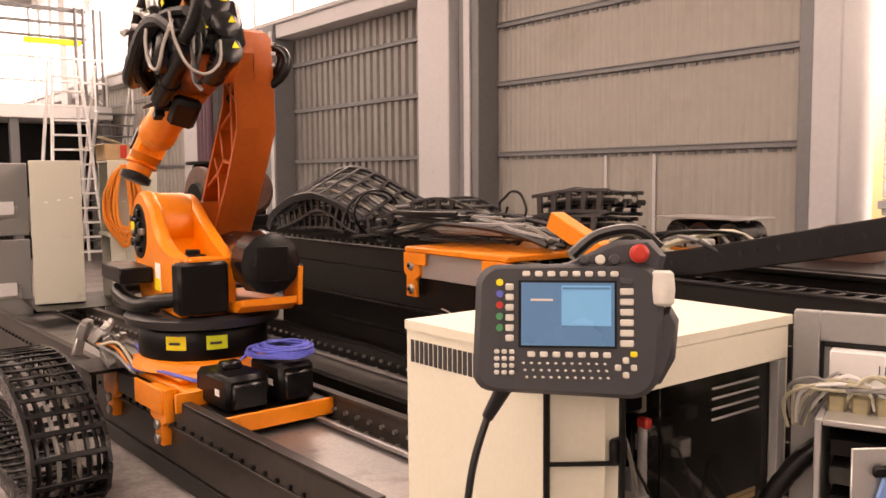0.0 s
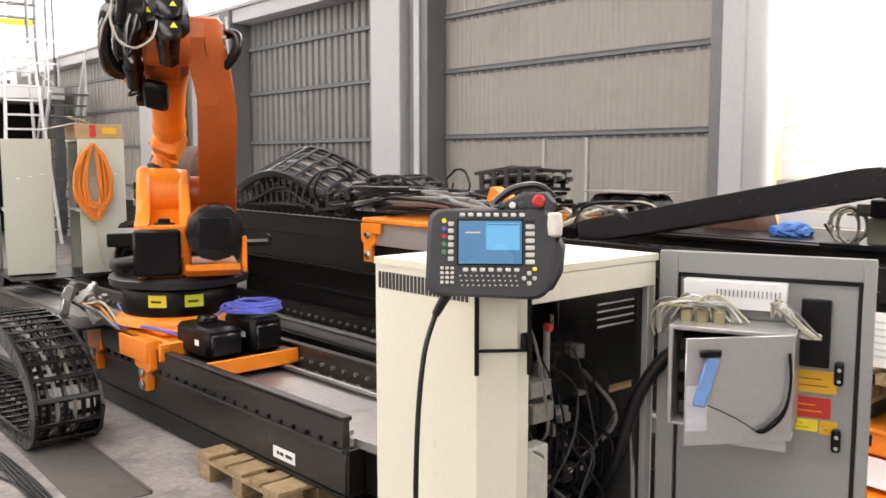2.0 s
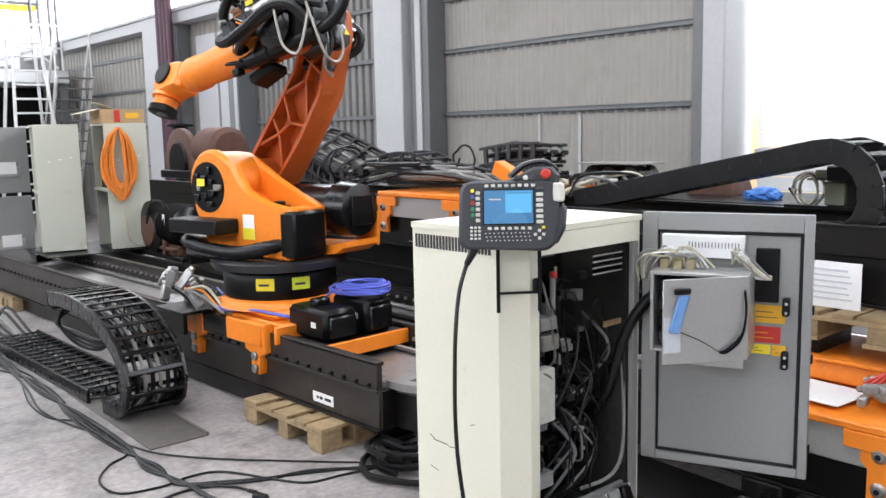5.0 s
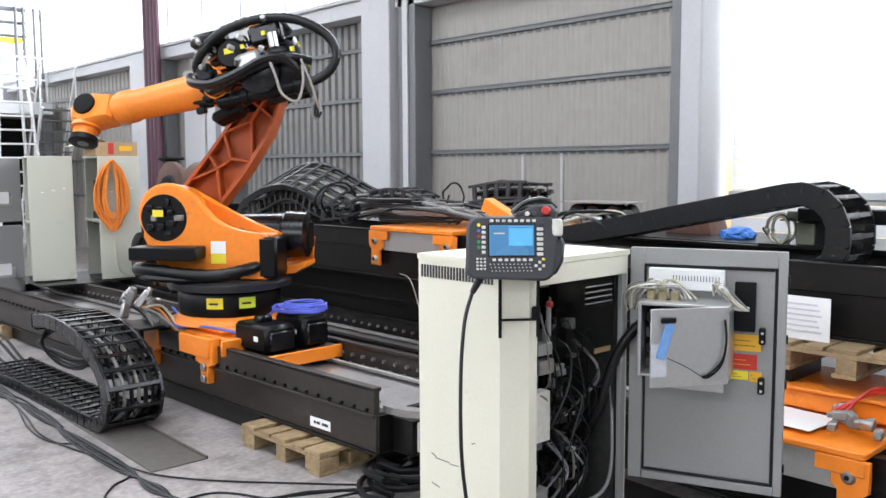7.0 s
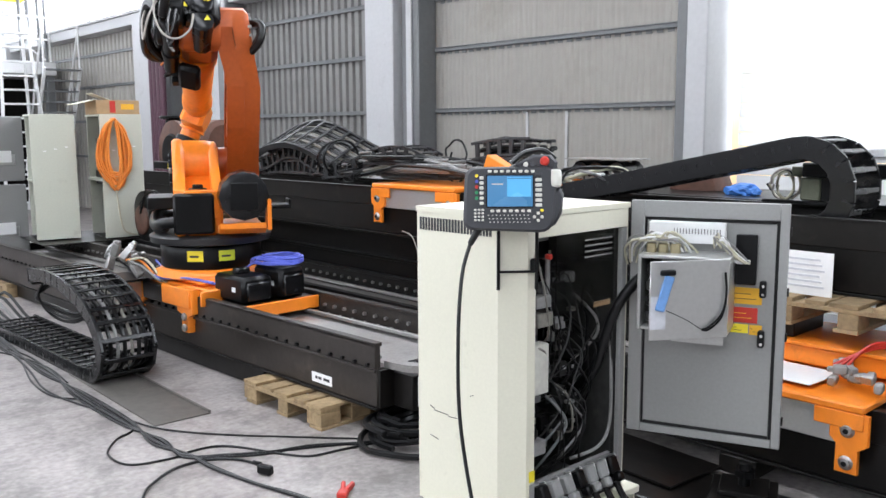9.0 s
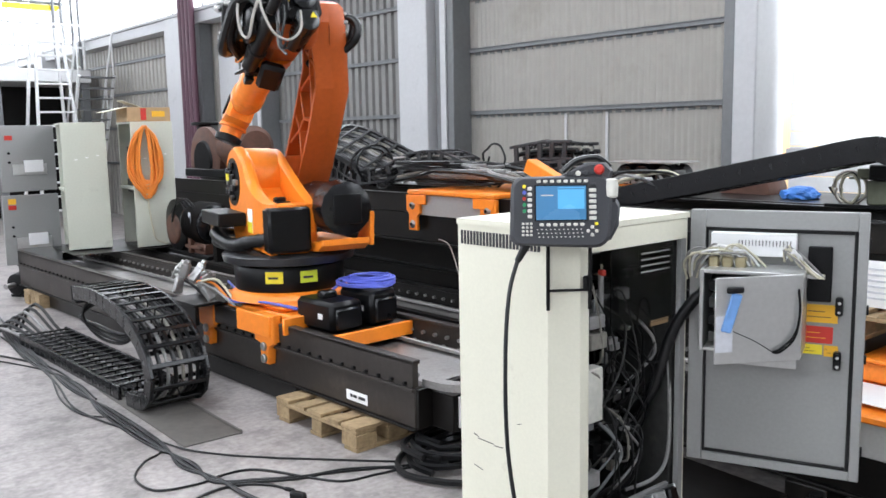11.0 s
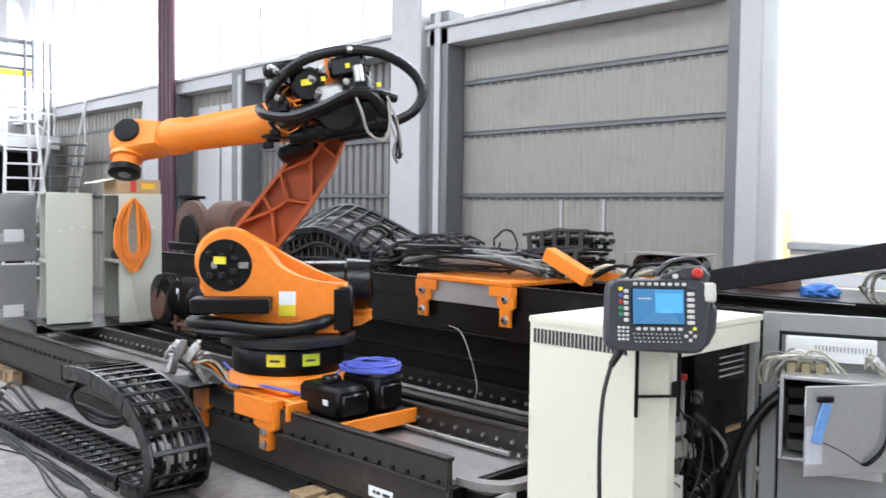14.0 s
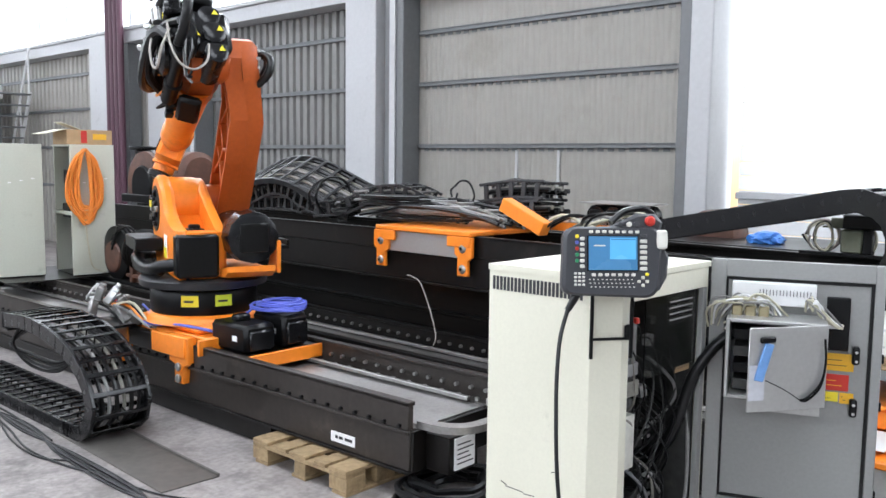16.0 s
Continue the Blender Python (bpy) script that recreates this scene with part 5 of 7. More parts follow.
for k in range(9):
    bm = mesh()
    coil(bm, (rnd.uniform(-0.25, 0.25), rnd.uniform(-0.3, 0.3), 0.03 + 0.02 * k), rnd.uniform(0.1, 0.2), rnd.uniform(0.1, 0.2), 1.6, 0.013, 0.12, seed=k + 30, jitter=0.2, axis=("z", "x", "y")[k % 3] if k % 4 == 0 else "z")
    part("cable", bm, RUBBER if k % 3 else GREYCABLE, heap3)

# leaning orange bar, plug strip, motors with a plate, drum, blue tarp
bm = mesh()
box(bm, (0, 0, 0), (0.10, 0.40, 0.10), 0.006, pose(3.58, 3.36, 1.43, 24, 0, 0))
tagged(part("orange_bar", bm, ORANGE), "tilted orange painted steel bar on the cables", "bar")
strip = thing("terminal_strip", pose(3.8, 2.95, 1.332), "white terminal strip on an orange bracket", "terminal strip")
bm = mesh()
span(bm, (-0.06, -0.3, 0.001), (0.06, 0.45, 0.06), 0.006)
part("bracket", bm, ORANGE, strip)
for k in range(9):
    bm = mesh()
    span(bm, (-0.05, -0.27 + k * 0.06, 0.0605), (0.05, -0.22 + k * 0.06, 0.105), 0.008)
    part("terminal", bm, WHITE, strip)
motors = thing("motor_unit", pose(4.3, 3.0, 1.28), "pair of black motors below a thin steel plate", "motors")
for y in (-0.17, 0.02, 0.17):
    bm = mesh()
    rod(bm, (-0.12, y, 0.14), (0.12, y, 0.14), 0.085, 12, 0.01)
    mo = part("motor", bm, PLASTIC, motors)
    bm = mesh()
    box(bm, (-0.125, y, 0.14), (0.02, 0.1, 0.1), 0.01)
    part("end_cap", bm, BLACK, mo)
bm = mesh()
span(bm, (-0.14, -0.28, 0.0), (0.14, 0.28, 0.055), 0.006)
part("base", bm, BLACK, motors)
bm = mesh()
span(bm, (-0.16, -0.27, 0.232), (0.16, 0.30, 0.242), 0.002)
part("plate", bm, STEEL, motors)
for y in (-0.2, 0.2):
    bm = mesh()
    rod(bm, (0, y, 0.05), (0, y, 0.232), 0.012)
    part("plate_post", bm, STEEL, motors)
bench = thing("steel_rack", pose(4.35, 1.8, 0), "low dark steel rack behind the stacked tracks", "rack")
bm = mesh()
span(bm, (-0.05, -2.6, 1.20), (0.9, 3.9, 1.275), 0.01)
part("top_beam", bm, BEAM, bench)
for y in (-2.4, 0.6, 3.6):
    bm = mesh()
    span(bm, (0.0, y, 0.0), (0.85, y + 0.1, 1.199), 0.008)
    part("leg", bm, BEAM, bench)
bm = mesh()
turned(bm, (4.75, 2.55, 1.277 + 0.0), (5.0, 2.55, 1.277), ((0, 0.19), (0.05, 0.20), (0.95, 0.20), (1, 0.19)), 28)
for v in list(bm.verts):
    v.co.z = max(v.co.z, 1.277)
tagged(part("half_drum", bm, RUST), "rounded rusty brown guard on the rack", "guard")
bm = mesh()
bmesh.ops.create_icosphere(bm, subdivisions=4, radius=1.0)
for v in bm.verts:
    n = noise.noise(v.co * 3.1) * 0.22 + noise.noise(v.co * 8) * 0.10
    v.co = Vector((v.co.x * 0.10, v.co.y * 0.12, max(-0.02, v.co.z * 0.06))) * (1 + n)
tarp = tagged(part("blue_bag", bm, BLUETARP, smooth=30), "crumpled blue plastic bag on the rack", "bag")
tarp.matrix_world = pose(4.6, 2.06, 1.297)

# ---- the open control cabinet ----
X0, X1, Y0, Y1, Z0, Z1 = 1.343, 2.098, 1.25, 1.787, 0.135, 1.42
cabinet = thing("control_cabinet", pose(X0, Y0, 0), "beige steel control cabinet with its door wide open", "cabinet")
CW, CD = X1 - X0, Y1 - Y0
foot = [(0.0, CD), (0.017, 0.08), (0.10, 0.0), (0.147, 0.0)]


def wall_sheet(bm, pts, z0, z1, thick=0.012):
    """An upright folded sheet along a line of (x, y)."""
    for a, b in zip(pts, pts[1:]):
        d = (Vector(b) - Vector(a)).normalized()
        n = Vector((-d.y, d.x)) * thick
        rings(bm, [[Vector((p[0], p[1], z)) for p in (a, b, (b[0] + n.x, b[1] + n.y), (a[0] + n.x, a[1] + n.y))] for z in (z0, z1)])


bm = mesh()
wall_sheet(bm, [foot[0], foot[1]], Z0, Z1 - 0.022)
part("side_panel", bm, BEIGE, cabinet)
bm = mesh()
wall_sheet(bm, [foot[1], foot[2]], Z0, Z1 - 0.022)
part("corner_panel", bm, BEIGE, cabinet)
bm = mesh()
wall_sheet(bm, [foot[2], foot[3]], Z0, Z1 - 0.022)
part("front_strip", bm, BEIGE, cabinet)
bm = mesh()
span(bm, (CW - 0.012, 0.0, Z0), (CW, CD, Z1 - 0.022), 0.002)
part("side_panel", bm, BEIGE, cabinet)
bm = mesh()
span(bm, (0.0, CD - 0.012, Z0), (CW, CD, Z1 - 0.022), 0.002)
part("back_panel", bm, BEIGE, cabinet)
bm = mesh()
rings(bm, [[Vector((x, y, z)) for x, y in ((-0.004, CD + 0.004), (0.012, 0.074), (0.097, -0.008), (CW + 0.004, -0.008), (CW + 0.004, CD + 0.004))] for z in (Z1 - 0.022, Z1)])
part("top_cover", bm, BEIGE, cabinet)
bm = mesh()
span(bm, (0.15, -0.006, Z1 - 0.105), (CW - 0.012, 0.012, Z1 - 0.024), 0.003)
part("front_lintel", bm, BEIGE, cabinet)
bm = mesh()
span(bm, (CW - 0.045, -0.004, Z0), (CW - 0.013, 0.02, Z1 - 0.107), 0.002)
part("front_frame", bm, GREY, cabinet)
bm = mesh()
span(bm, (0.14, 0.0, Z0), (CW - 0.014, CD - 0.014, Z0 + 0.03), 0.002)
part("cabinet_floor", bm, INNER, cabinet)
bm = mesh()
span(bm, (-0.06, -0.05, 0.0), (CW + 0.03, CD + 0.03, 0.10), 0.004)
span(bm, (-0.075, -0.06, 0.10), (0.05, CD * 0.6, Z0 - 0.001), 0.004)
span(bm, (CW - 0.08, -0.06, 0.10), (CW + 0.05, CD * 0.6, Z0 - 0.001), 0.004)
span(bm, (0.02, 0.02, 0.10), (CW - 0.02, CD, Z0 - 0.001), 0.004)
part("plinth", bm, BEIGE, cabinet)
# ventilation slots
for i in range(24):
    bm = mesh()
    f = 0.05 + i * 0.0375
    a = Vector((foot[0][0], foot[0][1])).lerp(Vector((foot[1][0], foot[1][1])), f)
    span(bm, (a.x - 0.0025, a.y - 0.0055, Z1 - 0.098), (a.x + 0.001, a.y + 0.0055, Z1 - 0.045))
    part("vent_slot", bm, INK, cabinet)
bm = mesh()
span(bm, (0.115, -0.0045, Z0 + 0.19), (0.146, -0.0015, Z0 + 0.235))
part("sticker", bm, YELLOW, cabinet)
bm = mesh()
span(bm, (0.118, -0.0045, Z0 + 0.05), (0.146, -0.0015, Z0 + 0.18))
part("notice_field", bm, GREY, cabinet)
bm = mesh()
span(bm, (0.105, -0.022, Z1 - 0.235), (0.147, -0.002, Z1 - 0.18), 0.006)
part("door_catch", bm, BLACK, cabinet)
# pendant bracket: a bent rod frame
bm = mesh()
q = [(0.004, 0.066), (0.126, -0.022)]
for a in q:
    rod(bm, (a[0], a[1], Z1 - 0.30), (a[0], a[1], Z1 - 0.02), 0.007, 8)
rod(bm, (q[0][0], q[0][1], Z1 - 0.23), (q[1][0], q[1][1], Z1 - 0.23), 0.005, 8)
part("pendant_bracket", bm, BLACK, cabinet, "bent black rod bracket")
# scuffs on the side panel
for y, z, w, h, a in ((0.40, 0.548, 0.085, 0.0035, 2), (0.33, 0.542, 0.05, 0.003, -4), (0.45, 0.56, 0.03, 0.004, 20), (0.22, 0.66, 0.02, 0.003, -20), (0.44, 0.43, 0.05, 0.003, 12)):
    bm = mesh()
    box(bm, (0, 0, 0), (0.0012, w, h), 0, pose((CD - y) * 0.0372 - 0.0003, y, z, a, 0, 2.1))
    part("scuff", bm, TRACKPAINT, cabinet)
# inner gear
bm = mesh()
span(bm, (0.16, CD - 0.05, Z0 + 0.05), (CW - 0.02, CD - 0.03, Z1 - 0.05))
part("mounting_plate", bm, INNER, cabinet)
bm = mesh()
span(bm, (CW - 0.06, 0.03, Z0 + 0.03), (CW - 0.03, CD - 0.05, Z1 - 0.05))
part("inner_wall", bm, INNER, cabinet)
rnd = random.Random(2)
for row in range(5):
    z = Z0 + 0.16 + 0.22 * row
    x = 0.19
    while x < CW - 0.14:
        w = rnd.uniform(0.04, 0.12)
        d = rnd.uniform(0.08, 0.26)
        h = rnd.uniform(0.10, 0.19)
        bm = mesh()
        span(bm, (x, CD - 0.051 - d, z), (x + w, CD - 0.0512, z + h), 0.006)
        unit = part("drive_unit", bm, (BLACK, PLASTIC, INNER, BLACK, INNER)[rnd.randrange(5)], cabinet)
        if rnd.random() < 0.6:
            bm = mesh()
            span(bm, (x + 0.01, CD - 0.055 - d, z + h * 0.55), (x + w - 0.01, CD - 0.0515 - d, z + h * 0.8), 0.001)
            part("face_plate", bm, (GREYCABLE, STEEL, POST, INK, DUSTY)[rnd.randrange(5)], unit)
        x += w + rnd.uniform(0.004, 0.03)
for k in range(4):
    bm = mesh()
    z = (Z0 + 0.26, Z0 + 0.52, Z0 + 0.88, Z0 + 0.80)[k]
    span(bm, (0.185 + 0.01 * k, 0.045, z), (0.275 + 0.012 * k, 0.10, z + (0.06, 0.21, 0.05, 0.06)[k]), 0.004)
    part("board_cover", bm, (GREYCABLE, KEY, GREYCABLE, DUSTY)[k], cabinet)
bm = mesh()
rod(bm, (0.30, 0.07, Z1 - 0.40), (0.30, 0.07, Z1 - 0.20), 0.011, 10)
lampb = part("main_switch", bm, GREYCABLE, cabinet)
bm = mesh()
box(bm, (0.30, 0.065, Z1 - 0.20), (0.022, 0.03, 0.024), 0.005)
part("switch_top", bm, RED, lampb)
bm = mesh()
span(bm, (0.30, 0.022, Z0 + 0.86), (CW - 0.06, 0.026, Z1 - 0.11))
part("clear_cover", bm, PLEXI, cabinet, "clear plastic touch guard")
bm = mesh()
span(bm, (0.47, 0.0265, Z1 - 0.24), (CW - 0.07, 0.028, Z1 - 0.125))
sheet = part("info_sheet", bm, PLEXI, cabinet)
for k in range(4):
    bm = mesh()
    span(bm, (0.48, 0.0195, Z1 - 0.22 + 0.024 * k), (CW - 0.09, 0.0215, Z1 - 0.214 + 0.024 * k))
    part("text_bar", bm, GREYCABLE, sheet)
bm = mesh()
span(bm, (0.56, 0.03, Z0 + 0.842), (CW - 0.08, 0.034, Z0 + 0.866))
part("orange_bar", bm, CARD, cabinet)
bm = mesh()
tube(bm, [(0.655, 0.20, Z0 + 0.42), (0.66, 0.10, Z0 + 0.54), (0.665, 0.05, Z0 + 0.68), (0.70, 0.015, Z0 + 0.82), (0.745, -0.04, Z0 + 0.93), (0.785, -0.10, Z0 + 1.0), (0.80, -0.13, Z0 + 1.06)], 0.024, 10, 6, 0.04)
part("conduit", bm, RUBBER, cabinet, "thick black conduit to the door")
for k in range(16):
    bm = mesh()
    x, z = rnd.uniform(0.19, 0.62), Z0 + rnd.uniform(0.25, 1.05)
    tube(bm, [(x, 0.22, z), (x + rnd.uniform(-0.05, 0.08), 0.08, z + rnd.uniform(-0.1, 0.1)), (x + rnd.uniform(-0.02, 0.12), 0.05, z - rnd.uniform(0.1, 0.25)), (x + rnd.uniform(0, 0.15), 0.16, z - rnd.uniform(0.25, 0.4))], rnd.uniform(0.003, 0.006), 5)
    part("wire", bm, (RUBBER, INNER, RUBBER, DUSTY, RUBBER, BLACK)[k % 6], cabinet)
bm = mesh()
tube(bm, [(0.70, 0.05, Z1 - 0.55), (0.70, 0.035, Z0 + 0.55), (0.69, 0.03, Z0 + 0.3), (0.62, 0.04, Z0 + 0.2), (0.5, 0.1, Z0 + 0.16)], 0.008, 6)
part("wire", bm, GREYCABLE, cabinet)
for k in range(26):
    bm = mesh()
    x, y, z = rnd.uniform(0.17, CW - 0.12), rnd.uniform(0.06, 0.28), Z0 + rnd.uniform(0.18, 1.05)
    box(bm, (x, y, z), (rnd.uniform(0.02, 0.06), 0.03, rnd.uniform(0.015, 0.06)), 0.003)
    part("terminal", bm, (DUSTY, ALU, BLACK, GREYCABLE, POST, INNER, CREAM)[k % 7], cabinet)
for k in range(12):
    bm = mesh()
    x, z = rnd.uniform(0.17, 0.62), Z0 + rnd.uniform(0.2, 1.05)
    coil(bm, (x, 0.07 + rnd.uniform(0, 0.1), z), rnd.uniform(0.03, 0.07), rnd.uniform(0.05, 0.12), 0.7, 0.004, 0, seed=100 + k, axis="y", per=10)
    part("wire", bm, (INNER, RUBBER, BLACK, POST)[k % 4], cabinet)
# harness in the lower half: bundles that sag to the floor and small relays
wires = random.Random(37)
for k in range(14):
    bm = mesh()
    x, z, y = wires.uniform(0.34, 0.64), Z0 + wires.uniform(0.45, 0.95), wires.uniform(0.05, 0.14)
    sag = wires.uniform(0.18, 0.34)
    tube(bm, [(x, y + 0.1, z), (x + wires.uniform(-0.03, 0.03), y, z - 0.06), (x + wires.uniform(-0.05, 0.07), y - 0.02, z - sag * 0.6), (x + wires.uniform(-0.10, 0.04), y, z - sag), (x + wires.uniform(-0.16, 0.0), y + 0.08, max(Z0 + 0.12, z - sag - 0.12))], wires.choice((0.004, 0.005, 0.007)), 6)
    part("wire", bm, (RUBBER, INNER, POST, BLACK, RUBBER, INNER, GREYCABLE)[k % 7], cabinet)
for k in range(9):
    bm = mesh()
    x, z = 0.40 + 0.085 * (k % 3) + wires.uniform(-0.015, 0.015), Z0 + 0.30 + 0.13 * (k // 3) + wires.uniform(-0.02, 0.02)
    box(bm, (x, 0.17, z), (wires.uniform(0.035, 0.06), 0.06, wires.uniform(0.04, 0.08)), 0.004)
    rl = part("relay", bm, (BLACK, INNER, PLASTIC)[k % 3], cabinet)
    bm = mesh()
    box(bm, (x + 0.004, 0.138, z + 0.008), (0.022, 0.004, 0.014), 0)
    part("text_bar", bm, (DUSTY, PAPER, GREYCABLE)[k % 3], rl)
# row of heavy plugs at the foot
bm = mesh()
span(bm, (0.15, 0.03, Z0 + 0.10), (CW - 0.05, 0.05, Z0 + 0.16), 0.003)
part("plug_rail", bm, GREY, cabinet)
for k in range(7):
    bm = mesh()
    m = pose(0.19 + 0.078 * k, 0.0, Z0 + 0.115, -25, 0, rnd.uniform(-14, 14))
    box(bm, (0, 0, 0), (0.055, 0.07, 0.075), 0.008, m)
    box(bm, (0, -0.03, -0.055), (0.04, 0.045, 0.04), 0.008, m)
    pl = part("heavy_plug", bm, GREY if k % 3 else BLACK, cabinet)
    bm = mesh()
    box(bm, (0.03, 0, 0.01), (0.006, 0.05, 0.07), 0.002, m)
    part("latch", bm, BRIGHT, pl)
    bm = mesh()
    x = 0.19 + 0.078 * k
    tube(bm, [(x, -0.035, Z0 + 0.05), (x + 0.02, -0.09, 0.10), (x + 0.08, -0.16 - 0.01 * k, 0.04), (x + 0.25, -0.20, 0.02), (0.9, -0.1 + 0.02 * k, 0.018)], 0.015, 7)
    part("supply_cable", bm, RUBBER, pl)

# door: its own space runs from the hinge outwards along x, the inner face looks to -y
ang = math.degrees(math.atan2(-0.60, 0.243))
DW, DZ0, DZ1 = 0.645, 0.395, 1.43
bm = mesh()
span(bm, (0.06, 0.016, DZ0 + 0.036), (DW - 0.036, 0.03, DZ1 - 0.071))
door = part("door", bm, GREY, cabinet, "open grey steel door")
door.matrix_basis = pose(CW + 0.012, -0.006, 0, 0, 0, ang)
for lo, hi in (((0, 0, DZ0), (0.0595, 0.03, DZ1)), ((DW - 0.0355, 0, DZ0), (DW, 0.03, DZ1)), ((0.0595, 0, DZ0), (DW - 0.0355, 0.03, DZ0 + 0.0355)), ((0.0595, 0, DZ1 - 0.0705), (DW - 0.0355, 0.03, DZ1))):
    bm = mesh()
    span(bm, lo, hi, 0.003)
    part("frame_bar", bm, GREY, door)
for lo, hi in (((0.0598, 0.006, DZ0 + 0.035), (0.069, 0.0158, DZ1 - 0.07)), ((DW - 0.049, 0.006, DZ0 + 0.035), (DW - 0.0358, 0.0158, DZ1 - 0.07)), ((0.069, 0.006, DZ0 + 0.035), (DW - 0.049, 0.0158, DZ0 + 0.049)), ((0.069, 0.006, DZ1 - 0.084), (DW - 0.049, 0.0158, DZ1 - 0.07))):
    bm = mesh()
    span(bm, lo, hi, 0.003)
    part("seal", bm, RUBBER, door, "black rubber seal")
for x, z in ((DW - 0.09, 1.04), (DW - 0.09, 0.83)):
    bm = mesh()
    span(bm, (x - 0.015, -0.02, z), (x + 0.012, 0.0158, z + 0.07), 0.006)
    lt = part("latch", bm, BLACK, door)
    for k in (0.015, 0.05):
        bm = mesh()
        rod(bm, (x, -0.024, z + k), (x, -0.0205, z + k), 0.006, 8)
        part("screw", bm, BRIGHT, lt)
for z in (0.50, 0.86, 1.05, 1.30):
    bm = mesh()
    span(bm, (DW + 0.0005, 0.0, z), (DW + 0.008, 0.02, z + 0.035), 0.002)
    part("hook", bm, BLACK, door)
for z in (0.6, 1.02, 1.26):
    bm = mesh()
    rod(bm, (-0.012, 0.0, z), (-0.012, 0.0, z + 0.08), 0.011, 10)
    part("hinge", bm, BLACK, door)
# stickers
for lo, hi, mt in (((0.425, 0.0128, 1.005), (0.55, 0.0155, 1.075), AMBER), ((0.425, 0.0128, 0.925), (0.535, 0.0155, 0.99), RED), ((0.425, 0.0128, 0.88), (0.50, 0.0155, 0.918), YELLOW), ((0.505, 0.0128, 0.875), (0.555, 0.0155, 0.918), AMBER)):
    bm = mesh()
    span(bm, lo, hi)
    st = part("sticker", bm, mt, door)
    for k in range(2):
        bm = mesh()
        h = hi[2] - lo[2]
        span(bm, (lo[0] + 0.012, 0.0112, lo[2] + h * (0.3 + 0.3 * k)), (hi[0] - 0.025 - 0.02 * k, 0.0126, lo[2] + h * (0.34 + 0.3 * k)))
        part("text_bar", bm, AMBER if mt is RED else RUST, st)
# white terminal rack and black strip
bm = mesh()
span(bm, (0.085, -0.03, 1.255), (0.40, 0.0155, 1.345), 0.004)
rack = part("terminal_rack", bm, WHITE, door, "white terminal rack")
for k in range(16):
    bm = mesh()
    span(bm, (0.19 + 0.0125 * k, -0.0335, 1.296), (0.1925 + 0.0125 * k, -0.0302, 1.318))
    part("terminal", bm, INK, rack)
bm = mesh()
span(bm, (0.44, -0.012, 1.09), (0.525, 0.0155, 1.30), 0.004)
part("terminal_block", bm, BLACK, door)
# computer box with a lid that stands open
bm = mesh()
span(bm, (0.075, -0.19, 0.905), (0.09, 0.0155, 1.22), 0.003)
comp = part("computer_box", bm, ALU, door, "open grey computer box")
for lo, hi in (((0.0905, -0.19, 1.205), (0.44, 0.0155, 1.22)), ((0.0905, -0.19, 0.905), (0.44, 0.0155, 0.918)), ((0.425, -0.19, 0.9185), (0.44, 0.0155, 1.2045))):
    bm = mesh()
    span(bm, lo, hi, 0.003)
    part("box_sheet", bm, ALU, comp)
for k in range(4):
    bm = mesh()
    span(bm, (0.105, -0.16, 0.935 + 0.066 * k), (0.40, -0.03, 0.975 + 0.066 * k), 0.003)
    part("drive_slot", bm, BLACK if k % 2 else INNER, comp)
bm = mesh()
span(bm, (0, -0.006, 0), (0.285, 0.0, 0.285), 0.002)
lid = part("box_lid", bm, ALU, door, "swung-out grey metal lid")
lid.matrix_basis = pose(0.442, -0.197, 0.905, 0, 0, 180 + 35) @ Matrix.Diagonal((1.17, 1, 1.11, 1))
bm = mesh()
box(bm, (0.035, 0, 0), (0.055, 0.002, 0.12), 0, pose(0.22, 0.002, 0.10))
part("mark_sheet", bm, FAINT, lid)
bm = mesh()
box(bm, (0, 0, 0), (0.035, 0.008, 0.13), 0.004, pose(0.235, 0.0085, 0.17, 0, -16, 0))
tg = part("blue_tag", bm, TAGBLUE, lid)
bm = mesh()
box(bm, (0.225, 0.010, 0.245), (0.055, 0.012, 0.02), 0.004)
part("tag_clip", bm, BLACK, tg)
bm = mesh()
for k in range(2):
    tube(bm, [(0.02, 0.012, 0.24 - 0.01 * k), (0.015, 0.014, 0.16), (0.03, 0.014, 0.09 - 0.012 * k), (0.075, 0.014, 0.045 - 0.01 * k), (0.10, 0.012, 0.035)], 0.004, 6)
tube(bm, [(0.10, 0.012, 0.035), (0.16, 0.011, 0.075), (0.23, 0.011, 0.11)], 0.0015, 5)
part("wire", bm, BLACK, lid)
bm = mesh()
span(bm, (0.22, -0.186, 0.865), (0.425, -0.184, 0.904))
part("sheet_corner", bm, ALU, door)
rnd = random.Random(91)
for k in range(13):
    bm = mesh()
    x = 0.08 + 0.013 * k
    tube(bm, [(0.0 + 0.006 * k, -0.05, 1.15 + rnd.uniform(0, 0.06)), (-0.005 + 0.012 * k, -0.085, 1.24 + rnd.uniform(-0.02, 0.03)), (0.05 + 0.012 * k, -0.10 - rnd.uniform(0, 0.02), 1.285 + rnd.uniform(-0.02, 0.025)), (x + rnd.uniform(0, 0.06), -0.095, 1.27 + rnd.uniform(-0.03, 0.02)), (x + rnd.uniform(0, 0.08), -0.085, 1.225)], 0.0045, 6)
    part("ribbon_wire", bm, (CREAM, GREYCABLE, CREAM, WHITE)[k % 4], door)
for k in range(3):
    bm = mesh()
    box(bm, (0.11 + 0.05 * k, -0.085, 1.237), (0.04, 0.045, 0.045), 0.006)
    part("plug", bm, BRASS, door, "dull brass plug")
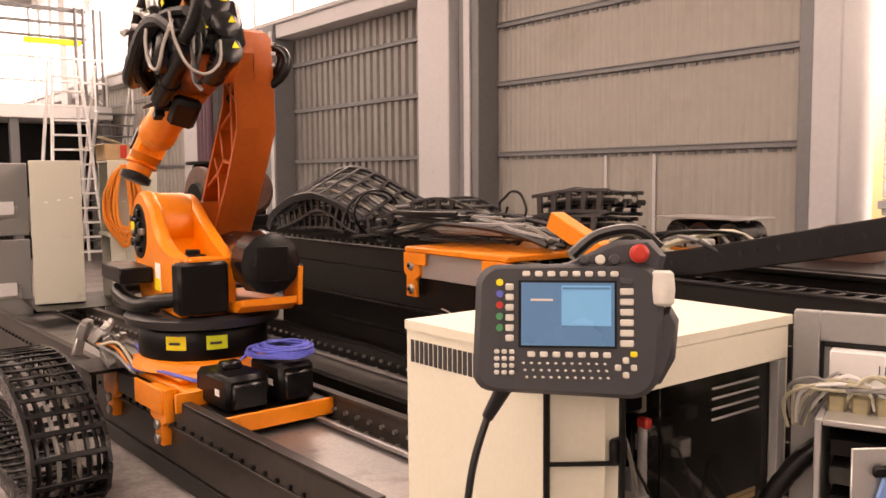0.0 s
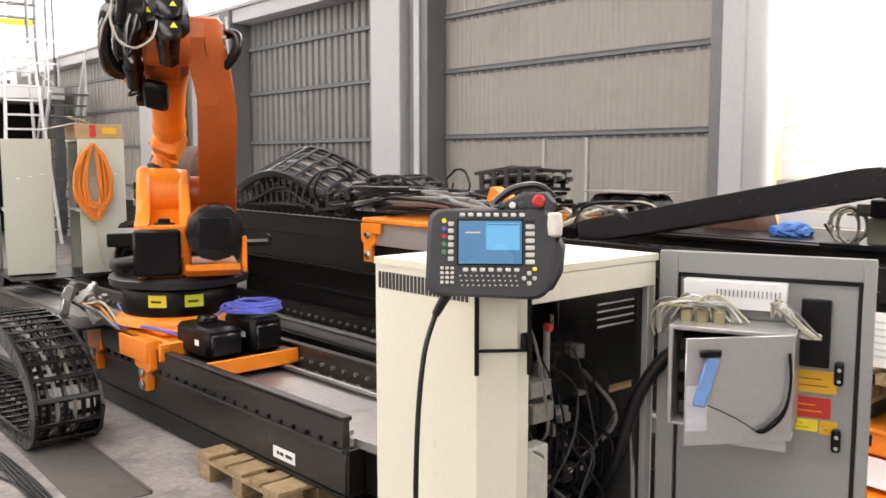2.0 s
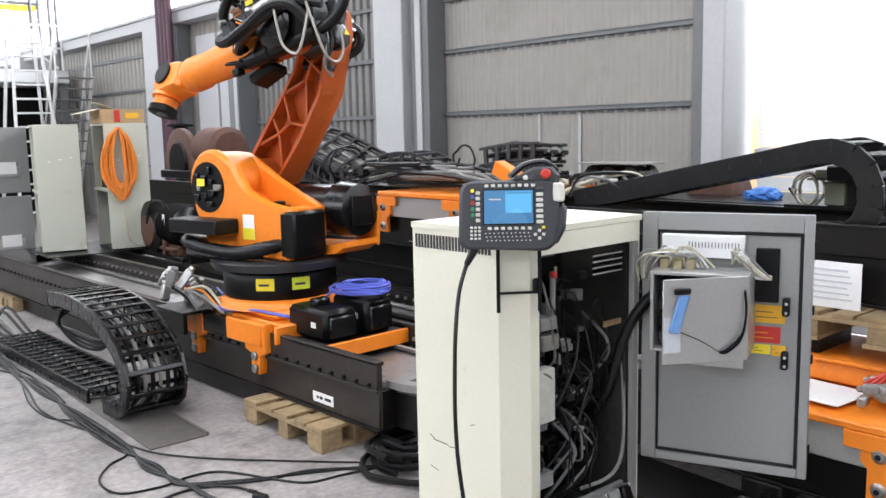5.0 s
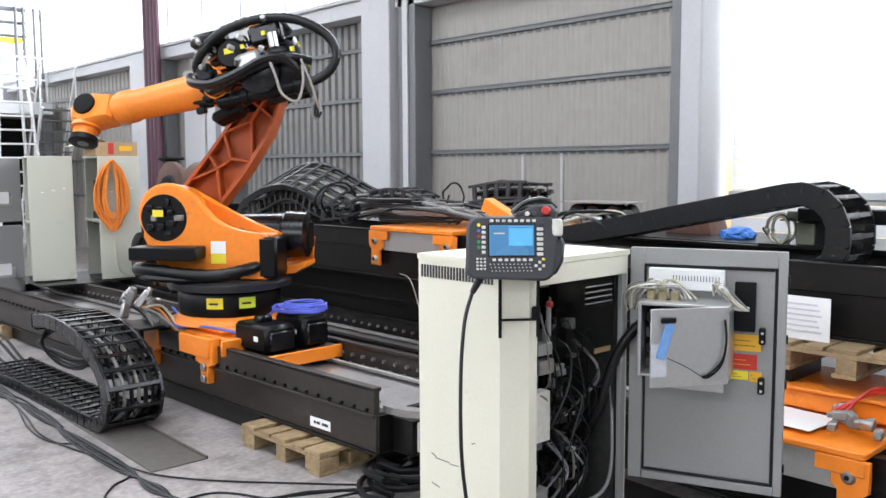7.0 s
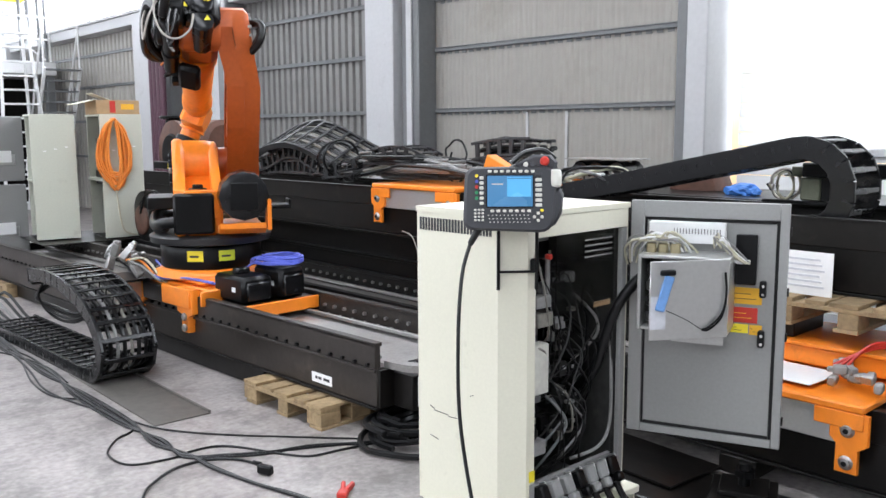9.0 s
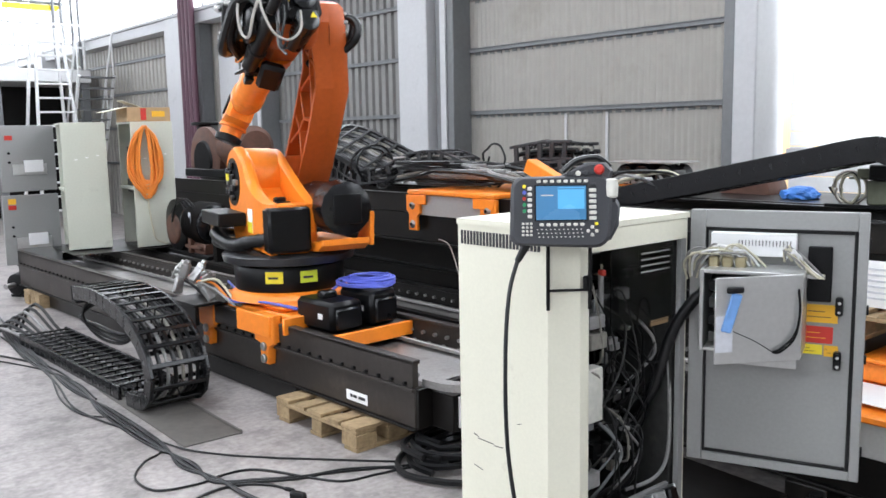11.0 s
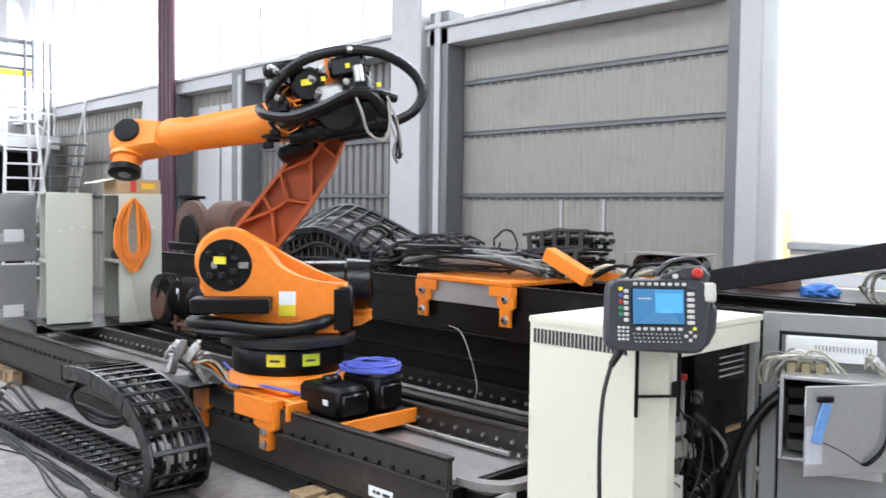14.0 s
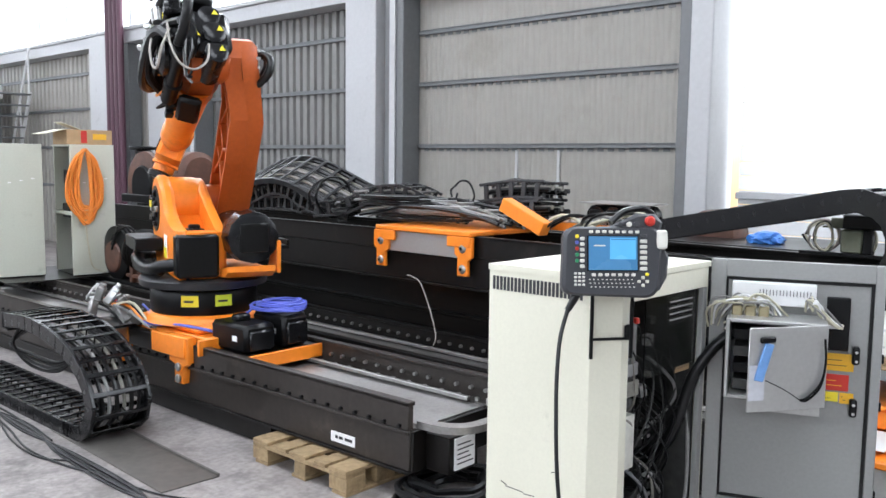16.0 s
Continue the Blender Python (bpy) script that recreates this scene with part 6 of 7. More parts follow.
for k in range(10):
    bm = mesh()
    tube(bm, [(0.36 + rnd.uniform(0, 0.03), -0.06, 1.24 + rnd.uniform(0, 0.03)), (0.38 + rnd.uniform(-0.02, 0.02), -0.095, 1.29 + rnd.uniform(-0.02, 0.02)), (0.42 + rnd.uniform(-0.02, 0.01), -0.08, 1.26 + rnd.uniform(-0.03, 0.02)), (0.45 + rnd.uniform(-0.02, 0.03), -0.05, 1.20 + rnd.uniform(-0.015, 0.015)), (0.50, -0.03, 1.19 + rnd.uniform(-0.01, 0.01))], 0.0045, 6)
    part("ribbon_wire", bm, (CREAM, WHITE, GREYCABLE)[k % 3], door)

# ---- the teach pendant ----
pend = thing("teach_pendant", pose(1.312, 1.215, 1.479, -8, 0, -43.5), "dark grey teach pendant with a glowing blue screen on the cabinet", "control pendant")


def pt(x, y, d=0.0):
    """Place on the pendant's face: x right, y up from the middle, d proud of it."""
    return (x, -0.03 - d, y)


body = []
for cx, cy, a0, r in ((0.115, 0.072, 0, 0.05), (-0.135, 0.078, 90, 0.04), (-0.145, -0.078, 180, 0.035), (0.105, -0.072, 270, 0.05)):
    for k in range(6):
        a = radians(a0 + 18 * k)
        body.append((cx + r * math.cos(a), cy + r * math.sin(a)))
bm = mesh()
prism(bm, body, pose(0, -0.0, 0), 0.06, 0.012)
part("shell", bm, PENDANT, pend)
bm = mesh()
prism(bm, [(0.12, 0.02), (0.178, 0.045), (0.192, 0.02), (0.185, -0.05), (0.16, -0.095), (0.11, -0.115), (0.10, -0.05)], pose(0, 0.015, 0), 0.06, 0.014)
part("grip", bm, PENDANT, pend)
bm = mesh()
span(bm, pt(-0.097, -0.032, 0.0035), pt(0.078, 0.089, -0.002))
bez = part("screen_frame", bm, BLACK, pend)
bm = mesh()
span(bm, pt(-0.092, -0.028, 0.006), pt(0.074, 0.085, 0.0037))
scr = part("screen", bm, LCD, pend, "glowing blue screen")
bm = mesh()
span(bm, pt(-0.02, 0.008, 0.0076), pt(0.068, 0.08, 0.0062))
win = part("screen_window", bm, LCD_LIGHT, scr)
bm = mesh()
span(bm, pt(-0.018, 0.073, 0.0086), pt(0.066, 0.077, 0.0078))
part("title_bar", bm, LCD, scr)
bm = mesh()
span(bm, pt(-0.075, 0.052, 0.0076), pt(-0.035, 0.056, 0.0062))
part("text_bar", bm, KEY, scr)


def key(x, y, w, h, mt):
    bm = mesh()
    box(bm, pt(x, y, 0.001), (w, 0.008, h), 0.002)
    part("key", bm, mt, pend)


for k in range(8):
    key(-0.083 + 0.0225 * k, 0.101, 0.014, 0.010, KEY)
for k in range(7):
    key(-0.074 + 0.0225 * k, -0.044, 0.014, 0.010, KEY)
for k in range(7):
    key(0.096, 0.088 - 0.0185 * k, 0.024, 0.012, KEY if k else PENDANT)
for k in range(6):
    key(-0.113, 0.077 - 0.0185 * k, 0.015, 0.012, KEY)
for k, mt in enumerate((YELLOW, BLUE, RED, GREEN, GREEN)):
    bm = mesh()
    rod(bm, pt(-0.131, 0.085 - 0.0205 * k, -0.002), pt(-0.131, 0.085 - 0.0205 * k, 0.005), 0.0065, 12)
    part("key", bm, mt, pend)
for i in range(3):
    for j in range(4):
        key(-0.136 + 0.0135 * i, -0.040 - 0.0125 * j, 0.0095, 0.008, KEY)
for j in range(3):
    for i in range(11):
        key(-0.088 + 0.0145 * i + 0.003 * j, -0.060 - 0.0125 * j, 0.006, 0.004, KEY)
for dx, dy in ((0, 0.013), (0, -0.013), (-0.014, 0), (0.014, 0)):
    key(0.094 + dx, -0.066 + dy, 0.011, 0.011, KEY)
key(0.108, -0.042, 0.012, 0.010, YELLOW)
# top bar with stop button and dial
bm = mesh()
prism(bm, [(-0.04, 0.11), (0.02, 0.135), (0.08, 0.165), (0.145, 0.165), (0.17, 0.135), (0.16, 0.10), (0.06, 0.105)], pose(0, 0.01, 0), 0.05, 0.012)
part("top_bar", bm, PENDANT, pend)
for x, mt, r in ((0.02, PENDANT, 0.009), (0.05, KEY, 0.009), (0.075, PENDANT, 0.010)):
    bm = mesh()
    rod(bm, (x, -0.015, 0.127), (x, -0.028, 0.127), r, 14, 0.002)
    part("selector", bm, mt, pend)
bm = mesh()
turned(bm, (0.118, -0.01, 0.138), (0.118, -0.045, 0.138), ((0, 0.010), (0.5, 0.010), (0.52, 0.017), (0.85, 0.017), (1, 0.011)), 20)
part("stop_button", bm, RED, pend, "red emergency stop button")
bm = mesh()
turned(bm, (0.160, -0.018, 0.044), (0.160, -0.018, 0.108), ((0, 0.015), (0.08, 0.021), (0.5, 0.023), (0.92, 0.021), (1, 0.015)), 18)
part("six_way_mouse", bm, KEY, pend, "pale grey six-way mouse")
bm = mesh()
tube(bm, [(0.0, 0.03, 0.135), (0.05, 0.045, 0.175), (0.12, 0.045, 0.185), (0.165, 0.04, 0.15)], 0.012, 8)
part("carry_loop", bm, RUBBER, pend)
bm = mesh()
turned(bm, (-0.122, 0.0, -0.105), (-0.155, 0.01, -0.165), ((0, 0.016), (1, 0.011)), 10)
tube(bm, [(-0.155, 0.01, -0.165), (-0.185, 0.0, -0.28), (-0.20, -0.02, -0.50), (-0.195, -0.05, -0.80), (-0.15, -0.10, -1.10), (-0.10, -0.16, -1.32), (0.05, -0.18, -1.40)], 0.0072, 8, 8)
part("lead", bm, RUBBER, pend, "thick black pendant cable")

# ---- cables on the floor ----
def floor_cable(pts, r, mat=RUBBER, label="black cable trailing over the floor"):
    bm = mesh()
    r *= 0.8
    tube(bm, [(x, y, r + 0.001) for x, y in pts], r, 7, 8)
    return tagged(part("floor_cable", bm, mat), label, "cable", "floor cables")


for k in range(5):
    o = 0.019 * (k - 2)
    floor_cable([(1.12 + o, 8.1), (1.0 + o, 7.2), (0.95 + o, 6.34), (0.95 - o, 5.49), (0.93 + o, 4.8), (0.93 + o, 4.0), (0.93 - o, 3.56), (0.95 + 0.6 * o, 3.25)] + ([(1.11, 3.12 + o), (1.31, 2.99 + 0.7 * o), (1.53, 2.88 - o), (1.79, 2.74 + o), (2.0, 2.66)] if k < 3 else [(0.95 + o, 2.99), (1.02 + 0.5 * o, 2.66), (1.07 + o, 2.43), (1.16, 2.1 + o)]), 0.008 + 0.003 * (k % 2))
floor_cable([(0.92, 4.2), (0.91, 3.86), (0.77, 3.75), (0.65, 3.56), (0.67, 3.34), (0.86, 3.27), (1.0, 3.29), (1.13, 3.27), (1.22, 3.17), (1.33, 2.94), (1.43, 2.79), (1.6, 2.75), (1.77, 2.71)], 0.008)
floor_cable([(0.95, 4.1), (1.02, 3.79), (1.15, 3.55), (1.32, 3.33), (1.49, 3.14), (1.67, 2.94), (1.80, 2.80)], 0.007)
floor_cable([(0.40, 2.6), (0.56, 2.9), (0.65, 3.01), (0.82, 3.12), (0.99, 3.12), (1.11, 3.03), (1.16, 2.9), (1.15, 2.78)], 0.009)
floor_cable([(0.95, 6.3), (0.91, 5.9), (0.79, 5.26), (0.79, 4.84), (0.9, 4.65), (0.96, 4.5), (0.97, 4.2)], 0.008)
floor_cable([(1.45, 11.0), (1.40, 10.4), (1.2, 8.7), (1.05, 7.1), (0.98, 6.2)], 0.012)
floor_cable([(0.3, 8.0), (0.62, 7.25), (0.85, 6.7), (1.0, 6.05), (0.95, 5.2)], 0.010)
floor_cable([(-0.2, 10.5), (0.2, 9.2), (0.6, 8.4), (1.0, 7.9), (1.25, 7.6)], 0.010)
floor_cable([(1.38, 10.95), (1.1, 9.4), (1.0, 8.45), (0.96, 6.86), (0.89, 5.73), (0.80, 5.05), (0.84, 4.61), (0.92, 4.3)], 0.009)
floor_cable([(0.2, 7.2), (0.58, 6.98), (0.89, 6.28), (1.0, 5.63), (0.97, 5.1)], 0.008)
cc = thing("cable_coil", pose(2.10, 2.60, 0.0), "coiled heavy black cables on the floor by the cabinet", "cable coil")
for k in range(5):
    bm = mesh()
    coil(bm, (0.05 * (k % 3) - 0.06, 0.02 * k, 0.020 + 0.022 * k), 0.34 - 0.03 * k, 0.28 - 0.02 * k, 1.6, 0.018, 0.02, seed=40 + k, jitter=0.22)
    part("cable", bm, RUBBER, cc)
clampo = thing("cable_plug", pose(1.13, 2.74, 0.0, 0, 0, 20), "black plug and clip lying on the floor", "plug")
bm = mesh()
box(bm, (0, 0, 0.03), (0.04, 0.09, 0.05), 0.01)
box(bm, (0.01, 0.06, 0.05), (0.02, 0.06, 0.02), 0.006)
part("housing", bm, BLACK, clampo)
bm = mesh()
for a in (-38, -58):
    box(bm, (0, 0.06, 0), (0.022, 0.15, 0.03), 0.006, pose(1.25, 2.24, 0.019, 0, 0, a))
box(bm, (0, 0, 0), (0.05, 0.06, 0.036), 0.008, pose(1.25, 2.24, 0.022, 0, 0, -48))
tagged(part("red_clamp", bm, RED), "red clamp lying on the floor", "clamp")

# hanging pale lead at the upper carriage
bm = mesh()
tube(bm, [(3.40, 4.35, 0.93), (3.36, 4.18, 0.90), (3.30, 4.02, 0.74), (3.27, 3.92, 0.55), (3.28, 3.95, 0.46)], 0.0055)
tagged(part("hanging_lead", bm, PALE), "pale cable hanging down from the upper track", "cable")

# ---- cabinets at the far end ----
def far_cabinet(m, label, openleft=True):
    c = thing("switch_cabinet", m, label, "cabinet", "switch cabinets")
    w, d, h = 0.45, 0.62, 1.375
    bm = mesh()
    span(bm, (0.0, 0.0, 0.012), (w, 0.02, h), 0.004)
    part("side_panel", bm, CABINET, c)
    bm = mesh()
    span(bm, (0.02, d - 0.02, 0.012), (w, d, h), 0.004)
    part("side_panel", bm, CABINET, c)
    bm = mesh()
    span(bm, (w - 0.02, 0.021, 0.012), (w, d - 0.021, h), 0.004)
    part("back_panel", bm, CABINET, c)
    bm = mesh()
    span(bm, (0.0, 0.021, h - 0.02), (w - 0.021, d - 0.021, h), 0.003)
    part("top_panel", bm, CABINET, c)
    bm = mesh()
    span(bm, (0.0, 0.021, 0.64), (w - 0.03, d - 0.021, 0.67), 0.003)
    part("shelf", bm, CABINET, c)
    bm = mesh()
    span(bm, (0.03, 0.03, 0.0), (w - 0.03, d - 0.03, 0.012), 0.002)
    part("plinth", bm, BLACK, c)
    # black sheet added to paint the dark inside of the open front
    bm = mesh()
    span(bm, (0.20, 0.022, 0.06), (0.21, d - 0.022, h - 0.03))
    part("inner_plate", bm, BLACK, c)
    r = random.Random(7)
    for k in range(7):
        bm = mesh()
        y, z = 0.04 + 0.24 * (k % 2), 0.06 + 0.18 * k
        span(bm, (0.06 + r.uniform(0, 0.1), y, z), (w - 0.04, y + r.uniform(0.15, 0.3), z + 0.15), 0.006)
        part("drive_unit", bm, (BLACK, POST, PLASTIC)[k % 3], c)
    for k in range(3):
        bm = mesh()
        span(bm, (0.12 + 0.11 * k, -0.0025, h - 0.40 + 0.02 * k), (0.15 + 0.11 * k, -0.0005, h - 0.39 + 0.02 * k))
        part("paint_chip", bm, PAPER, c)
    return c


fc1 = far_cabinet(pose(1.995, 8.87, 0.558, 0, 0, -11), "greenish grey switch cabinet with its front open")
fc2 = far_cabinet(pose(2.616, 8.533, 0.558, 0, 0, -6), "greenish grey switch cabinet with an orange cable coil on its side")
skid = thing("skid", pose(1.98, 8.84, 0.0, 0, 0, -4), "dark steel skid under the switch cabinets", "skid")
for x in (0.62, 1.05):
    bm = mesh()
    span(bm, (x, 0.35, 0.0), (x + 0.09, 0.75, 0.549), 0.005)
    part("leg", bm, BEAM, skid)
bm = mesh()
span(bm, (-0.02, -0.35, 0.550), (1.16, 0.80, 0.557), 0.002)
part("deck", bm, BEAM, skid)
for nm, z0, z1, y, tilt in (("upper_door", 0.64, 1.36, 0.60, 194), ("lower_door", -0.17, 0.60, 0.62, 188)):
    bm = mesh()
    span(bm, (0, -0.03, z0), (0.58, 0.0, z1), 0.008)
    dr = part(nm, bm, GREY, fc1, "open grey cabinet door")
    dr.matrix_basis = pose(-0.01, y, 0, 0, 0, tilt)
    for lo, hi, mt in (((0.44, z1 - 0.16), (0.52, z1 - 0.11), RED), ((0.10, z0 + 0.18), (0.46, z0 + 0.30), ALU), ((0.14, z0 + 0.21), (0.34, z0 + 0.34), PAPER)) + ((((0.44, z1 - 0.10), (0.52, z1 - 0.04), AMBER),) if z0 < 0 else ()):
        bm = mesh()
        o = 0.002 if mt is not PAPER else 0.012
        span(bm, (lo[0], 0.0005, lo[1]), (hi[0], o + 0.006, hi[1]), 0.001)
        part("sticker" if mt in (RED, AMBER) else "document_pocket", bm, mt, dr)
    for k in range(2):
        bm = mesh()
        rod(bm, (0.49, 0.0, z0 + 0.42 - 0.1 * k), (0.49, 0.02, z0 + 0.42 - 0.1 * k), 0.014, 10)
        part("lock", bm, BLACK, dr)
oc = thing("orange_cable_coil", pose(2.745, 8.50, 1.52, 0, 0, -6), "hanging coil of orange cable on the cabinet's side", "cable coil")
rnd = random.Random(17)
for k in range(26):
    bm = mesh()
    u = lambda a: rnd.uniform(-a, a)
    wl, wr, lo = -0.19 + rnd.uniform(0, 0.13), 0.18 - rnd.uniform(0, 0.14), -0.42 + rnd.uniform(0, 0.2)
    ring = [(u(0.02), 0.36 + u(0.015)), (wl * 0.55 + u(0.01), 0.27), (wl + u(0.015), 0.05), (wl * 0.9 + u(0.02), -0.18), (u(0.05), lo), (wr * 0.9 + u(0.02), -0.20), (wr + u(0.015), 0.02), (wr * 0.6 + u(0.01), 0.25), (u(0.02), 0.365)]
    tube(bm, [(x, -0.012 - 0.002 * k + u(0.008), z) for x, z in ring], 0.0095, 5, 5)
    part("turn", bm, ORANGECABLE, oc)
bm = mesh()
tube(bm, [(0.0, 0.0, -0.34), (0.02, 0.01, -0.6), (0.06, 0.01, -0.85), (0.15, 0.01, -0.92), (0.2, 0.02, -0.93)], 0.009)
part("loose_end", bm, CREAM, oc)
bm = mesh()
rod(bm, (0.0, 0.04, 0.33), (0.0, -0.06, 0.33), 0.012, 8)
part("hook", bm, STEEL, oc)
bx = thing("cardboard_box", pose(2.60, 8.55, 1.935, 0, 0, -6), "open cardboard box with a red sticker on the cabinet", "box")
for lo, hi in (((0, 0, 0), (0.46, 0.01, 0.15)), ((0, 0.45, 0), (0.46, 0.46, 0.15)), ((0, 0.01, 0), (0.01, 0.45, 0.15)), ((0.45, 0.01, 0), (0.46, 0.45, 0.15)), ((0.01, 0.01, 0), (0.45, 0.45, 0.01))):
    bm = mesh()
    span(bm, lo, hi, 0.002)
    part("side", bm, CARD, bx)
for m in (pose(0.0, 0.23, 0.155, 0, -14, 0), pose(0.23, 0.46, 0.155, 20, 0, 90)):
    bm = mesh()
    box(bm, (-0.11, 0, 0), (0.22, 0.46, 0.006), 0.001, m)
    part("flap", bm, CREAM, bx)
for lo, hi, mt in (((0.14, -0.003, 0.015), (0.20, -0.0005, 0.14), RED), ((0.26, -0.003, 0.05), (0.40, -0.0005, 0.11), AMBER)):
    bm = mesh()
    span(bm, lo, hi)
    part("sticker", bm, mt, bx)
mo = thing("electric_motor", pose(1.76, 9.72, 0.0, 0, 0, 30), "black electric motor standing on the floor", "motor")
bm = mesh()
turned(bm, (-0.18, 0, 0.15), (0.18, 0, 0.15), ((0, 0.06), (0.05, 0.12), (0.3, 0.14), (0.7, 0.14), (0.95, 0.11), (1, 0.05)), 14)
part("housing", bm, BLACK, mo)
bm = mesh()
span(bm, (-0.12, -0.13, 0.0), (0.12, 0.13, 0.03), 0.006)
part("foot", bm, BLACK, mo)
bm = mesh()
rod(bm, (-0.30, 0, 0.15), (-0.18, 0, 0.15), 0.03, 10)
part("shaft", bm, STEEL, mo)
# brown gear machine behind the robot
gm = thing("gear_machine", pose(3.88, 8.75, 1.278), "rusty brown and black gear machine on the stacked track", "machine")
bm = mesh()
turned(bm, (-0.20, 0.3, 0.20), (0.18, 0.3, 0.20), ((0, 0.36), (0.03, 0.40), (0.2, 0.40), (0.22, 0.30), (1, 0.28)), 32)
for v in list(bm.verts):
    v.co.z = max(v.co.z, 0.001)
part("wheel", bm, RUST, gm)
bm = mesh()
turned(bm, (-0.23, 0.3, 0.20), (-0.205, 0.3, 0.20), ((0, 0.22), (1, 0.24)), 28)
part("wheel_cover", bm, BLACK, gm)
bm = mesh()
turned(bm, (0.05, -0.55, 0.34), (0.05, 0.0, 0.34), ((0, 0.20), (0.1, 0.26), (0.9, 0.26), (1, 0.18)), 20)
part("drum", bm, RUST, gm)
bm = mesh()
span(bm, (-0.25, -0.6, 0.001), (0.3, 0.75, 0.10), 0.01)
span(bm, (-0.1, -0.45, 0.10), (0.25, -0.1, 0.2), 0.01)
part("base", bm, BLACK, gm)
bm = mesh()
rod(bm, (0.0, 0.65, 0.1), (0.0, 0.65, 0.62), 0.10, 14, 0.02)
rod(bm, (0.0, 0.65, 0.62), (0.0, 0.65, 0.66), 0.17, 18, 0.01)
part("valve", bm, BLACK, gm)

# black gear motor on the lower track
gd = thing("gear_motor", pose(3.15, 8.03, 0.492), "black and brown ribbed gear motor on the lower track", "machine")
bm = mesh()
span(bm, (-0.22, -0.55, 0.001), (0.12, 0.50, 0.05), 0.008)
part("base", bm, BLACK, gd)
bm = mesh()
turned(bm, (-0.22, 0.22, 0.32), (0.10, 0.22, 0.32), ((0, 0.20), (0.04, 0.28), (0.3, 0.29), (0.34, 0.24), (1, 0.22)), 32)
wh = part("wheel", bm, BLACK, gd)
bm = mesh()
turned(bm, (-0.25, 0.24, 0.28), (-0.2215, 0.24, 0.28), ((0, 0.13), (0.3, 0.16), (1, 0.17)), 24)
part("wheel_cover", bm, RUST, wh)
bm = mesh()
turned(bm, (-0.08, -0.50, 0.36), (-0.08, -0.02, 0.36), ((0, 0.14), (0.08, 0.20), (0.9, 0.21), (1, 0.16)), 20)
hs = part("housing", bm, PLASTIC, gd)
for k in range(6):
    bm = mesh()
    turned(bm, (-0.08, -0.44 + 0.06 * k, 0.36), (-0.08, -0.425 + 0.06 * k, 0.36), ((0, 0.215), (0.5, 0.228), (1, 0.215)), 20)
    part("cooling_rib", bm, BEAM, hs)
bm = mesh()
span(bm, (-0.24, -0.42, 0.10), (-0.14, -0.05, 0.135), 0.008)
span(bm, (-0.24, -0.20, 0.05), (-0.16, -0.13, 0.30), 0.008)
span(bm, (-0.2, -0.45, 0.05), (0.05, -0.08, 0.16), 0.01)
part("bracket", bm, RUST, gd)
bm = mesh()
box(bm, (-0.28, -0.30, 0.42), (0.006, 0.05, 0.14), 0.002, None)
part("type_plate", bm, FAINT, gd)
for k in range(3):
    bm = mesh()
    tube(bm, [(-0.2, -0.1 - 0.1 * k, 0.5), (-0.25, 0.02 - 0.1 * k, 0.62), (-0.24, 0.12, 0.55), (-0.26, 0.2, 0.36 + 0.05 * k)], 0.012)
    part("hose", bm, RUBBER, gd)

# ---- the mezzanine at the far end ----
mz = thing("mezzanine", pose(0, 20, 0), "white steel mezzanine with railing in the bright far end", "mezzanine", kind="structure")
bm = mesh()
span(bm, (-8.9, 0, 3.05), (6.1, 5.0, 3.35), 0.02)
part("deck", bm, WHITE, mz)
for x in (-6, -2.5, 1.0, 4.0, 5.9):
    bm = mesh()
    span(bm, (x, 0.1, 0.0), (x + 0.18, 0.28, 3.049), 0.01)
    part("pillar", bm, POST, mz)
# near-black sheet painting the shade below the deck
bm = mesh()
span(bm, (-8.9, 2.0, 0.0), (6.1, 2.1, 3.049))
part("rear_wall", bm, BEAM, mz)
for z in (3.85, 4.35):
    bm = mesh()
    rod(bm, (-8.9, 0.06, z), (6.05, 0.06, z), 0.024, 8)
    part("rail", bm, WHITE, mz)
for k in range(11):
    bm = mesh()
    x = -8.8 + 1.48 * k
    rod(bm, (x, 0.06, 3.351), (x, 0.06, 4.35), 0.022, 8)
    part("rail_post", bm, WHITE, mz)
for z, r in ((5.45, 0.05), (5.15, 0.035), (4.85, 0.03)):
    bm = mesh()
    rod(bm, (-8.9, 0.4, z), (5.7, 0.4, z), r, 8)
    part("pipe", bm, POST, mz)
bm = mesh()
span(bm, (4.4, 0.33, 4.68), (5.6, 0.40, 4.80), 0.004)
part("yellow_strip", bm, YELLOW, mz)
for x in (5.45, 5.62, 5.85, 6.0):
    bm = mesh()
    rod(bm, (x, 0.3, 3.351), (x, 0.3, 5.5), 0.035, 8)
    part("mast", bm, POST, mz)
for k in range(5):
    bm = mesh()
    a, b = (5.45, 6.0) if k % 2 else (6.0, 5.45)
    rod(bm, (a, 0.3, 3.4 + 0.4 * k), (b, 0.3, 3.8 + 0.4 * k), 0.02, 8)
    part("brace", bm, WHITE, mz)
lad = thing("step_ladder", pose(4.75, 18.6, 0), "tall white step ladder platform before the mezzanine", "ladder")
for x in (-0.45, 0.45):
    for y, t in ((-0.5, -0.15), (0.5, 0.15)):
        bm = mesh()
        rod(bm, (x * 1.15, y * 1.3, 0.0), (x * 0.55, t, 4.1), 0.035, 8)
        part("leg", bm, WHITE, lad)
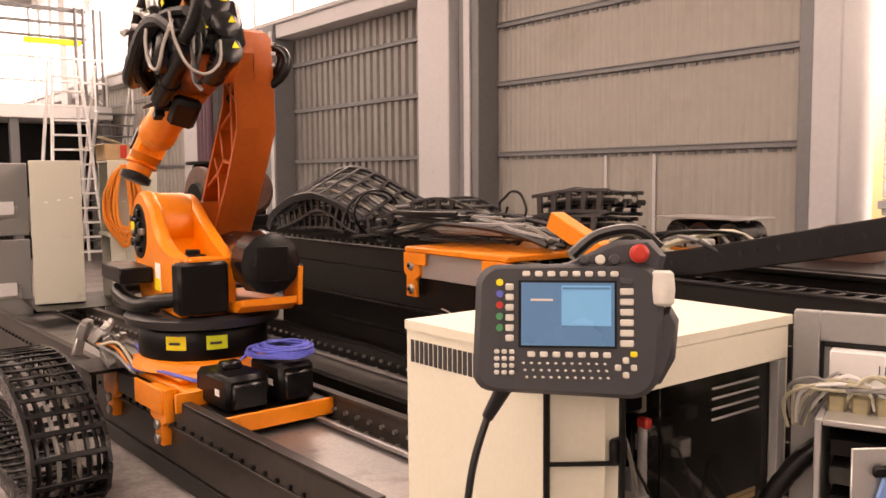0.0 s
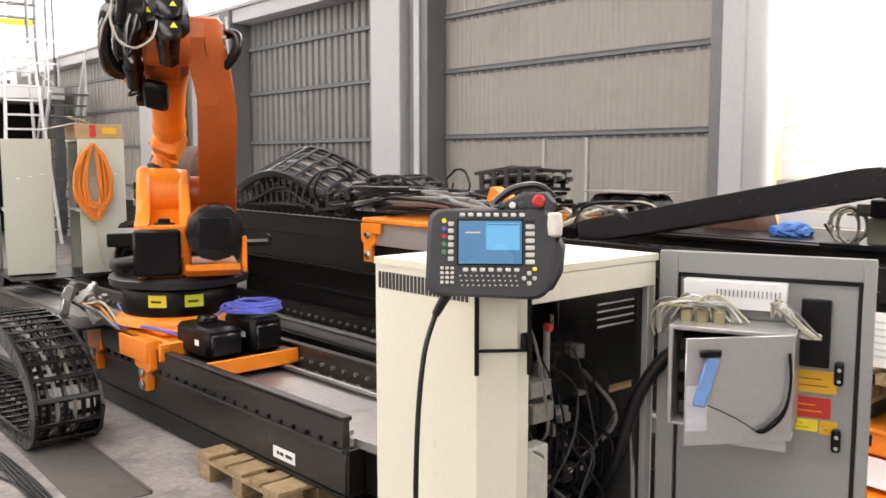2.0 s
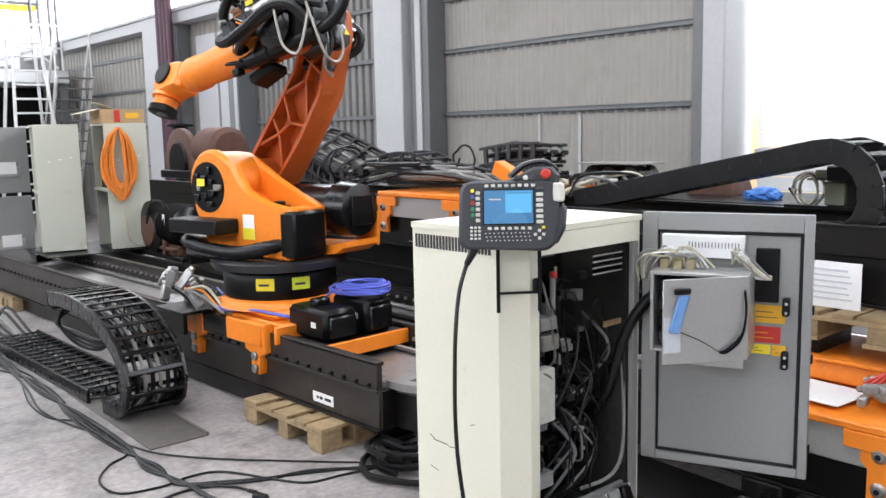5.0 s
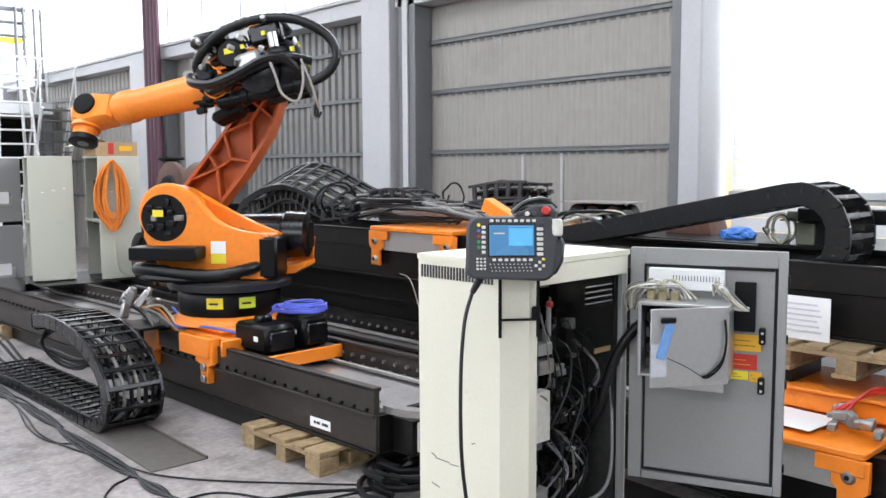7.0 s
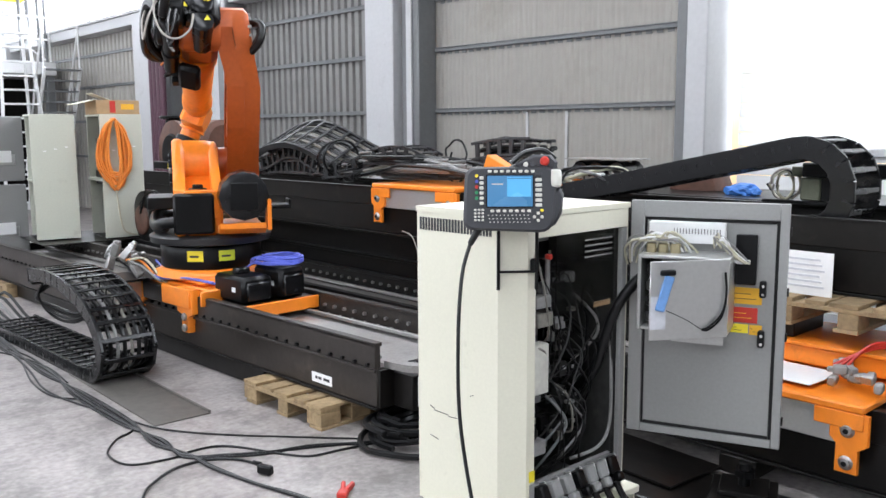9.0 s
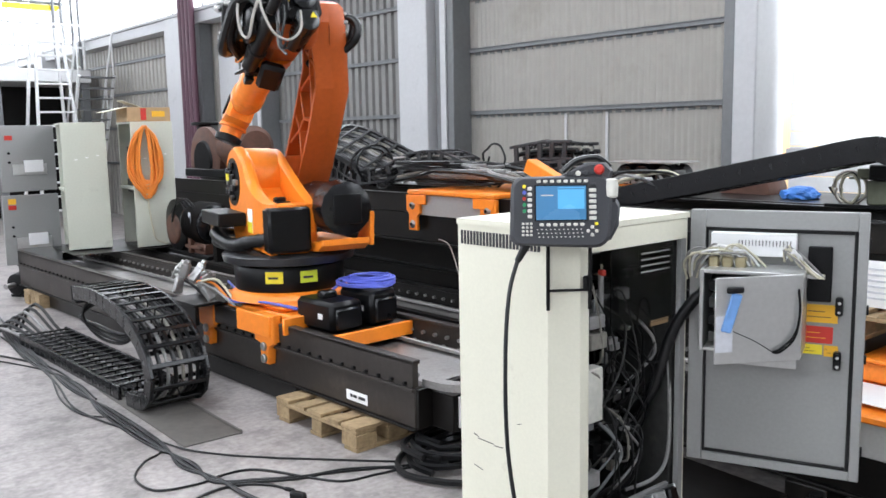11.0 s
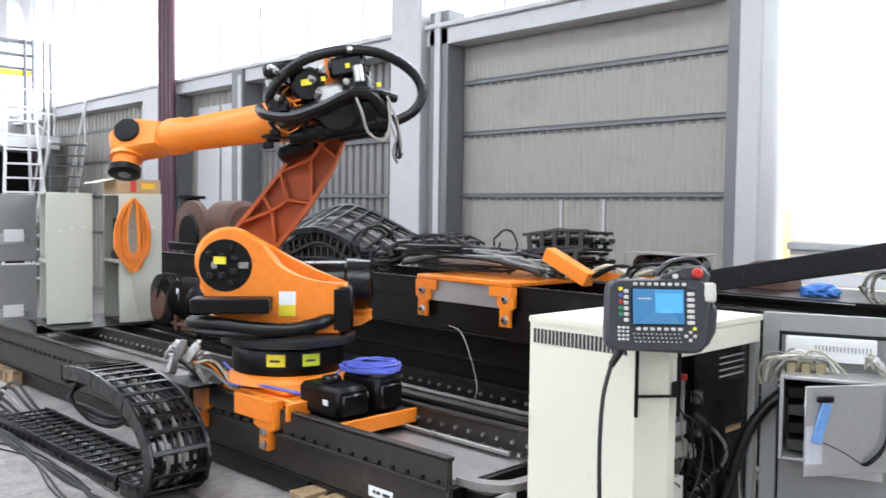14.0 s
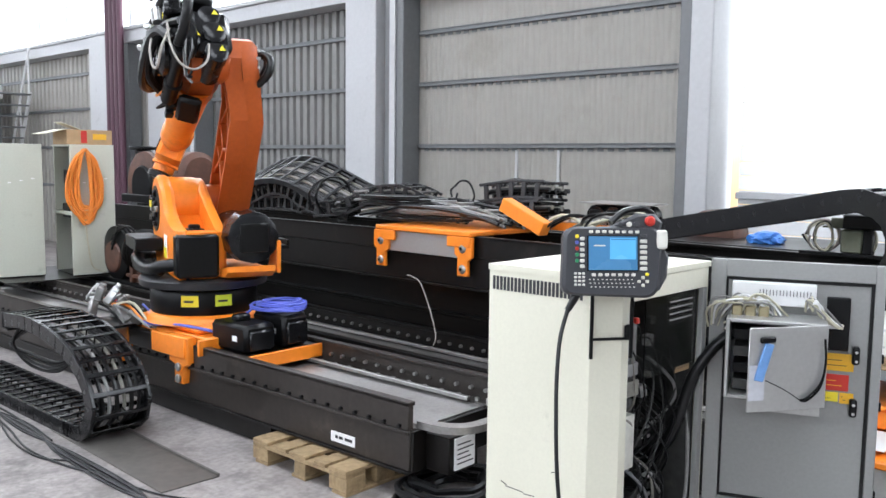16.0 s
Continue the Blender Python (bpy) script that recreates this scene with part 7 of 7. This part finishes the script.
for k in range(13):
    bm = mesh()
    z = 0.3 + 0.29 * k
    f = z / 4.1
    w = 0.45 * (1.15 * (1 - f) + 0.55 * f)
    y = -0.5 * 1.3 * (1 - f) - 0.15 * f
    span(bm, (-w, y - 0.06, z - 0.02), (w, y + 0.06, z + 0.02), 0.004)
    part("tread", bm, WHITE, lad)
st = thing("stair_frame", pose(5.6, 18.9, 0), "pale steel stair with handrail beside the wall", "stairs")
for k in range(14):
    bm = mesh()
    span(bm, (-0.35, -0.2 - 0.12 * k + 0.9, 0.22 * k + 0.18), (0.35, 0.05 - 0.12 * k + 0.9, 0.22 * k + 0.21), 0.004)
    part("tread", bm, POST, st)
for x in (-0.37, 0.37):
    bm = mesh()
    rod(bm, (x, 0.9, 0.0), (x, -0.75, 3.1), 0.04, 8)
    part("stringer", bm, WHITE, st)
    bm = mesh()
    rod(bm, (x, 0.9, 0.9), (x, -0.75, 4.0), 0.025, 8)
    part("handrail", bm, WHITE, st)
    for k in range(4):
        bm = mesh()
        rod(bm, (x, 0.8 - 0.5 * k, 0.15 + 0.93 * k), (x, 0.8 - 0.5 * k, 1.1 + 0.93 * k), 0.02, 8)
        part("baluster", bm, WHITE, st)
# machinery in the dark below the mezzanine
rnd = random.Random(77)
for k, (x, w, h, mt, lab) in enumerate(((1.6, 0.9, 1.5, POST, "dark grey machine housing below the mezzanine"), (2.8, 0.8, 1.1, RUST, "brown machine housing below the mezzanine"), (3.9, 0.7, 1.7, BEAM, "black machine housing below the mezzanine"), (0.2, 1.0, 1.2, CARD, "stack of brown crates below the mezzanine"), (-1.2, 1.1, 1.6, POST, "dark grey machine housing below the mezzanine"))):
    mh = thing("machine_housing", pose(x, 20.6, 0), lab, "machine", "far machines")
    bm = mesh()
    span(bm, (0, 0, 0), (w, 0.9, h), 0.03)
    part("body", bm, mt, mh)
    bm = mesh()
    span(bm, (0.1, -0.03, h * 0.35), (w - 0.1, -0.001, h * 0.8), 0.01)
    part("panel", bm, GREY if k % 2 else STEEL, mh)
    bm = mesh()
    rod(bm, (w / 2, 0.4, h + 0.001), (w / 2, 0.4, h + 0.4), 0.12, 12, 0.02)
    part("stack", bm, POST, mh)

# dark steel plates and a levelling jack on the floor behind the cabinet
for k, (x, y, w, l, a) in enumerate(((2.30, 0.1, 0.50, 1.9, 3), (2.42, 1.2, 0.42, 1.4, -4))):
    bm = mesh()
    span(bm, (0, 0, 0.0), (w, l, 0.018), 0.003)
    ob = tagged(part("steel_plate", bm, BEAM), "dark oily steel plate lying on the floor", "plate", "floor plates")
    ob.matrix_world = pose(x, y, 0.001 + 0.0185 * k, 0, 0, a)
jack = thing("levelling_jack", pose(2.60, 0.92, 0.040, 0, 0, 25), "black levelling jack standing on steel plates", "jack")
for s0, z0, z1 in ((0.30, 0, 0.02), (0.22, 0.0205, 0.045)):
    bm = mesh()
    span(bm, (-s0 / 2, -s0 / 2, z0), (s0 / 2, s0 / 2, z1), 0.004)
    part("foot_plate", bm, BEAM, jack)
bm = mesh()
rod(bm, (0, 0, 0.0455), (0, 0, 0.15), 0.028, 12)
part("screw", bm, BLACK, jack)
bm = mesh()
rod(bm, (0, 0, 0.09), (0, 0, 0.12), 0.05, 6)
part("nut", bm, BLACK, jack)


def motions():
    walk(robot, [(r[0], robot_at(r[1])) for r in JOINTS])
    poses = [(r[0], joint_poses(r)) for r in JOINTS]
    for k, ob in enumerate((column, arm, fore, wrist)):
        walk(ob, [(t, p[k]) for t, p in poses])
    walk(chain_bend, [(r[0], pose(0, 0.5 * (r[1] - 1.95), 0)) for r in JOINTS])


motions()
